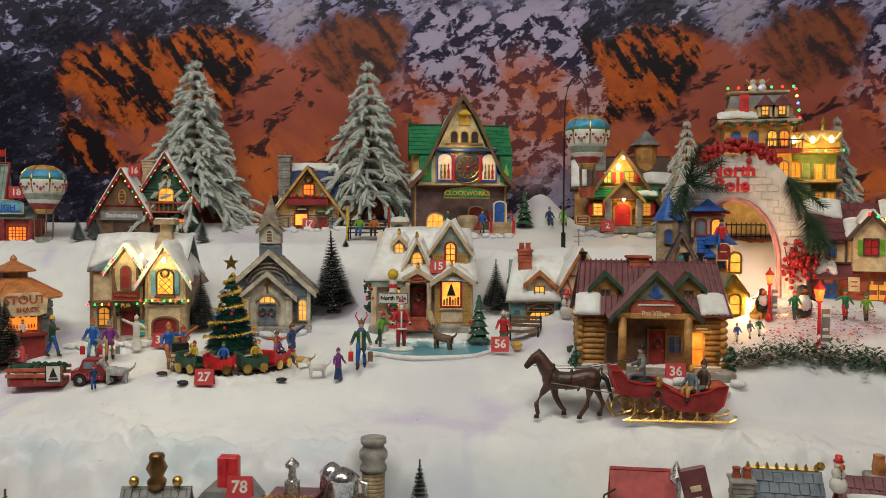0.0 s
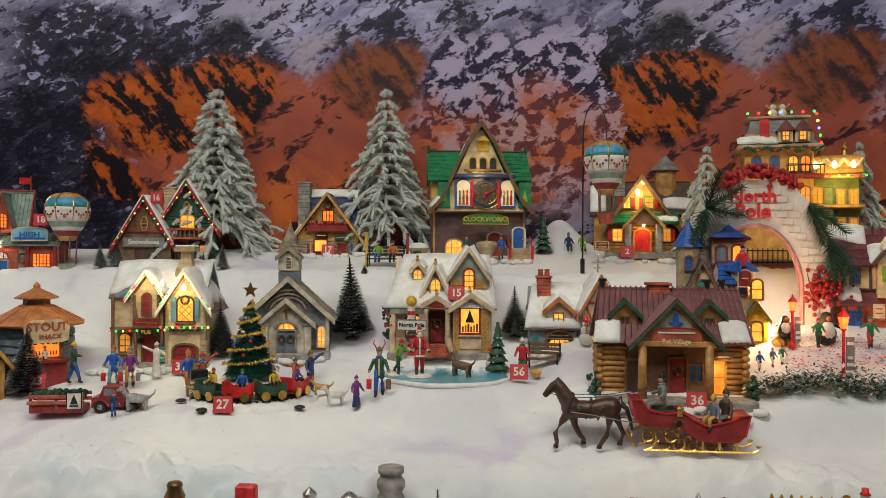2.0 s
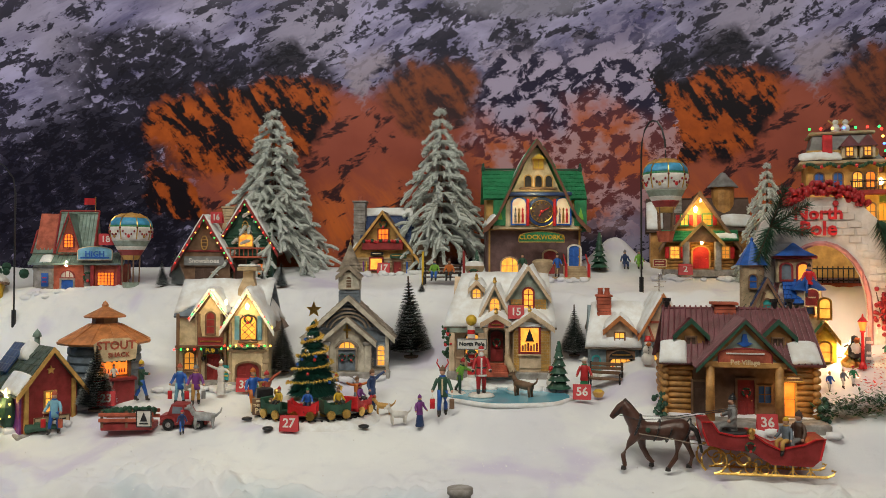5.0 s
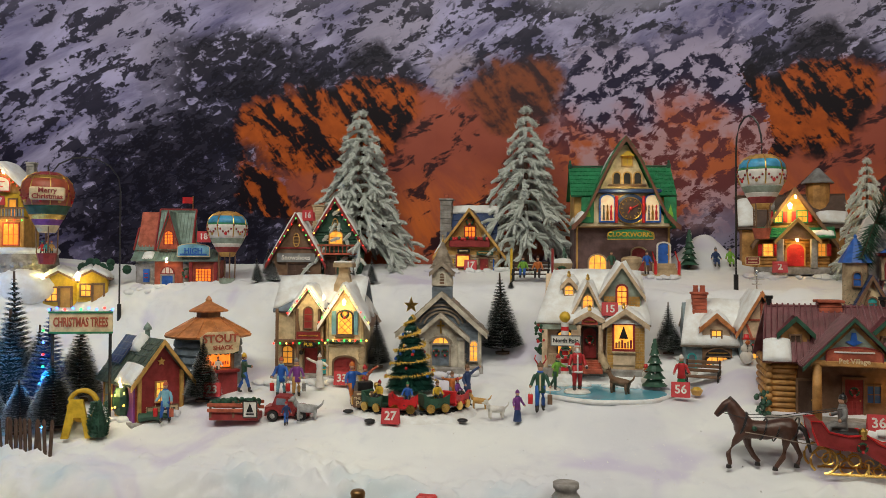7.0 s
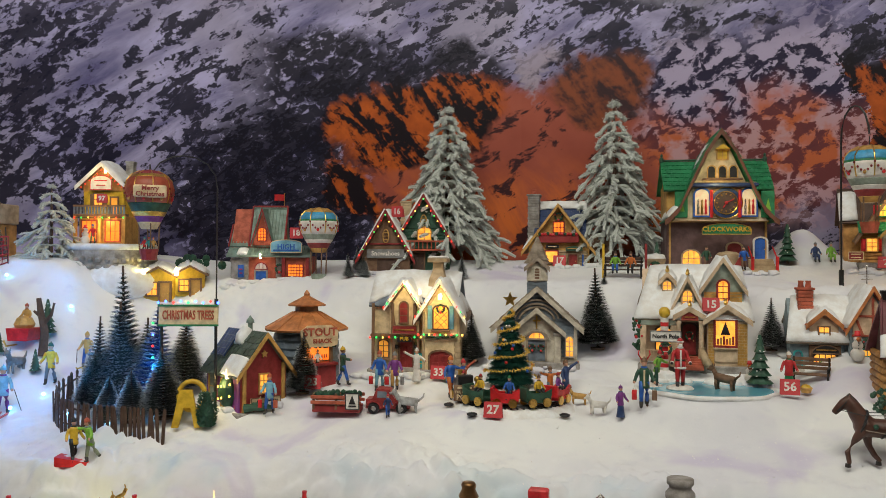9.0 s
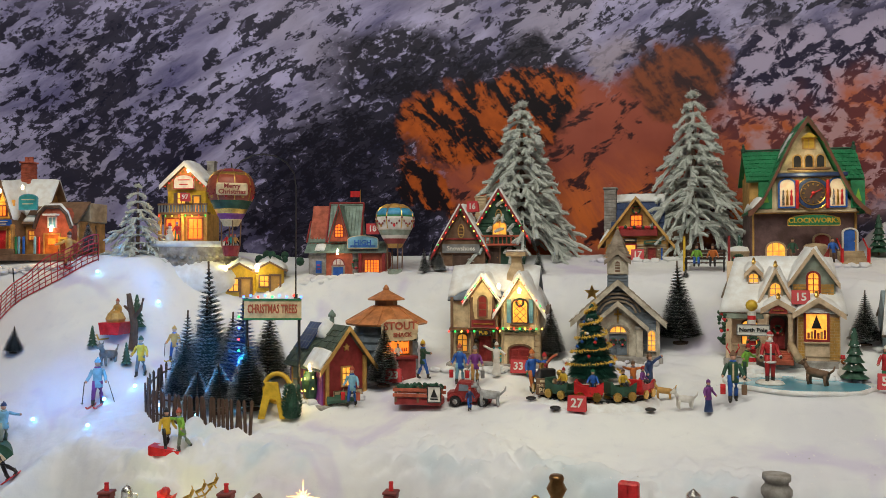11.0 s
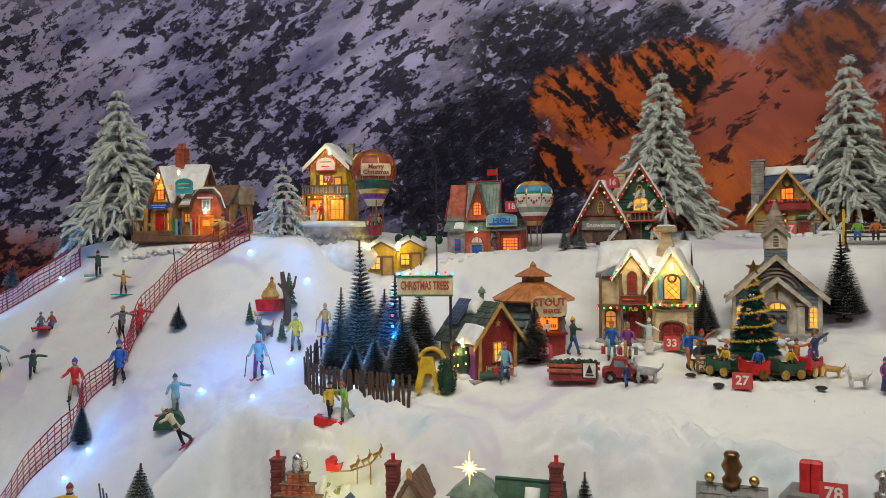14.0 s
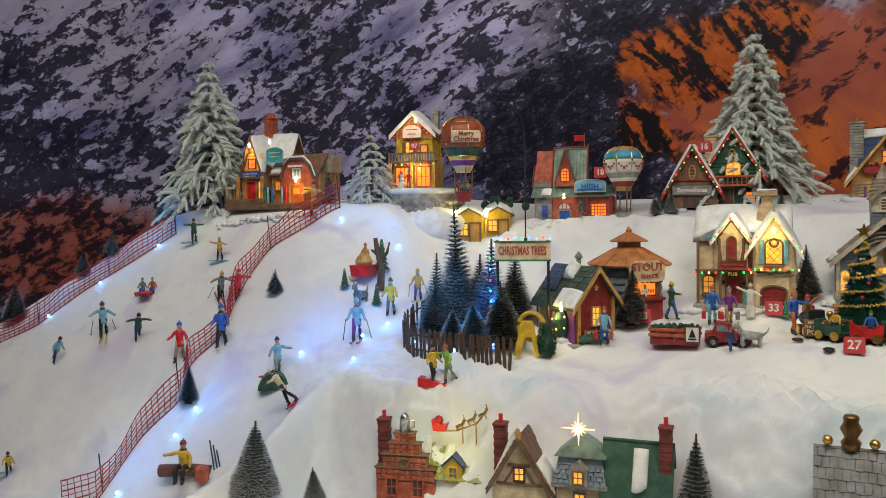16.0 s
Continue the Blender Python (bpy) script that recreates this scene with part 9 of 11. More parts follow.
# ---- train round the decorated tree ----
def train_set():
    z = 1.2395
    h = thing("train_platform", "white round platform with black toy railway track", "train platform", -0.295, 0.992, z, 0)
    part("snow_base", lathe(B(), [(0.106, -0.03), (0.097, -0.006), (0.088, 0.0015), (0.08, 0.002), (0, 0.002)], 40), CAP, h, "white base", True)
    part("turntable", lathe(B(), [(0.062, 0.002), (0.062, 0.007), (0.058, 0.0085), (0.05, 0.0085), (0.05, 0.02), (0.047, 0.022), (0.04, 0.0205), (0, 0.0205)], 40), WHITE, h, "white stepped turntable", True)
    for r in (0.071, 0.081):
        bm = B()
        tube(bm, [(r * math.cos(t), r * math.sin(t), 0.0045) for t in (2 * math.pi * i / 48 for i in range(49))], 0.0011, 5)
        part("rail", bm, BLACK, h)
    for i in range(60):
        t = 2 * math.pi * i / 60
        part("sleeper", box(B(), 0.066, 0.086, -0.0014, 0.0014, 0.002, 0.0036, 0, Matrix.Rotation(t, 4, "Z")), BLACK, h)
    colors = (DKGREEN, DKGREEN, RED, DKGREEN, RED)
    t0 = thing("toy_train", "green and red toy train with riding figures", "toy train", -0.295, 0.992, z, 0)
    for i, cc in enumerate(colors):
        a = radians(-150 + 33 * i)
        m = Matrix.Translation((0.076 * math.cos(a), 0.076 * math.sin(a), 0.004)) @ Matrix.Rotation(a + math.pi / 2, 4, "Z") @ Matrix.Scale(1.28, 4)
        bm = B()
        if i == 0:
            box(bm, -0.017, 0.017, -0.009, 0.009, 0.004, 0.011, 0.001, m)
            lathe(bm, [(0.0075, -0.016), (0.0075, 0.006)], 12, (0, 0, 0), m @ Matrix.Translation((0, 0, 0.018)) @ Matrix.Rotation(radians(90), 4, "Y"))
            box(bm, 0.004, 0.016, -0.009, 0.009, 0.01, 0.03, 0.001, m)
        else:
            box(bm, -0.014, 0.014, -0.009, 0.009, 0.005, 0.009, 0.001, m)
            for s in (-1, 1):
                prism(bm, [(-0.015, 0.008), (0.015, 0.008), (0.016, 0.02), (0.008, 0.016), (-0.008, 0.016), (-0.016, 0.022)], s * 0.008 - 0.001, s * 0.008 + 0.001, m)
            box(bm, -0.016, -0.013, -0.009, 0.009, 0.008, 0.022, 0.0008, m)
        car = part("engine" if i == 0 else "carriage", bm, BLACK if i == 0 else cc, t0)
        if i == 0:
            part("smoke_stack", lathe(B(), [(0.002, 0.024), (0.0035, 0.034), (0.0025, 0.034)], 8, (-0.01, 0, 0), m), GOLD, car)
        for wx in (-0.009, 0.009):
            for s in (-1, 1):
                part("wheel", lathe(B(), [(0.005, -0.001), (0.005, 0.001)], 12, (0, 0, 0), m @ Matrix.Translation((wx, s * 0.0105, 0.0055)) @ Matrix.Rotation(radians(90), 4, "X")), GOLD, car)
        p = Matrix.Translation((-0.295, 0.992, z)) @ m @ V(0.004, 0, 0.014)
        figurine(p.x, p.y, 0.04, math.degrees(a) + 90, (RED2, YELLOW, BLUE, YELLOW, PURPLE)[i], BLACK, (RED2, RED2, GREEN, TIMBER, RED2)[i], "small figurine riding in the toy train", sit=True, z=p.z)
    t = thing("christmas_tree", "decorated green christmas tree with gold tinsel and star", "tree", -0.297, 0.992, z + 0.0205, 0)
    part("crown", _xmas_crown(), [paint("tinsel_green", (0.01, 0.075, 0.055), 0.35, 0.4), PINE], t)
    bm = B()
    for i in range(300):
        f = i / 299
        r = 0.039 * (1 - f) ** 0.88 + 0.003
        a = f * 5.2 * 2 * math.pi
        p = V(r * math.cos(a), r * math.sin(a), 0.014 + 0.102 * f)
        for _ in range(6):
            d = V(random.gauss(0, 1), random.gauss(0, 1), random.gauss(0, 1)).normalized() * 0.0042
            s = d.orthogonal().normalized() * 0.0008
            bm.faces.new((bm.verts.new(p + s), bm.verts.new(p - s), bm.verts.new(p + d)))
    part("tinsel", bm, paint("tinsel_gold", (0.78, 0.52, 0.09), 0.3, 0.2), t, "gold tinsel garland")
    part("star", prism(B(), [(0.012 * math.sin(i * math.pi / 5) * (1 if i % 2 == 0 else 0.42), 0.132 + 0.012 * math.cos(i * math.pi / 5) * (1 if i % 2 == 0 else 0.42)) for i in range(10)], -0.0016, 0.0016), GOLD, t, "gold star")
    for i in range(22):
        f = random.uniform(0.05, 0.8)
        a = random.uniform(0, 6.28)
        r = 0.040 * (1 - f) + 0.002
        part("bauble", ball(B(), (r * math.cos(a), r * math.sin(a), 0.014 + 0.1 * f), 0.0026, 8), (RED, BLUE, STEEL, GOLD)[i % 4], t, smooth=True)


def _xmas_crown():
    """Dense foil needles on drooping boughs round a stem, with a full inner cone."""
    bm = B()
    lathe(bm, [(0.027, 0.012), (0.025, 0.016), (0.014, 0.066), (0.004, 0.112), (0, 0.116)], 14)
    for i in range(5200):
        f = 1 - math.sqrt(1 - (i + 0.5) / 5200 * 0.995)
        g = (math.floor(f * 13) + 0.5) / 13
        f = g + (f - g) * 0.7
        r = (0.039 * (1 - f) ** 0.88) * random.uniform(0.82, 1.05) + 0.0015
        a = i * 2.399963
        z = 0.008 + 0.110 * f
        tip = V(r * math.cos(a), r * math.sin(a), z - r * 0.10)
        root = V(r * 0.45 * math.cos(a), r * 0.45 * math.sin(a), z + r * 0.10)
        s = V(-math.sin(a), math.cos(a), random.uniform(-0.4, 0.4)) * 0.0015
        mid = root.lerp(tip, 0.6)
        bm.faces.new((bm.verts.new(root), bm.verts.new(mid + s), bm.verts.new(tip), bm.verts.new(mid - s)))
    tube(bm, [(0, 0, -0.001), (0, 0, 0.1)], 0.003, 6)
    return bm


train_set()


# ---- people of the village, as plain figurines ----
for x, y, hh, rz, coat, legs, hat, lab, kw in (
        (-0.098, 0.955, 0.068, 5, DKGREEN, BLUE, TIMBER, "figurine with red antlers carrying shopping bags", dict(shirt=CREAM, extra=lambda bm, k: (bags(bm, k), [tube(bm, [(s * 0.04 * k, 0, 0.95 * k), (s * 0.12 * k, 0, 1.08 * k), (s * 0.1 * k, 0, 1.16 * k)], 0.016 * k, 4, 4) for s in (-1, 1)]))),
        (-0.13, 0.953, 0.045, 40, PURPLE, NAVY, PURPLE, "kneeling figurine in purple coat", dict(skirt=True)),
        (-0.22, 1.045, 0.062, 60, NAVY, NAVY, TIMBER, "figurine in navy uniform waving", dict(arms=(25, 120))),
        (-0.245, 1.05, 0.05, 30, ORANGE, SLATE, TIMBER, "figurine in orange coat by the train", dict(arms=(100, 100))),
        (-0.51, 0.998, 0.062, 10, BLUE, SKY, BRICK, "figurine in blue jacket carrying a red bag", dict(extra=bags)),
        (-0.485, 1.0, 0.06, 20, PURPLE, OCHRE, GREY, "figurine in purple cardigan with shopping bags", dict(extra=bags)),
        (-0.46, 1.035, 0.054, 0, WHITE, WHITE, WHITE, "cook figurine in white apron by the pub door", dict(skirt=True, arms=(110, 60))),
        (-0.388, 0.985, 0.066, 50, BLUE, ORANGE, ORANGE, "figurine in blue coat beside the train", dict(arms=(30, 70))),
        (-0.372, 1.0, 0.06, 60, BRICK, BLUE, RED2, "figurine in rust jacket with a red hat", dict(arms=(30, 130))),
        (-0.462, 0.908, 0.034, 30, NAVY, BLUE, RED2, "small child figurine in dark blue", {}),
        (-0.652, 0.900, 0.06, 10, SKY, BLUE, BRICK, "figurine in light blue jumper holding bags", dict(prop=RED, extra=bags)),
        (-0.705, 0.915, 0.056, 60, BLUE, OCHRE, TIMBER, "figurine in blue jacket by the tree cabin", {}),
        (-1.10, 0.84, 0.078, 30, SKY, PURPLE, SKY, "skier figurine in light blue jacket with poles", dict(extra=skis, prop=RED)),
        (-1.085, 0.925, 0.07, 20, YELLOW, SLATE, DKGREEN, "hiker figurine with yellow backpack", {}),
        (-1.07, 0.995, 0.062, 20, OCHRE, BLUE, OCHRE, "skier figurine in mustard jacket", dict(extra=skis, prop=YELLOW)),
        (-1.392, 0.785, 0.084, 30, BLUE, BLACK, BLUE, "figurine in dark blue coat standing by the red net", {}),
        (-1.472, 0.75, 0.080, 20, RED, TAN, BLUE, "figurine in red jacket standing by the net", dict(arms=(40, 40))),
        (-1.475, 0.858, 0.066, 60, GREY, BLACK, OCHRE, "skier figurine in grey jacket leaning forward", dict(lean=26, arms=(70, 70), extra=skis)),
        (-1.432, 0.866, 0.064, 60, RED, RED, RED, "skier figurine in red suit leaning forward", dict(lean=22, arms=(80, 80))),
        (-1.362, 1.03, 0.074, 30, OCHRE, OCHRE, DARKWOOD, "skier figurine in mustard suit at the top of the slope", dict(arms=(60, 60), extra=skis)),
        (-1.657, 0.951, 0.058, 50, DKGREEN, BLACK, BLACK, "jumping snowboarder figurine in dark green", dict(arms=(90, 90), extra=board, prop=SKY, lean=20)),
        (-1.543, 0.923, 0.052, 30, OCHRE, BLACK, OCHRE, "snowboarder figurine in tan on a pale board", dict(arms=(95, 70), extra=board, prop=TEAL)),
        (-1.721, 0.756, 0.078, 50, SKY, BLACK, NAVY, "skier figurine in blue jacket with wide stance", dict(arms=(60, 60), extra=skis, lean=15, prop=YELLOW)),
        (-1.627, 0.769, 0.066, 60, DKGREEN, NAVY, BLACK, "skier figurine in black and green crouching low", dict(arms=(90, 90), lean=35)),
        (-1.815, 0.697, 0.062, 90, SKY, NAVY, BLACK, "skater figurine in light blue leaning forward", dict(lean=30)),
        (-1.71, 0.535, 0.05, 60, YELLOW, BLACK, BLACK, "snowboarder figurine in yellow jacket", dict(lean=25, extra=board, prop=SKY)),
        (-1.225, 0.765, 0.07, 60, SKY, SAGE, NAVY, "snowboarder figurine in pale blue standing on a ramp", dict(arms=(35, 70), extra=board, prop=RED)),
        (-1.127, 0.70, 0.072, -60, CREAM, BLACK, WHITE, "snowboarder figurine in cream and red bending forward", dict(arms=(80, 80), lean=35, extra=board, prop=RED)),
        (-0.868, 0.735, 0.06, 60, YELLOW, BLACK, BLACK, "snowboarder figurine in yellow jacket on a red ramp", {}),
        (-0.838, 0.74, 0.062, -30, LIME, SAGE, BRICK, "snowboarder figurine in lime green jacket leaning", dict(arms=(80, 50), lean=10))):
    figurine(x, y, hh, rz, coat, legs, hat, lab, **kw)

animal(-0.196, 1.018, 0.022, OCHRE, 190, "sitting tan dog figure in a red hat", accent=RED2)
animal(-0.437, 0.925, 0.03, paint("husky_grey", (0.45, 0.46, 0.47), 0.6, 0.4), 200, "grey and white husky figure on the snow")
animal(-0.162, 0.962, 0.024, WHITE, 210, "black and white dog figure digging in snow")


def log_sitter():
    h = thing("fallen_log", "brown fallen log with backpack and upright skis on the snow", "log", -1.29, 0.61, ground_z(-1.29, 0.61) + 0.006, 25)
    part("trunk", tube(B(), [(-0.05, 0, 0.006), (0.0, 0, 0.009), (0.04, 0, 0.007)], 0.011, 9), paint("log_brown", (0.16, 0.06, 0.04), 0.7), h)
    part("backpack", box(B(), 0.022, 0.044, -0.026, -0.01, -0.006, 0.022, 0.004), BRICK, h)
    for i in range(3):
        part("ski", tube(B(), [(0.05 + i * 0.006, 0.0, -0.01), (0.036 + i * 0.006, 0.01, 0.058 - i * 0.008)], 0.0014, 5), NAVY, h)
    figurine(-1.288, 0.6, 0.085, 25, YELLOW, BLACK, DEEPRED, "seated figurine in yellow jacket and red cap on a log", sit=True, z=ground_z(-1.29, 0.61) + 0.014, arms=(75, 20))
    h = thing("snow_ramp", "small green corrugated half-pipe ramp", "ramp", -1.225, 0.755, ground_z(-1.225, 0.755) - 0.012, 40)
    part("shell", prism(B(), [(-0.028, 0)] + arc(0, 0, 0.028, 0.03, 180, 0, 10), -0.02, 0.02), DKGREEN, h)
    h = thing("snow_ramp", "small red and yellow kicker ramp in the snow", "ramp", -0.868, 0.735, ground_z(-0.868, 0.735) - 0.006, 20)
    part("shell", prism(B(), [(-0.022, 0), (0.022, 0), (0.022, 0.006), (-0.022, 0.014)], -0.012, 0.012), RED, h)
    h = thing("sled_ride", "red sled with riders tumbling down the slope", "sled", -1.69, 0.84, ground_z(-1.69, 0.84), 40)
    part("deck", box(B(), -0.016, 0.016, -0.032, 0.03, 0.004, 0.008, 0.001), RED, h)
    for s in (-1, 1):
        part("runner", tube(B(), [(s * 0.013, 0.03, 0.0), (s * 0.013, -0.03, 0.0), (s * 0.013, -0.04, 0.009)], 0.0014, 5), DEEPRED, h)
    for i in range(2):
        figurine(-1.692 + i * 0.008, 0.835 + i * 0.02, 0.046, 40, (SLATE, BRICK)[i], BLUE, (SLATE, GREY)[i], "figurine riding a red sled", sit=True, z=ground_z(-1.69, 0.84) + 0.008)
    # wagon with travellers by a bare tree
    h = thing("bare_tree", "bare brown tree stump with forked branches", "tree", -1.135, 0.96, ground_z(-1.135, 0.96), 0)
    part("trunk", tube(B(), [(0, 0, -0.004), (0.004, 0, 0.04), (-0.006, 0, 0.075), (-0.01, 0, 0.098)], 0.008, 8, 0, 0.004), BARK, h)
    for p in (((0, 0, 0.05), (0.018, 0, 0.07), (0.024, 0, 0.09)), ((-0.004, 0, 0.065), (-0.02, 0, 0.075))):
        part("limb", tube(B(), p, 0.004, 6, 0, 0.002), BARK, h)
    h = thing("pack_sleigh", "loaded red pack sleigh with wrapped gifts", "sleigh", -1.168, 0.952, ground_z(-1.168, 0.952), 10)
    part("body", prism(B(), [(-0.018, 0.008), (0.018, 0.008), (0.022, 0.03), (-0.022, 0.03)], -0.02, 0.02), RED, h)
    part("load", ball(B(), (0, 0, 0.036), 0.018, 9, 0.9), OCHRE, h)
    part("runner", tube(B(), [(-0.014, 0.03, 0), (-0.014, -0.03, 0), (-0.014, -0.036, 0.01)], 0.0016, 5), GOLD, h)
    figurine(-1.168, 0.957, 0.05, 10, OCHRE, BRICK, BRICK, "figurine in mustard coat riding the pack sleigh", sit=True, z=ground_z(-1.168, 0.952) + 0.04)
    animal(-1.146, 0.912, 0.036, GREY, -80, "grey horse figure pulling the pack sleigh", cat="horse figure", name="pony_figure")


log_sitter()


# ---- red truck with wooden trailer ----
def truck():
    z = ground_z(-0.52, 0.915)
    h = thing("pickup_truck", "red vintage pickup truck half sunk in snow", "toy truck", -0.475, 0.945, z, 12)
    part("body", prism(B(), [(-0.032, 0.008), (0.034, 0.008), (0.036, 0.018), (0.02, 0.022), (0.012, 0.022), (0.004, 0.036), (-0.016, 0.037), (-0.022, 0.022), (-0.032, 0.021)], -0.015, 0.015), DEEPRED, h)
    part("side_window", prism(B(), [(-0.015, 0.024), (0.003, 0.024), (-0.001, 0.033), (-0.014, 0.034)], -0.0158, -0.0145), SLATE, h)
    for x in (-0.02, 0.022):
        w = part("wheel", lathe(B(), [(0.008, -0.003), (0.0085, 0), (0.008, 0.003)], 14, (0, 0, 0), Matrix.Translation((x, -0.015, 0.008)) @ Matrix.Rotation(radians(90), 4, "X")), BLACK, h)
        part("hub", lathe(B(), [(0.004, 0), (0.003, 0.001)], 10, (0, 0, 0), Matrix.Translation((x, -0.0182, 0.008)) @ Matrix.Rotation(radians(90), 4, "X")), STEEL, w)
        part("fender", tube(B(), [(x + a, -0.016, c) for a, c in arc(0, 0.008, 0.011, 0.011, 0, 180, 8)], 0.0022, 5), DEEPRED, h)
    h = thing("trailer", "wooden slatted trailer loaded with greenery and a tree placard", "trailer", -0.545, 0.915, z - 0.001, 12)
    part("bed", box(B(), -0.036, 0.036, -0.014, 0.016, 0.004, 0.014, 0.001), DEEPRED, h)
    for i in range(2):
        part("slat", box(B(), -0.038, 0.038, -0.017, -0.0145, 0.0165 + i * 0.008, 0.0215 + i * 0.008, 0.0006), BRICK, h)
        part("slat", box(B(), -0.038, 0.038, 0.0165, 0.019, 0.0165 + i * 0.008, 0.0215 + i * 0.008, 0.0006), BRICK, h)
    for x in (-0.034, 0.0, 0.034):
        part("stake", box(B(), x - 0.0018, x + 0.0018, -0.0145, -0.012, 0.008, 0.032, 0.0004), TIMBER, h)
    bm = B()
    for i in range(70):
        ball(bm, (random.uniform(-0.034, 0.034), random.uniform(-0.012, 0.014), 0.028 + random.uniform(-0.004, 0.004)), random.uniform(0.002, 0.0045), 5)
    part("greenery", bm, DKGREEN, h)
    s = sign(h, 0.026, -0.0175, 0.022, 0.02, 0.023, WHITE, rim=BLACK, rows=[(-0.3, 0.3, -0.007)], ink=BLACK)
    part("tree_mark", prism(B(), [(0.021, 0.018), (0.031, 0.018), (0.026, 0.031)], -0.0216, -0.0206), BLACK, s)


truck()


# ---- tree lot: fence, sign, stand ----
def tree_lot():
    f = thing("picket_fence", "dark brown curved picket fence round the tree lot", "fence", 0, 0, 0, 0)
    path = [(-0.99, 0.945), (-1.008, 0.90), (-1.005, 0.86), (-0.985, 0.825), (-0.95, 0.803), (-0.9, 0.795), (-0.76, 0.798)]
    me = box(B(), -0.0028, 0.0028, -0.001, 0.001, 0, 0.05, 0.0006)
    prism(me, [(-0.0028, 0.0495), (0.0028, 0.0495), (0, 0.0535)], -0.001, 0.001)
    first = part("picket", me, DARKWOOD, f)
    mesh, k = first.data, 0
    rails = [[], []]
    for (x0, y0), (x1, y1) in zip(path, path[1:]):
        L = math.hypot(x1 - x0, y1 - y0)
        n = max(1, round(L / 0.0078))
        for i in range(n):
            t = i / n
            x, y = x0 + (x1 - x0) * t, y0 + (y1 - y0) * t
            ob = first if k == 0 else new("picket", mesh)
            ob.parent = f
            ob.matrix_world = pose(x, y, ground_z(x, y) - 0.004, random.uniform(-3, 3), random.uniform(-4, 4), math.degrees(math.atan2(y1 - y0, x1 - x0)))
            k += 1
        for q, z in enumerate((0.012, 0.036)):
            rails[q].append((x0, y0 + 0.002, ground_z(x0, y0) + z))
    for r in rails:
        part("rail", tube(B(), r, 0.0016, 5), DARKWOOD, f)
    h = thing("tree_lot_sign", "lettered christmas tree sign edged with coloured lights", "sign", -0.790, 0.892, ground_z(-0.79, 0.89), 20)
    for x in (-0.042, 0.042):
        part("post", tube(B(), [(x, 0, -0.004), (x, 0, 0.165)], 0.0024, 7), BLACK, h)
    s = part("board", box(B(), -0.046, 0.046, -0.004, 0.0, 0.130, 0.164, 0.001), CREAM, h, "cream board edged in green")
    for z in (0.1315, 0.1625):
        part("edge", box(B(), -0.047, 0.047, -0.0055, -0.0042, z - 0.0015, z + 0.0015, 0.0004), GREEN, s)
    lettering("CHRISTMAS TREES", 0.0195, BRICK, s, Matrix.Translation((0, -0.0046, 0.147)) @ Matrix.Diagonal((0.5, 1, 1, 1)))
    bm = B()
    for i in range(9):
        ball(bm, (-0.046 + i * 0.0115, -0.005, 0.167 + (0.002 if i % 2 else 0)), 0.0022, 7, 1, None, (3, 3, 0, 3, 1)[i % 5])
    for i in range(6):
        ball(bm, (-0.054, -0.004, 0.135 - i * 0.018), 0.002, 7, 1, None, (1, 3, 0)[i % 3])
    part("string_lights", bm, BULBS, h, "string of lit coloured bulbs")
    h = thing("sandwich_board", "yellow wooden stand leaning with a bundled tree", "stand", -0.755, 0.842, ground_z(-0.755, 0.842), 20)
    part("panel", prism(B(), [(-0.024, 0), (-0.014, 0), (-0.006, 0.03), (0.004, 0.03), (0.01, 0), (0.018, 0), (0.006, 0.056), (-0.012, 0.056)], -0.006, 0.0), YELLOW, h)
    part("hoop", tube(B(), [(0.002 + a, 0.012, c) for a, c in arc(0, 0.045, 0.02, 0.022, 0, 360, 16)], 0.004, 6), YELLOW, h, smooth=True)
    bm = B()
    for i in range(500):
        a, z = random.uniform(0, 6.28), random.uniform(0.002, 0.052)
        r = 0.012 * (1.1 - z * 8)
        r = max(0.004, 0.013 * (1 - abs(z - 0.022) * 14))
        p = V(0.028 + r * math.cos(a), -0.004 + r * math.sin(a), z)
        d = V(math.cos(a), math.sin(a), 0.6) * 0.005
        s2 = d.orthogonal().normalized() * 0.0012
        bm.faces.new((bm.verts.new(p + s2), bm.verts.new(p - s2), bm.verts.new(p + d)))
    lathe(bm, [(0.009, 0.002), (0.012, 0.02), (0.004, 0.052), (0, 0.055)], 10, (0.028, -0.004, 0))
    part("bundled_tree", bm, DKGREEN, h)
    for i, (x, y) in enumerate(((-0.682, 0.902), (-0.692, 0.895))):
        ob = obj("bundled_tree", tube(B(), [(0, 0, 0.006), (0.014, 0.004, 0.008), (0.03, 0.008, 0.006)], 0.007, 8, 0, 0.003), DKGREEN)
        ob.matrix_world = pose(x, y, ground_z(x, y))
        tagged(ob, "tightly bundled dark green tree lying on snow", "bundled tree")
    ob = obj("lit_shrub", ball(B(), (0, 0, 0.025), 0.016, 10, 1.6), DKGREEN)
    ob.matrix_world = pose(-0.727, 0.905, ground_z(-0.727, 0.905))
    tagged(ob, "green conical shrub wound with lights by the cabin", "shrub")
    b2 = thing("shrub_lights", "warm lights wound round the shrub", "lights", -0.727, 0.905, ground_z(-0.727, 0.905), 0)
    bulbs(b2, [(0.015 * math.cos(i * 0.9), 0.015 * math.sin(i * 0.9), 0.004 + 0.0026 * i) for i in range(16)], 0.0015, 2, False)


tree_lot()


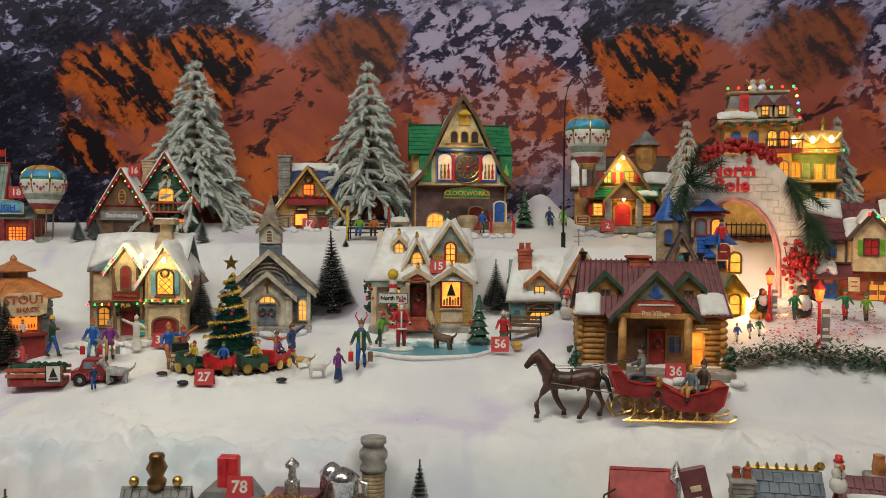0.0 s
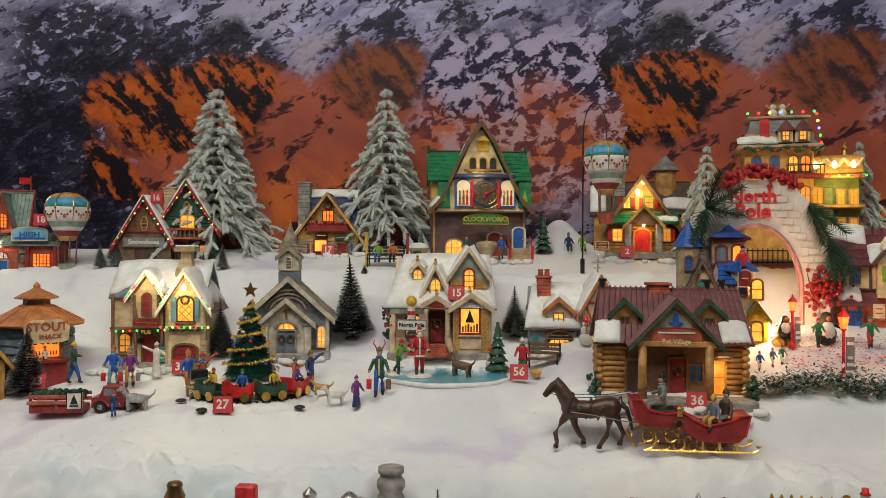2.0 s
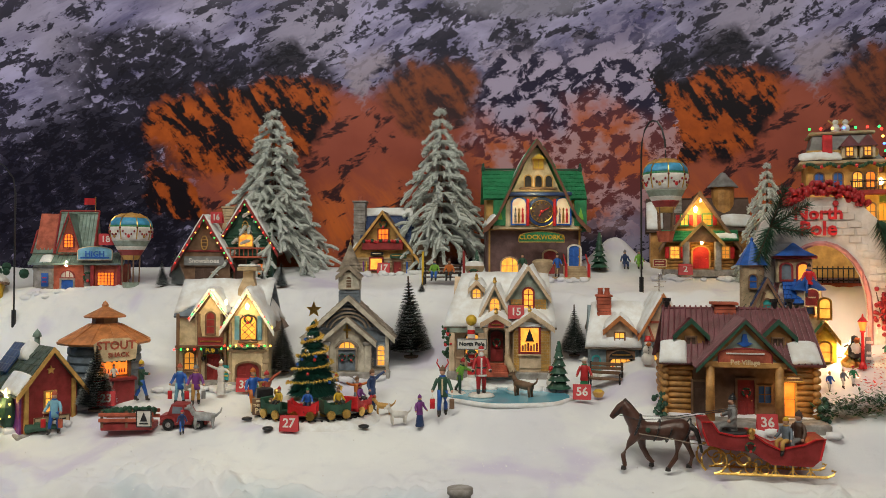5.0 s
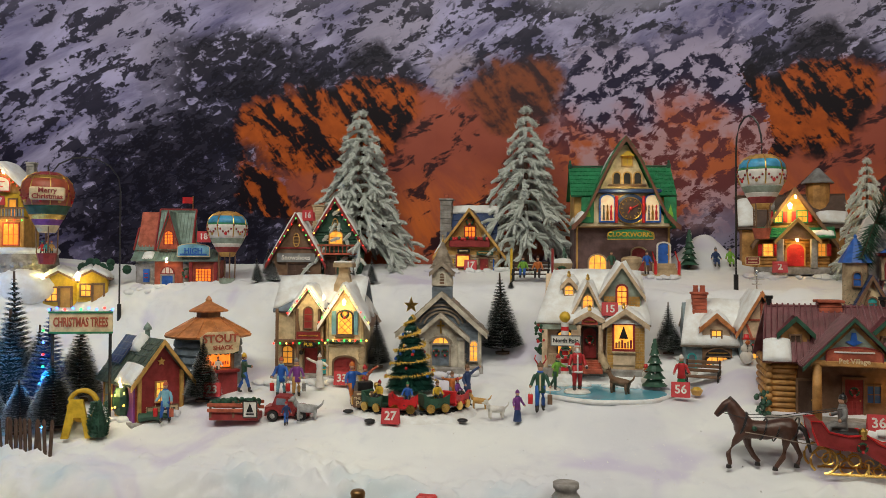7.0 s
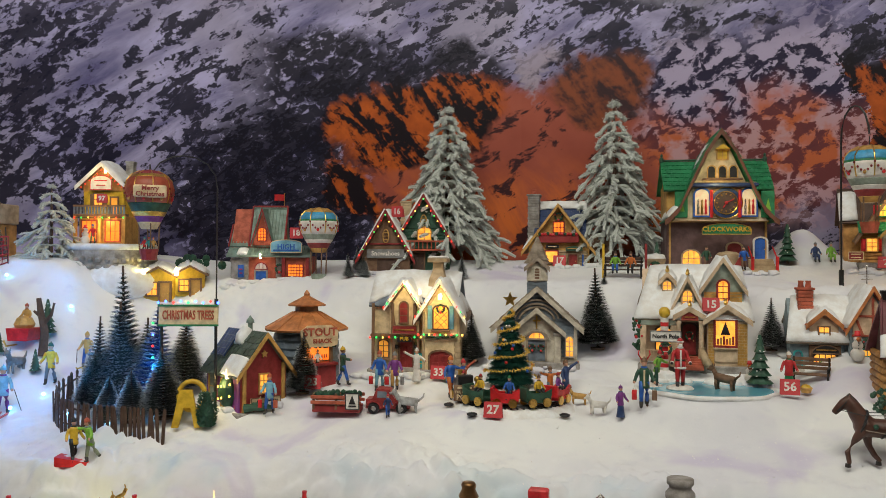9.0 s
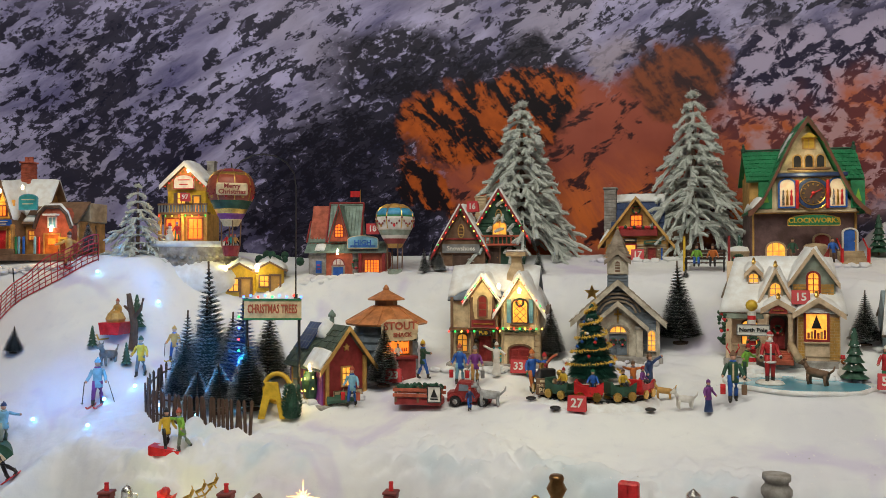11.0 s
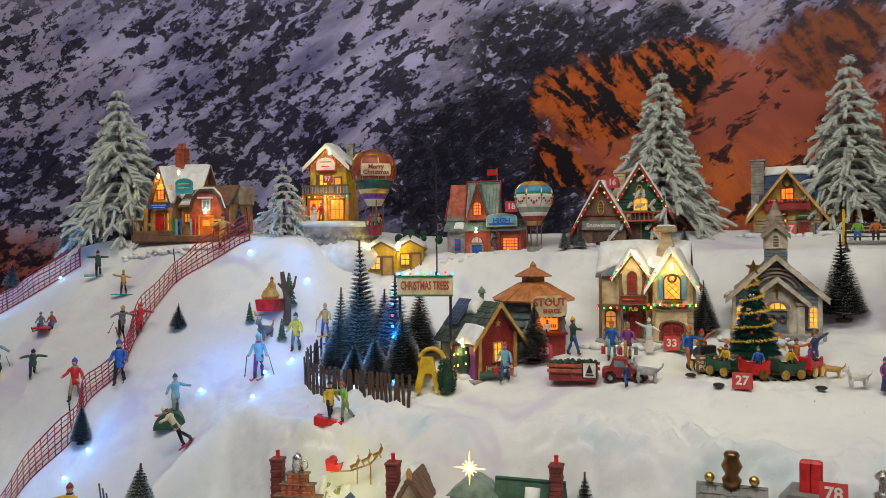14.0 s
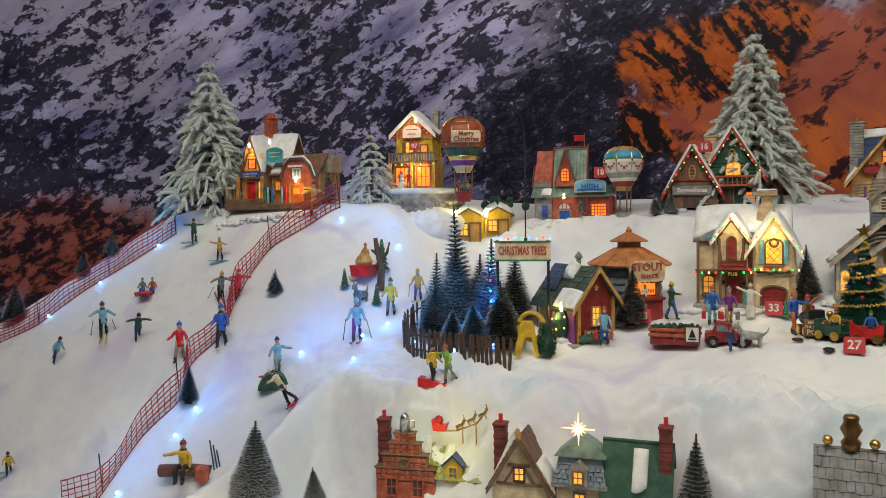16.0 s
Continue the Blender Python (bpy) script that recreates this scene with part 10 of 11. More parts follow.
# ---- safety nets on the ski slope ----
def net(path, hh, lab):
    pts = []
    for (x0, y0), (x1, y1) in zip(path, path[1:]):
        n = max(2, round(math.hypot(x1 - x0, y1 - y0) / 0.011))
        for i in range(n):
            t = i / n
            pts.append((x0 + (x1 - x0) * t, y0 + (y1 - y0) * t))
    for _ in range(3):
        pts = [pts[0]] + [((a[0] + 2 * b[0] + c[0]) / 4, (a[1] + 2 * b[1] + c[1]) / 4) for a, b, c in zip(pts, pts[1:], pts[2:])] + [pts[-1]]
    top = [hh * (1 + 0.12 * math.sin(i * 0.33) + 0.06 * math.sin(i * 0.9)) for i in range(len(pts))]
    col = paint("net_red", (0.42, 0.02, 0.04), 0.45)
    h = thing("safety_net", lab, "net", 0, 0, 0, 0, "ski slope nets")
    bm = B()
    rows = 7
    for r in range(rows):
        f = r / (rows - 1)
        wide = 0.0013 if r in (0, 2, 4, 6) else 0.0008
        tube(bm, [(x + 0.006 * math.sin(i * 0.5) * f, y, ground_z(x, y) - 0.001 + top[i] * f) for i, (x, y) in enumerate(pts)], wide, 4)
    for i, (x, y) in enumerate(pts):
        tube(bm, [(x, y, ground_z(x, y) - 0.002), (x + 0.006 * math.sin(i * 0.5), y, ground_z(x, y) + top[i])], 0.0008, 4)
    part("mesh", bm, col, h, "red plastic netting")
    for i in range(0, len(pts), 14):
        x, y = pts[i]
        part("pole", tube(B(), [(x, y, ground_z(x, y) - 0.004), (x - 0.008, y, ground_z(x, y) + hh * 1.35)], 0.0012, 5), BLACK, h)


net([(-1.315, 1.06), (-1.36, 1.015), (-1.43, 0.962), (-1.438, 0.90), (-1.43, 0.85), (-1.408, 0.803), (-1.448, 0.752), (-1.409, 0.70), (-1.45, 0.641), (-1.455, 0.56), (-1.47, 0.48)], 0.05, "red plastic safety net along the ski run")
net([(-1.735, 0.965), (-1.82, 0.883), (-1.886, 0.824), (-1.952, 0.738), (-2.023, 0.699), (-2.12, 0.64)], 0.046, "red plastic safety net at the slope's far edge")

# blue lights buried in the snow
for x, y, e in ((-1.061, 0.780, 0.05), (-1.039, 0.968, 0.03), (-1.200, 0.80, 0.05), (-1.37, 0.65, 0.05), (-1.36, 0.69, 0.03), (-1.42, 0.563, 0.04), (-1.071, 0.895, 0.035), (-1.288, 1.03, 0.05), (-1.759, 0.932, 0.03), (-1.85, 0.84, 0.03), (-1.93, 0.76, 0.03), (-1.095, 0.85, 0.02), (-1.15, 1.045, 0.04), (-0.885, 0.825, 0.06), (-0.83, 0.858, 0.06), (-0.975, 0.845, 0.05)):
    z = ground_z(x, y)
    ob = obj("light_bulb", ball(B(), (0, 0, 0), 0.0032, 8), LED, True)
    ob.matrix_world = pose(x, y, z + 0.004)
    tagged(ob, "tiny blue led glowing in the snow", "light bulb", "blue snow lights")
    lamp("blue_led", "POINT", (x, y - 0.004, z + 0.085), e * 2.2, (0.0, 0.32, 1.0), 0.006)


# ---- hot-air balloons ----
def balloon_body(h, z, r, bands, ribs, basket_z, bmat=BRICK, tall=1.0):
    """bands: (from, to, paint) in fractions of the envelope from below."""
    prof = [(0.32, 0.0), (0.42, 0.08), (0.68, 0.28), (0.9, 0.48), (1.0, 0.68), (0.93, 0.84), (0.72, 0.95), (0.4, 1.02), (0.0, 1.05)]

    def rad(f):
        for (r0, f0), (r1, f1) in zip(prof, prof[1:]):
            if f <= f1:
                return r0 + (r1 - r0) * (f - f0) / (f1 - f0)
        return 0
    H = 2 * r * tall
    for a, c, mt in bands:
        n = 6
        part("envelope_band", lathe(B(), [(max(1e-7, rad(a + (c - a) * i / n)) * r, z + H * (a + (c - a) * i / n)) for i in range(n + 1)], 28), mt, h, smooth=True)
    for k in range(ribs):
        t = 2 * math.pi * k / ribs
        bm = B()
        tube(bm, [(1.006 * rad(f) * r * math.cos(t), 1.006 * rad(f) * r * math.sin(t), z + H * f) for f in (0.45, 0.55, 0.65, 0.75, 0.85, 0.95, 1.02)], 0.0012, 5)
        part("rib", bm, GOLD, h)
        b2 = B()
        for e in range(7):
            g = t + 2 * math.pi / ribs * e / 6
            f = 0.70 - 0.16 * math.sin(math.pi * e / 6)
            ball(b2, (1.012 * rad(f) * r * math.cos(g), 1.012 * rad(f) * r * math.sin(g), z + H * f), r * 0.05, 6, 1.2)
        part("painted_swag", b2, DEEPRED, h, smooth=True)
        f, g = 0.52, t + math.pi / ribs
        part("painted_flower", ball(B(), (1.0 * rad(f) * r * math.cos(g), 1.0 * rad(f) * r * math.sin(g), z + H * f), r * 0.075, 7, 1.2), OCHRE if k % 2 else RED, h, smooth=True)
    part("basket", lathe(B(), [(r * 0.3, basket_z), (r * 0.4, basket_z + r * 0.45), (r * 0.37, basket_z + r * 0.46), (r * 0.28, basket_z + 0.002)], 10), bmat, h)
    for k in range(4):
        t = math.pi / 4 + k * math.pi / 2
        part("rope", tube(B(), [(r * 0.38 * math.cos(t), r * 0.38 * math.sin(t), basket_z + r * 0.45), (r * 0.42 * math.cos(t), r * 0.42 * math.sin(t), z + H * 0.1)], 0.0014, 5), TIMBER, h)


SCENIC = [(0.0, 0.1, OCHRE), (0.1, 0.22, DEEPRED), (0.22, 0.3, WHITE), (0.3, 0.42, SAGE), (0.42, 0.72, WHITE), (0.72, 0.76, GREEN), (0.76, 0.92, SKYBLUE), (0.92, 1.05, OCHRE)]
MERRY = [(0.0, 0.12, CREAM), (0.12, 0.22, PURPLE), (0.22, 0.3, GOLD), (0.3, 0.45, DKGREEN), (0.45, 0.9, paint("balloon_red", (0.36, 0.07, 0.03), 0.4)), (0.9, 0.96, GOLD), (0.96, 1.05, DEEPRED)]
h = thing("balloon_model", "painted hot-air balloon model with basket standing on snow", "hot-air balloon", -0.762, 1.30, 1.405, 0, "hot-air balloons")
balloon_body(h, 0.062, 0.041, SCENIC, 8, 0.0, SAGE, 1.08)
h = thing("balloon_model", "painted hot-air balloon hanging from a black curved stand", "hot-air balloon", 0.246, 1.25, 1.50, 0, "hot-air balloons")
balloon_body(h, 0.05, 0.039, SCENIC, 8, 0.0, BRICK, 1.15)
part("hook", tube(B(), [(0, 0, 0.142), (0, 0, 0.158)], 0.001, 5), BLACK, h)
h = thing("balloon_model", "red and gold hot-air balloon lettered with season's greeting on a stand", "hot-air balloon", -1.04, 1.125, 1.45, 0, "hot-air balloons")
balloon_body(h, 0.06, 0.046, MERRY, 8, 0.0, DEEPRED, 1.2)
rib = part("scroll", box(B(), -0.03, 0.03, -0.0485, -0.0425, 0.118, 0.142, 0.003, Matrix.Rotation(radians(38), 4, "Z")), CREAM, h, "cream scroll")
for txt, z in (("Merry", 0.1355), ("Christmas", 0.1245)):
    lettering(txt, 0.0125, DEEPRED, rib, Matrix.Rotation(radians(38), 4, "Z") @ Matrix.Translation((0, -0.0492, z)))
part("hook", tube(B(), [(0, 0, 0.174), (0, 0, 0.185)], 0.001, 5), BLACK, h)
for i in range(3):
    figurine(-1.05 + i * 0.01, 1.125, 0.03, 20 * i, (RED, TEAL, OCHRE)[i], BLACK, (TEAL, RED, BRICK)[i], "tiny figurine standing in the balloon basket", z=1.464)
for (x, y), (tx, ty, tz), hh in (((0.208, 1.275), (0.246, 1.25, 1.662), 0.29), ((-0.937, 1.2), (-1.04, 1.125, 1.636), 0.3)):
    z = ground_z(x, y)
    h = thing("balloon_stand", "thin black curved metal stand for a balloon", "stand", 0, 0, 0, 0, "balloon stands")
    pts = [(x, y, z - 0.005), (x, y, z + hh * 0.5), (x, y, z + hh * 0.82)]
    for a in (20, 45, 70, 90, 110, 135, 160):
        f = (1 - math.cos(radians(a))) / 2
        pts.append((x + (tx - x) * f, y + (ty - y) * f, z + hh * 0.82 + (max(tz - z, hh) - hh * 0.82 + 0.01) * math.sin(radians(a)) ** 0.8))
    pts.append((tx, ty, tz))
    part("rod", tube(B(), pts, 0.0016, 6), BLACK, h)
    part("sleeve", tube(B(), [(x, y, z - 0.006), (x, y, z + 0.028)], 0.004, 8), BLACK, h)


# ---- front street: only roofs, chimneys and gables rise into view ----
def front_house(x, y, w, d, wall_z, apex, body, roofm, rz=0, name="row_house", lab="", across=False, tiles=(8, 6), snow=None):
    h = thing(name, lab, "model house", x, y, 0.975, rz, "front street houses")
    if across:
        gable_x(h, -w / 2, w / 2, 0, d, 0, wall_z, apex, body)
        roof_x(h, -w / 2, w / 2, 0, d, wall_z, apex, roofm, 0.006, tiles=tiles, snow=snow)
    else:
        gable(h, -w / 2, w / 2, 0, d, 0, wall_z, apex, body)
        roof_y(h, -w / 2, w / 2, 0, d, wall_z, apex, roofm, 0.007, tiles=tiles, trim=TIMBER, snow=snow)
    return h


def front_street():
    # stepped brick gable
    h = thing("stepped_house", "brown brick house with stepped gable and tankard on top", "model house", -0.865, 0.65, 0.975, 18, "front street houses")
    wall(h, -0.045, 0.045, 0, 0.05, 0, 0.06, BRICK)
    for i, (hw, z0, z1) in enumerate(((0.045, 0.06, 0.078), (0.034, 0.078, 0.098), (0.024, 0.098, 0.115), (0.015, 0.115, 0.130))):
        part("gable_step", box(B(), -hw, hw, 0, 0.012, z0, z1, 0.001), paint("brown_brick", (0.26, 0.12, 0.07), 0.6, 0.3), h)
        part("coping", box(B(), -hw - 0.002, hw + 0.002, -0.002, 0.014, z1, z1 + 0.003, 0.001), TIMBER, h)
        n = int(hw * 2 / 0.009)
        for r in range(2):
            for q in range(n):
                xx = -hw + (q + 0.5) * 2 * hw / n
                part("brick", box(B(), xx - 0.0036, xx + 0.0036, -0.0015, 0.001, z0 + 0.003 + r * 0.008, z0 + 0.009 + r * 0.008, 0.0005), BRICK, h)
    part("roundel", lathe(B(), [(0.009, 0), (0.009, 0.003), (0.006, 0.003), (0.005, 0.001), (0, 0.001)], 16, (0, 0, 0), Matrix.Translation((0, -0.001, 0.088)) @ Matrix.Rotation(radians(90), 4, "X")), TIMBER, h)
    for xx in (-0.02, 0.02):
        window(h, xx, 0, 0.04, 0.014, 0.024, DARKWOOD, BRICK, 0, (2, 2))
    m = part("tankard", lathe(B(), [(0.0085, 0.133), (0.0075, 0.152), (0.008, 0.154), (0.004, 0.159), (0.0015, 0.16), (0, 0.163)], 12, (0.0, 0.006, 0)), STEEL, h, "silver tankard", True)
    part("handle", tube(B(), [(0.007, 0.006, 0.15), (0.014, 0.006, 0.149), (0.014, 0.006, 0.14), (0.008, 0.006, 0.137)], 0.0012, 5), STEEL, m)
    part("roof", prism(B(), [(-0.044, 0.06), (0.044, 0.06), (0, 0.115)], 0.012, 0.06), TIMBER, h)
    chimney(h, -0.04, 0.03, 0.06, 0.142, 0.016, paint("dark_brick", (0.20, 0.035, 0.03), 0.6, 0.3), 1, False, RED)
    # lit green-yellow roof with the flying sleigh
    LG = paint("olive_tile", (0.34, 0.36, 0.08), 0.45)
    h = front_house(-0.80, 0.68, 0.09, 0.07, 0.07, 0.118, CREAM, LG, 16, "tiled_house", "house with lit olive tile roof, dormer and patches of snow", True, (11, 7))
    gable(h, -0.012, 0.014, -0.004, 0.03, 0.06, 0.088, 0.1, YELLOW, "dormer")
    roof_y(h, -0.012, 0.014, -0.004, 0.03, 0.088, 0.1, NAVY, 0.004, 0.003)
    window(h, 0.001, -0.004, 0.068, 0.011, 0.016, SLATE, YELLOW, 0, (2, 2))
    cap(h, (-0.05, -0.006, 0.068), (0.05, -0.006, 0.068), (0.05, 0.035, 0.122), (-0.05, 0.035, 0.122), 0.005, 120, (0.0, 0.12), (0.0, 0.9))
    cap(h, (-0.05, -0.006, 0.068), (0.05, -0.006, 0.068), (0.05, 0.035, 0.122), (-0.05, 0.035, 0.122), 0.005, 121, (0.34, 0.5), (0.2, 0.75))
    s = thing("flying_sleigh", "tiny red sleigh and reindeer ornament on a curved gold wire", "ornament", -0.80, 0.69, 1.095, 16)
    part("support", tube(B(), [(-0.03, 0, 0.012), (0.0, 0, 0.015), (0.03, 0, 0.026), (0.04, 0, 0.038)], 0.0014, 5), GOLD, s)
    for x in (0.01, 0.03):
        part("support", tube(B(), [(x, 0, -0.004), (x, 0, 0.024)], 0.001, 5), GOLD, s)
    part("sleigh_body", prism(B(), [(-0.034, 0.014), (-0.016, 0.014), (-0.012, 0.026), (-0.02, 0.022), (-0.036, 0.03)], -0.006, 0.006), RED, s)
    part("rider", ball(B(), (-0.026, 0, 0.029), 0.007, 8), RED2, s)
    for i in range(3):
        bm = B()
        x, z = 0.0 + i * 0.017, 0.02 + i * 0.009
        tube(bm, [(x, 0, z), (x + 0.01, 0, z + 0.005), (x + 0.013, 0, z + 0.012)], 0.0026, 6)
        for q in (0, 0.008):
            tube(bm, [(x + q, 0, z + q * 0.4), (x + q + 0.004, 0, z - 0.006 + q * 0.4)], 0.001, 4)
        tube(bm, [(x + 0.013, 0, z + 0.012), (x + 0.011, 0, z + 0.018)], 0.0008, 4)
        part("reindeer", bm, GOLD, s)
    # brown gable
    h = front_house(-0.68, 0.655, 0.075, 0.06, 0.085, 0.148, CREAM, paint("brown_tile", (0.16, 0.09, 0.06), 0.55), 14, "gabled_house", "steep brown tiled gable house with timber frame and lit window", False, (6, 9))
    beams(h, [((-0.03, 0.086), (0.03, 0.086)), ((-0.014, 0.112), (0.014, 0.112)), ((-0.02, 0.088), (-0.006, 0.11)), ((0.02, 0.088), (0.006, 0.11))], -0.0005)
    window(h, 0.0, 0.0, 0.092, 0.012, 0.016, LIT, DARKWOOD, 0, (2, 2))
    part("ridge_finial", lathe(B(), [(0.004, 0.148), (0.0045, 0.158), (0.002, 0.163), (0, 0.164)], 8, (0, -0.006, 0)), OCHRE, h)
    cap(h, (-0.046, 0.066, 0.078), (-0.046, -0.007, 0.078), (0, -0.007, 0.154), (0, 0.066, 0.154), 0.006, 123, (0.2, 0.85), (0.2, 1.0))
    cap(h, (0.046, -0.007, 0.078), (0.046, 0.066, 0.078), (0, 0.066, 0.154), (0, -0.007, 0.154), 0.005, 124, (0.1, 0.7), (0.0, 0.5))
    chimney(h, -0.03, 0.02, 0.06, 0.160, 0.016, paint("dark_brick", (0.2, 0.035, 0.03), 0.6, 0.3), 1, False, RED)
    # mansard with the star
    h = thing("mansard_shop", "grey house with slate mansard roof and glowing star", "model house", -0.602, 0.675, 0.975, 12, "front street houses")
    wall(h, -0.032, 0.032, 0, 0.05, 0, 0.092, TAN)
    part("cornice", box(B(), -0.037, 0.037, -0.005, 0.055, 0.088, 0.094, 0.001), GREYSTONE, h)
    q = ((-0.036, -0.004, 0.094), (0.036, -0.004, 0.094), (0.028, 0.01, 0.128), (-0.028, 0.01, 0.128))
    part("mansard_roof", prism(B(), [(-0.036, 0.094), (0.036, 0.094), (0.028, 0.128), (-0.028, 0.128)], 0.004, 0.046), SLATE, h)
    shingle(h, *q, 9, 6, SLATE)
    part("top_roof", prism(B(), [(-0.034, 0.128), (0.034, 0.128), (0.018, 0.142), (0.004, 0.15), (-0.004, 0.15), (-0.018, 0.142)], 0.0, 0.044), GREYGREEN, h)
    gable(h, -0.012, 0.012, -0.009, 0.01, 0.094, 0.114, 0.126, GREYSTONE, "dormer")
    window(h, 0, -0.009, 0.097, 0.011, 0.015, LIT, TIMBER, 0, (2, 2))
    window(h, 0, 0.0, 0.06, 0.012, 0.02, LIT, TIMBER, 0, (2, 2))
    bm = B()
    for i in range(12):
        a = 2 * math.pi * i / 12
        l = 0.022 if i % 3 == 0 else 0.011
        tube(bm, [(0, 0, 0), (l * math.sin(a), 0, l * math.cos(a))], 0.002, 5, 0, 0.0002)
    ball(bm, (0, 0, 0), 0.0045, 8)
    st = part("star", bm, glow("star_glow", (1.0, 0.66, 0.30), 3), h, "glowing warm star")
    st.location = (0, -0.004, 0.168)
    # dark green roof
    h = front_house(-0.53, 0.685, 0.085, 0.06, 0.085, 0.148, BRICK, DKGREEN, 10, "green_roofed_house", "house with plain dark green roof, snow patch and tall chimney", True, None)
    cap(h, (-0.048, -0.006, 0.08), (0.048, -0.006, 0.08), (0.048, 0.03, 0.152), (-0.048, 0.03, 0.152), 0.005, 126, (0.45, 0.65), (0.15, 0.85))
    chimney(h, 0.036, 0.02, 0.08, 0.172, 0.015, paint("dark_brick", (0.2, 0.035, 0.03), 0.6, 0.3), 1, False, RED)
    # slate roof with gilt finial
    h = front_house(-0.283, 0.68, 0.07, 0.06, 0.12, 0.175, BRICK, GREY, 6, "slate_house", "house with dark slate roof and gilded finials", True, (9, 6))
    part("finial", lathe(B(), [(0.009, 0.176), (0.011, 0.185), (0.007, 0.19), (0.012, 0.2), (0.008, 0.208), (0.009, 0.213), (0.007, 0.216)], 12, (0, 0.03, 0)), metal("old_bronze", (0.30, 0.17, 0.07), 0.35), h, "bronze chimney pot", True)
    for x in (-0.024, 0.024):
        part("gold_ball", ball(B(), (x, 0.026, 0.186), 0.006, 10), GOLD, h, smooth=True)
    h = thing("chimney_house", "house with bright red double chimney", "model house", -0.205, 0.69, 0.975, 0, "front street houses")
    wall(h, -0.03, 0.03, 0, 0.05, 0, 0.165, BRICK)
    part("roof", prism(B(), [(-0.034, 0.165), (0.034, 0.165), (0.02, 0.182), (-0.02, 0.182)], -0.004, 0.05), GREY, h)
    for x in (-0.003, 0.006):
        part("chimney", box(B(), x - 0.007, x + 0.007, 0.012, 0.026, 0.178, 0.216, 0.002), RED, h)
    number_card(-0.18, 0.672, "78", 3, 1.156, -10, 1.05)
    h = thing("silver_spire_house", "house with maroon turret and silver spire", "model house", -0.135, 0.70, 0.975, 0, "front street houses")
    wall(h, -0.028, 0.028, 0, 0.05, 0, 0.17, MAROON)
    part("spire", lathe(B(), [(0.009, 0.17), (0.009, 0.186), (0.005, 0.188), (0.004, 0.2), (0.008, 0.202), (0.008, 0.206), (0.001, 0.212), (0, 0.213)], 10, (0, 0.02, 0)), STEEL, h)
    bm = B()
    for i in range(9):
        ball(bm, (-0.026 + i * 0.0065, 0.0, 0.174), 0.003, 6)
    part("gilt_trim", bm, GOLD, h)
    h = thing("tankard_stall", "stall topped with two silver tankards", "model house", -0.08, 0.70, 0.975, 0, "front street houses")
    wall(h, -0.026, 0.026, 0, 0.05, 0, 0.165, TIMBER)
    for x, y, k in ((0.004, 0.012, 1.0), (-0.012, 0.03, 0.8)):
        t = part("tankard", lathe(B(), [(0.018 * k, 0.165), (0.017 * k, 0.192), (0.0185 * k, 0.194), (0.01 * k, 0.202), (0.004 * k, 0.205), (0, 0.206)], 16, (x, y, 0)), STEEL, h, "silver tankard", True)
        part("handle", tube(B(), [(x + 0.017 * k, y, 0.19), (x + 0.026 * k, y, 0.188), (x + 0.025 * k, y, 0.175)], 0.002, 6), STEEL, t)
    h = thing("brick_chimney_house", "round brown brick kiln chimney with grey stone pot", "model house", -0.049, 0.755, 0.975, 0, "front street houses")
    bm = B()
    for i in range(22):
        z = 0.09 + i * 0.0045
        lathe(bm, [(0.0125, z), (0.0135, z + 0.001), (0.0135, z + 0.0035), (0.0125, z + 0.0043)], 14)
    part("stack", bm, TAN, h)
    part("pot", lathe(B(), [(0.0155, 0.19), (0.0155, 0.195), (0.0125, 0.199), (0.0165, 0.206), (0.0165, 0.212), (0.0125, 0.217), (0.0125, 0.22), (0.015, 0.222), (0.015, 0.228), (0.011, 0.228)], 16), GREYSTONE, h, "grey stone pot", True)
    wall(h, -0.02, 0.02, -0.02, 0.03, 0, 0.1, BRICK)
    # red roofed stall, board and slate house on the right
    h = front_house(0.25, 0.70, 0.062, 0.06, 0.165, 0.205, OCHRE, paint("matt_red", (0.38, 0.03, 0.03), 0.5), -4, "red_roofed_stall", "stall with plain red roof and a hanging yellow lantern", True, None)
    part("lantern", lathe(B(), [(0.005, 0.166), (0.006, 0.176), (0.002, 0.179)], 8, (-0.044, -0.004, 0)), LITDIM, h)
    part("bracket", tube(B(), [(-0.044, -0.004, 0.178), (-0.042, 0, 0.186), (-0.03, 0.01, 0.19)], 0.0012, 5), BLACK, h)
    part("stove_pipe", lathe(B(), [(0.0055, 0.17), (0.0055, 0.2), (0.0085, 0.2), (0.0085, 0.203), (0.001, 0.219), (0, 0.22)], 10, (0.036, 0.025, 0)), STEEL, h)
    h = thing("leaning_board", "dark red sign board with pale lettering leaning", "sign", 0.325, 0.69, 1.08, -4)
    b = part("board", box(B(), -0.014, 0.014, -0.002, 0.004, 0, 0.12, 0.002, Matrix.Rotation(radians(-14), 4, "Y")), MAROON, h)
    bars(b, 0.02, [(0.2, 0.75, 0.098), (0.2, 0.7, 0.086), (0.1, 0.6, 0.074)], CREAM, Matrix.Translation((0, -0.002, 0)) @ Matrix.Rotation(radians(-14), 4, "Y") @ Matrix.Translation((-0.01, 0, 0)), 0.006)
    h = front_house(0.40, 0.705, 0.075, 0.06, 0.16, 0.205, BRICK, SLATE, -6, "garlanded_house", "slate roofed house with gilt ridge and green garland", True, (8, 5))
    bm = B()
    tube(bm, [(-0.038, 0.03, 0.21), (0.038, 0.03, 0.21)], 0.0018, 5)
    for i in range(8):
        lathe(bm, [(0.003, 0.21), (0.001, 0.216), (0, 0.217)], 6, (-0.035 + i * 0.01, 0.03, 0))
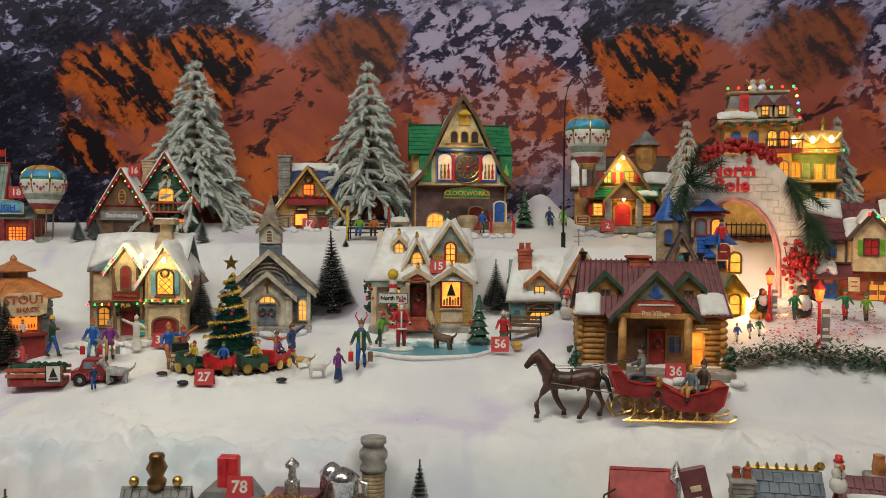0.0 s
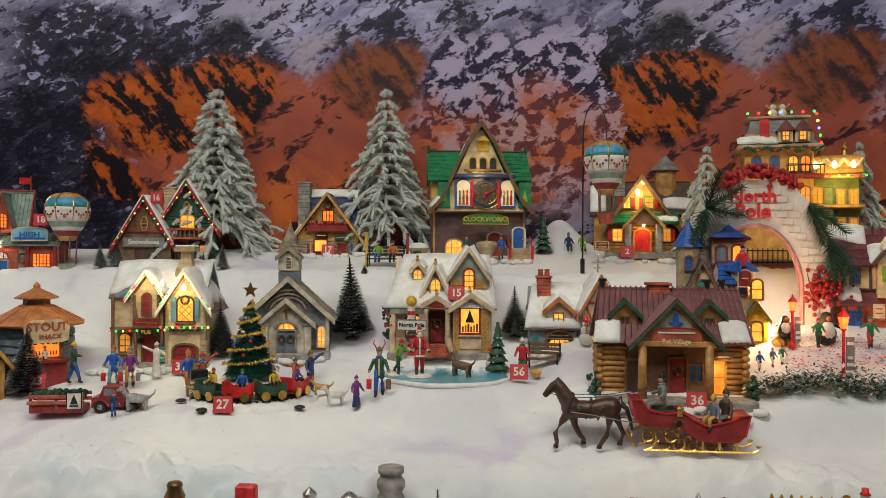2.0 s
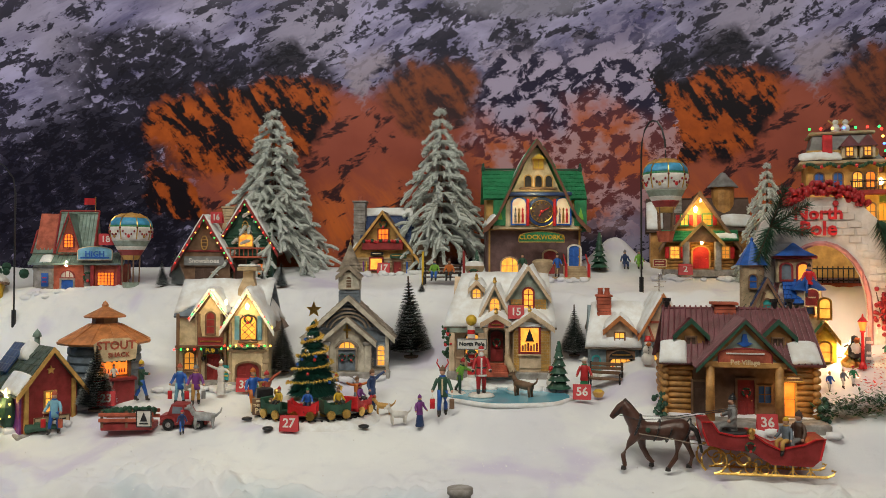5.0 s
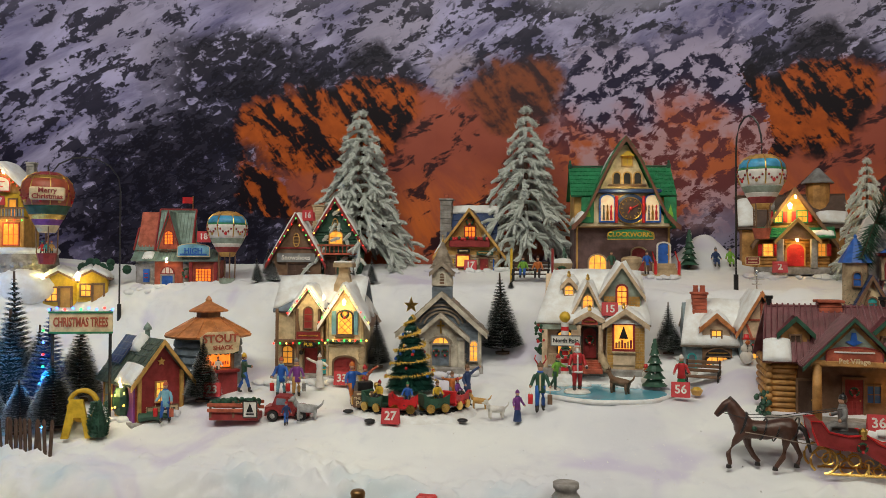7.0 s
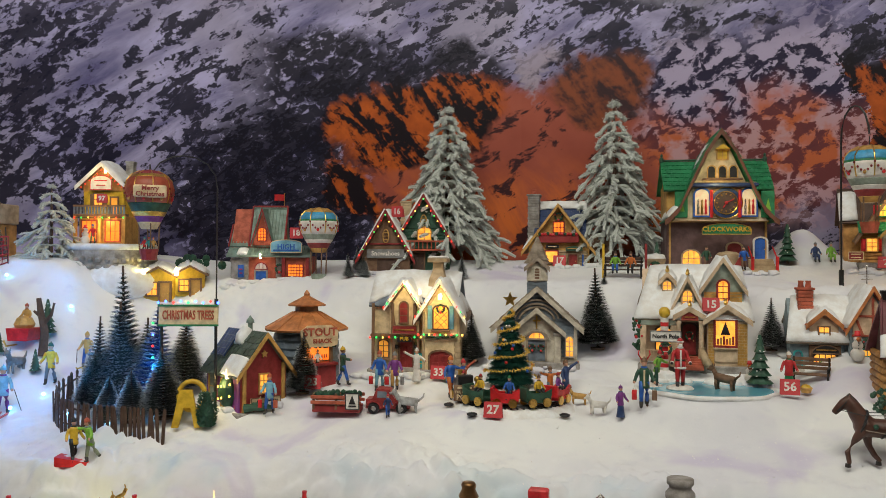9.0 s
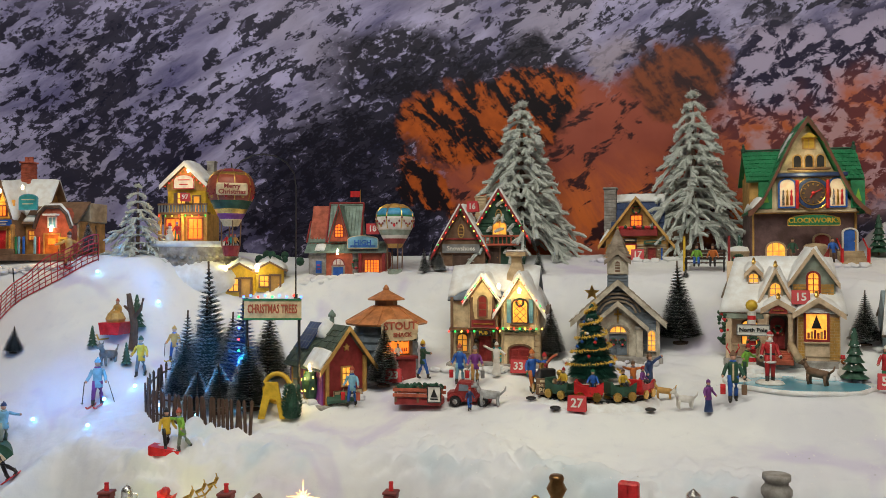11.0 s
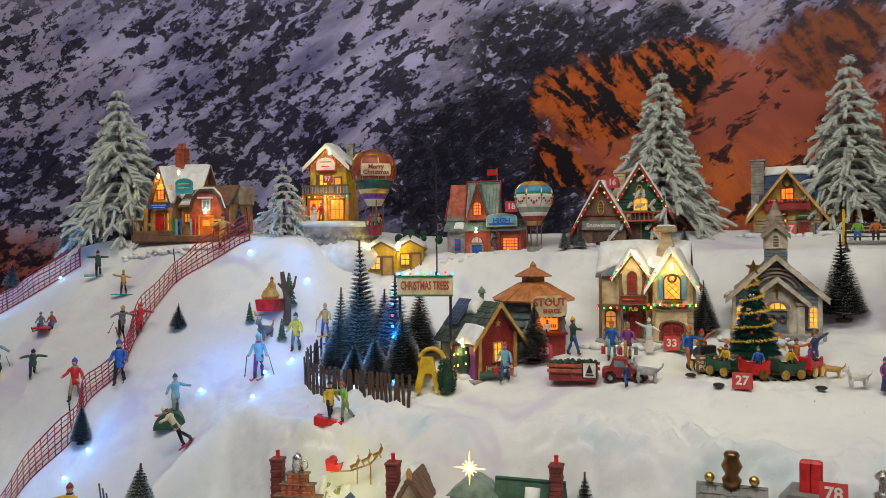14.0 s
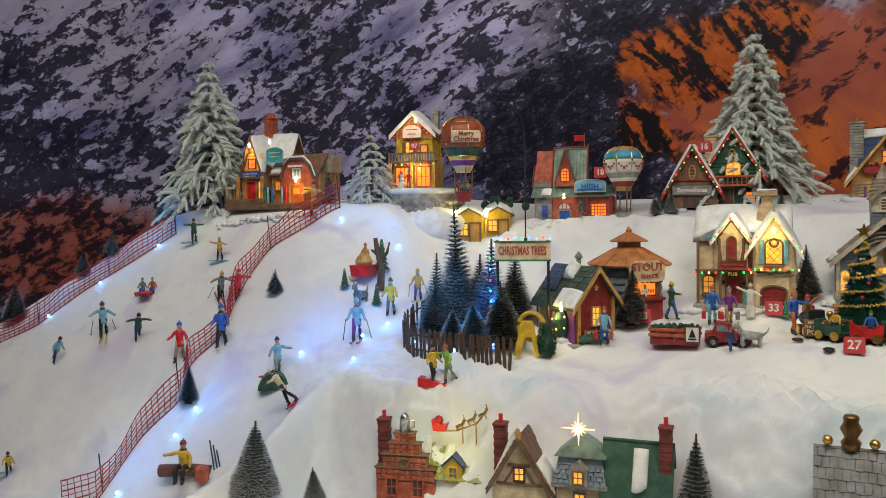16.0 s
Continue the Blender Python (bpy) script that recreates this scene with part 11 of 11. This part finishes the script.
    ball(bm, (0.04, 0.03, 0.215), 0.005, 8)
    part("gilt_ridge", bm, GOLD, h)
    bm = B()
    for i in range(60):
        f = i / 60
        ball(bm, (-0.036 + 0.072 * f, -0.004, 0.184 - 0.01 * abs(math.sin(f * 2 * math.pi))), random.uniform(0.003, 0.005), 5)
    part("garland", bm, DKGREEN, h)
    chimney(h, -0.045, 0.01, 0.1, 0.2, 0.022, GREYSTONE, 2)
    h = front_house(0.49, 0.71, 0.05, 0.05, 0.165, 0.2, BRICK, MAROON, -8, "maroon_roofed_house", "maroon tiled house with snow on its roof", True, (6, 4))
    cap(h, (-0.03, -0.006, 0.16), (0.03, -0.006, 0.16), (0.03, 0.025, 0.204), (-0.03, 0.025, 0.204), 0.005, 130, (0.1, 0.9), (0.1, 0.6))
    snowman(0.449, 0.70, 0.036, 1.172)
    h = thing("pot_house", "stone chimney stack with two terracotta pots", "model house", 0.525, 0.745, 0.975, 0, "front street houses")
    wall(h, -0.02, 0.02, 0, 0.03, 0, 0.2, GREYSTONE)
    for x in (-0.009, 0.009):
        part("chimney_pot", lathe(B(), [(0.006, 0.2), (0.0075, 0.208), (0.006, 0.218), (0.0065, 0.222), (0.004, 0.222)], 10, (x, 0.012, 0)), COPPER, h)


front_street()

# ---- lit porches and interiors ----
for p, e, c, s in (((-0.435, 1.045, 1.385), 0.05, (1.0, 0.72, 0.25), 0.004), ((-0.487, 1.06, 1.405), 0.03, (1.0, 0.75, 0.3), 0.004), ((0.327, 1.415, 1.562), 0.07, (1.0, 0.68, 0.18), 0.004), ((0.335, 1.41, 1.498), 0.03, (1.0, 0.6, 0.15), 0.004),
                   ((-0.622, 0.965, 1.292), 0.006, (1.0, 0.4, 0.08), 0.006), ((-1.10, 1.185, 1.43), 0.06, (1.0, 0.8, 0.2), 0.004), ((-1.03, 1.19, 1.42), 0.04, (1.0, 0.8, 0.25), 0.004), ((-1.215, 1.19, 1.53), 0.05, (1.0, 0.6, 0.15), 0.005), ((-1.225, 1.18, 1.63), 0.03, (1.0, 0.7, 0.2), 0.005),
                   ((-1.55, 1.02, 1.575), 0.03, (1.0, 0.65, 0.15), 0.005), ((-1.415, 1.02, 1.487), 0.04, (1.0, 0.5, 0.1), 0.005), ((0.365, 0.935, 1.29), 0.015, (1.0, 0.55, 0.12), 0.005), ((0.478, 1.085, 1.35), 0.45, (1.0, 0.58, 0.25), 0.006),
                   ((0.645, 1.275, 1.575), 0.09, (1.0, 0.75, 0.15), 0.005), ((0.56, 1.29, 1.565), 0.04, (1.0, 0.6, 0.15), 0.005), ((0.532, 0.955, 1.36), 0.03, (1.0, 0.25, 0.05), 0.006), ((0.495, 1.045, 1.37), 0.02, (1.0, 0.25, 0.05), 0.006),
                   ((-0.735, 0.885, 1.262), 0.03, (1.0, 0.75, 0.25), 0.004), ((-0.80, 0.64, 1.115), 0.05, (0.95, 0.9, 0.2), 0.006), ((0.02, 1.375, 1.60), 0.03, (1.0, 0.8, 0.35), 0.005), ((-0.885, 1.255, 1.465), 0.015, (1.0, 0.8, 0.5), 0.004), ((-0.60, 0.655, 1.145), 0.02, (1.0, 0.7, 0.35), 0.004)):
    lamp("house_light", "POINT", p, e * 1.4, c, s)

h = thing("iron_fence", "black iron railing on a red base behind the arch", "fence", 0.525, 1.262, ground_z(0.525, 1.262) - 0.002, 0)
part("base", box(B(), -0.05, 0.05, -0.004, 0.004, 0, 0.012, 0.001), BRICK, h)
for i in range(12):
    part("bar", tube(B(), [(-0.046 + i * 0.0083, 0, 0.01), (-0.046 + i * 0.0083, 0, 0.04)], 0.001, 5), BLACK, h)
for z in (0.016, 0.036):
    part("rail", tube(B(), [(-0.05, 0, z), (0.05, 0, z)], 0.0012, 5), BLACK, h)
part("gate_post", box(B(), -0.058, -0.05, -0.005, 0.005, 0, 0.05, 0.001), GREYSTONE, h)
lantern(h, -0.054, 0, 0.05, 1.6)


# ---- direction board by the train ----
h = thing("direction_board", "brown wooden board lettered for the pole with gold knob", "sign", -0.352, 0.935, ground_z(-0.352, 0.935), 12)
part("post", tube(B(), [(0.018, 0.002, -0.004), (0.018, 0.002, 0.034)], 0.003, 7), OCHRE, h)
part("knob", ball(B(), (0.018, 0.002, 0.038), 0.005, 10), GOLD, h, smooth=True)
s = part("board", box(B(), -0.016, 0.016, -0.003, 0.0, 0.006, 0.03, 0.001), TIMBER, h)
lettering("POLE", 0.0105, CREAM, s, Matrix.Translation((0, -0.0036, 0.012)))
lettering("THE NORTH", 0.0052, CREAM, s, Matrix.Translation((0, -0.0036, 0.0195)))
bars(s, 0.03, [(-0.35, 0.35, 0.026)], CREAM, Matrix.Translation((0, -0.003, 0)), 0.003)
for x, y in ((-0.33, 0.892), (-0.375, 0.93), (-0.205, 0.93)):
    ob = obj("pebble", ball(B(), (0, 0, 0), 0.008, 10, 0.35), BLACK, True)
    ob.matrix_world = pose(x, y, ground_z(x, y) + 0.0005)
    tagged(ob, "flat black pebble on the snow by the train", "pebble", "black pebbles")


# ---- cotton drifts round the house bases, and loose glitter ----
def drifts():
    rnd = random.Random(7)
    bm = B()
    for x, y, w, d, rz in ((-0.487, 1.065, 0.19, 0.02, 8), (-0.281, 1.108, 0.16, 0.01, 4), (-0.012, 1.10, 0.18, 0.01, 0), (0.186, 1.17, 0.16, 0.02, -4), (0.304, 0.915, 0.21, 0.01, -2), (-0.868, 1.275, 0.18, 0.01, 16), (-0.597, 1.36, 0.2, 0.01, 8),
                           (-0.292, 1.44, 0.17, 0.01, 3), (0.016, 1.385, 0.21, 0.01, -1), (0.335, 1.41, 0.19, 0.01, -4), (-1.487, 1.02, 0.27, 0.01, 10), (-0.70, 0.915, 0.12, 0.02, 20), (-0.66, 0.985, 0.12, 0.01, 20)):
        for i in range(int(w / 0.007)):
            f = rnd.uniform(-0.5, 0.5)
            a = radians(rz)
            o = rnd.gauss(0, 0.007)
            px, py = x + f * w * math.cos(a) + o * math.sin(a), y + f * w * math.sin(a) - abs(o)
            r = rnd.uniform(0.005, 0.012)
            p = V(px, py, ground_z(px, py) - 0.001)
            n0 = len(bm.verts)
            ball(bm, p, r, 9, 0.55)
            bm.verts.ensure_lookup_table()
            for v in bm.verts[n0:]:
                v.co += (v.co - p) * 0.5 * noise.noise(v.co * 160)
    ob = obj("snow_drift", bm, SNOW, True)
    tagged(ob, "soft white cotton snow heaped against the models", "snow", kind="stuff")
    bm = B()
    for i in range(1500):
        x, y = rnd.uniform(-1.05, 0.6), rnd.uniform(0.74, 0.93) if rnd.random() < 0.8 else rnd.uniform(0.93, 1.1)
        p = V(x, y, snow_height(x, y) + 0.0012)
        s, t = rnd.uniform(0.0006, 0.0016), rnd.uniform(0, 6.28)
        k = V(rnd.gauss(0, 0.5), rnd.gauss(0, 0.5), 0)
        bm.faces.new([bm.verts.new(p + V(s * math.cos(t + q), s * math.sin(t + q), s * (k.x * math.cos(t + q) + k.y * math.sin(t + q)))) for q in (0, 2.1, 4.2)])
    tagged(obj("glitter", bm, paint("glitter_flake", (0.86, 0.86, 0.88), 0.3, 0.05)), "fine silver glitter flakes scattered over the snow", "glitter", kind="stuff")


drifts()
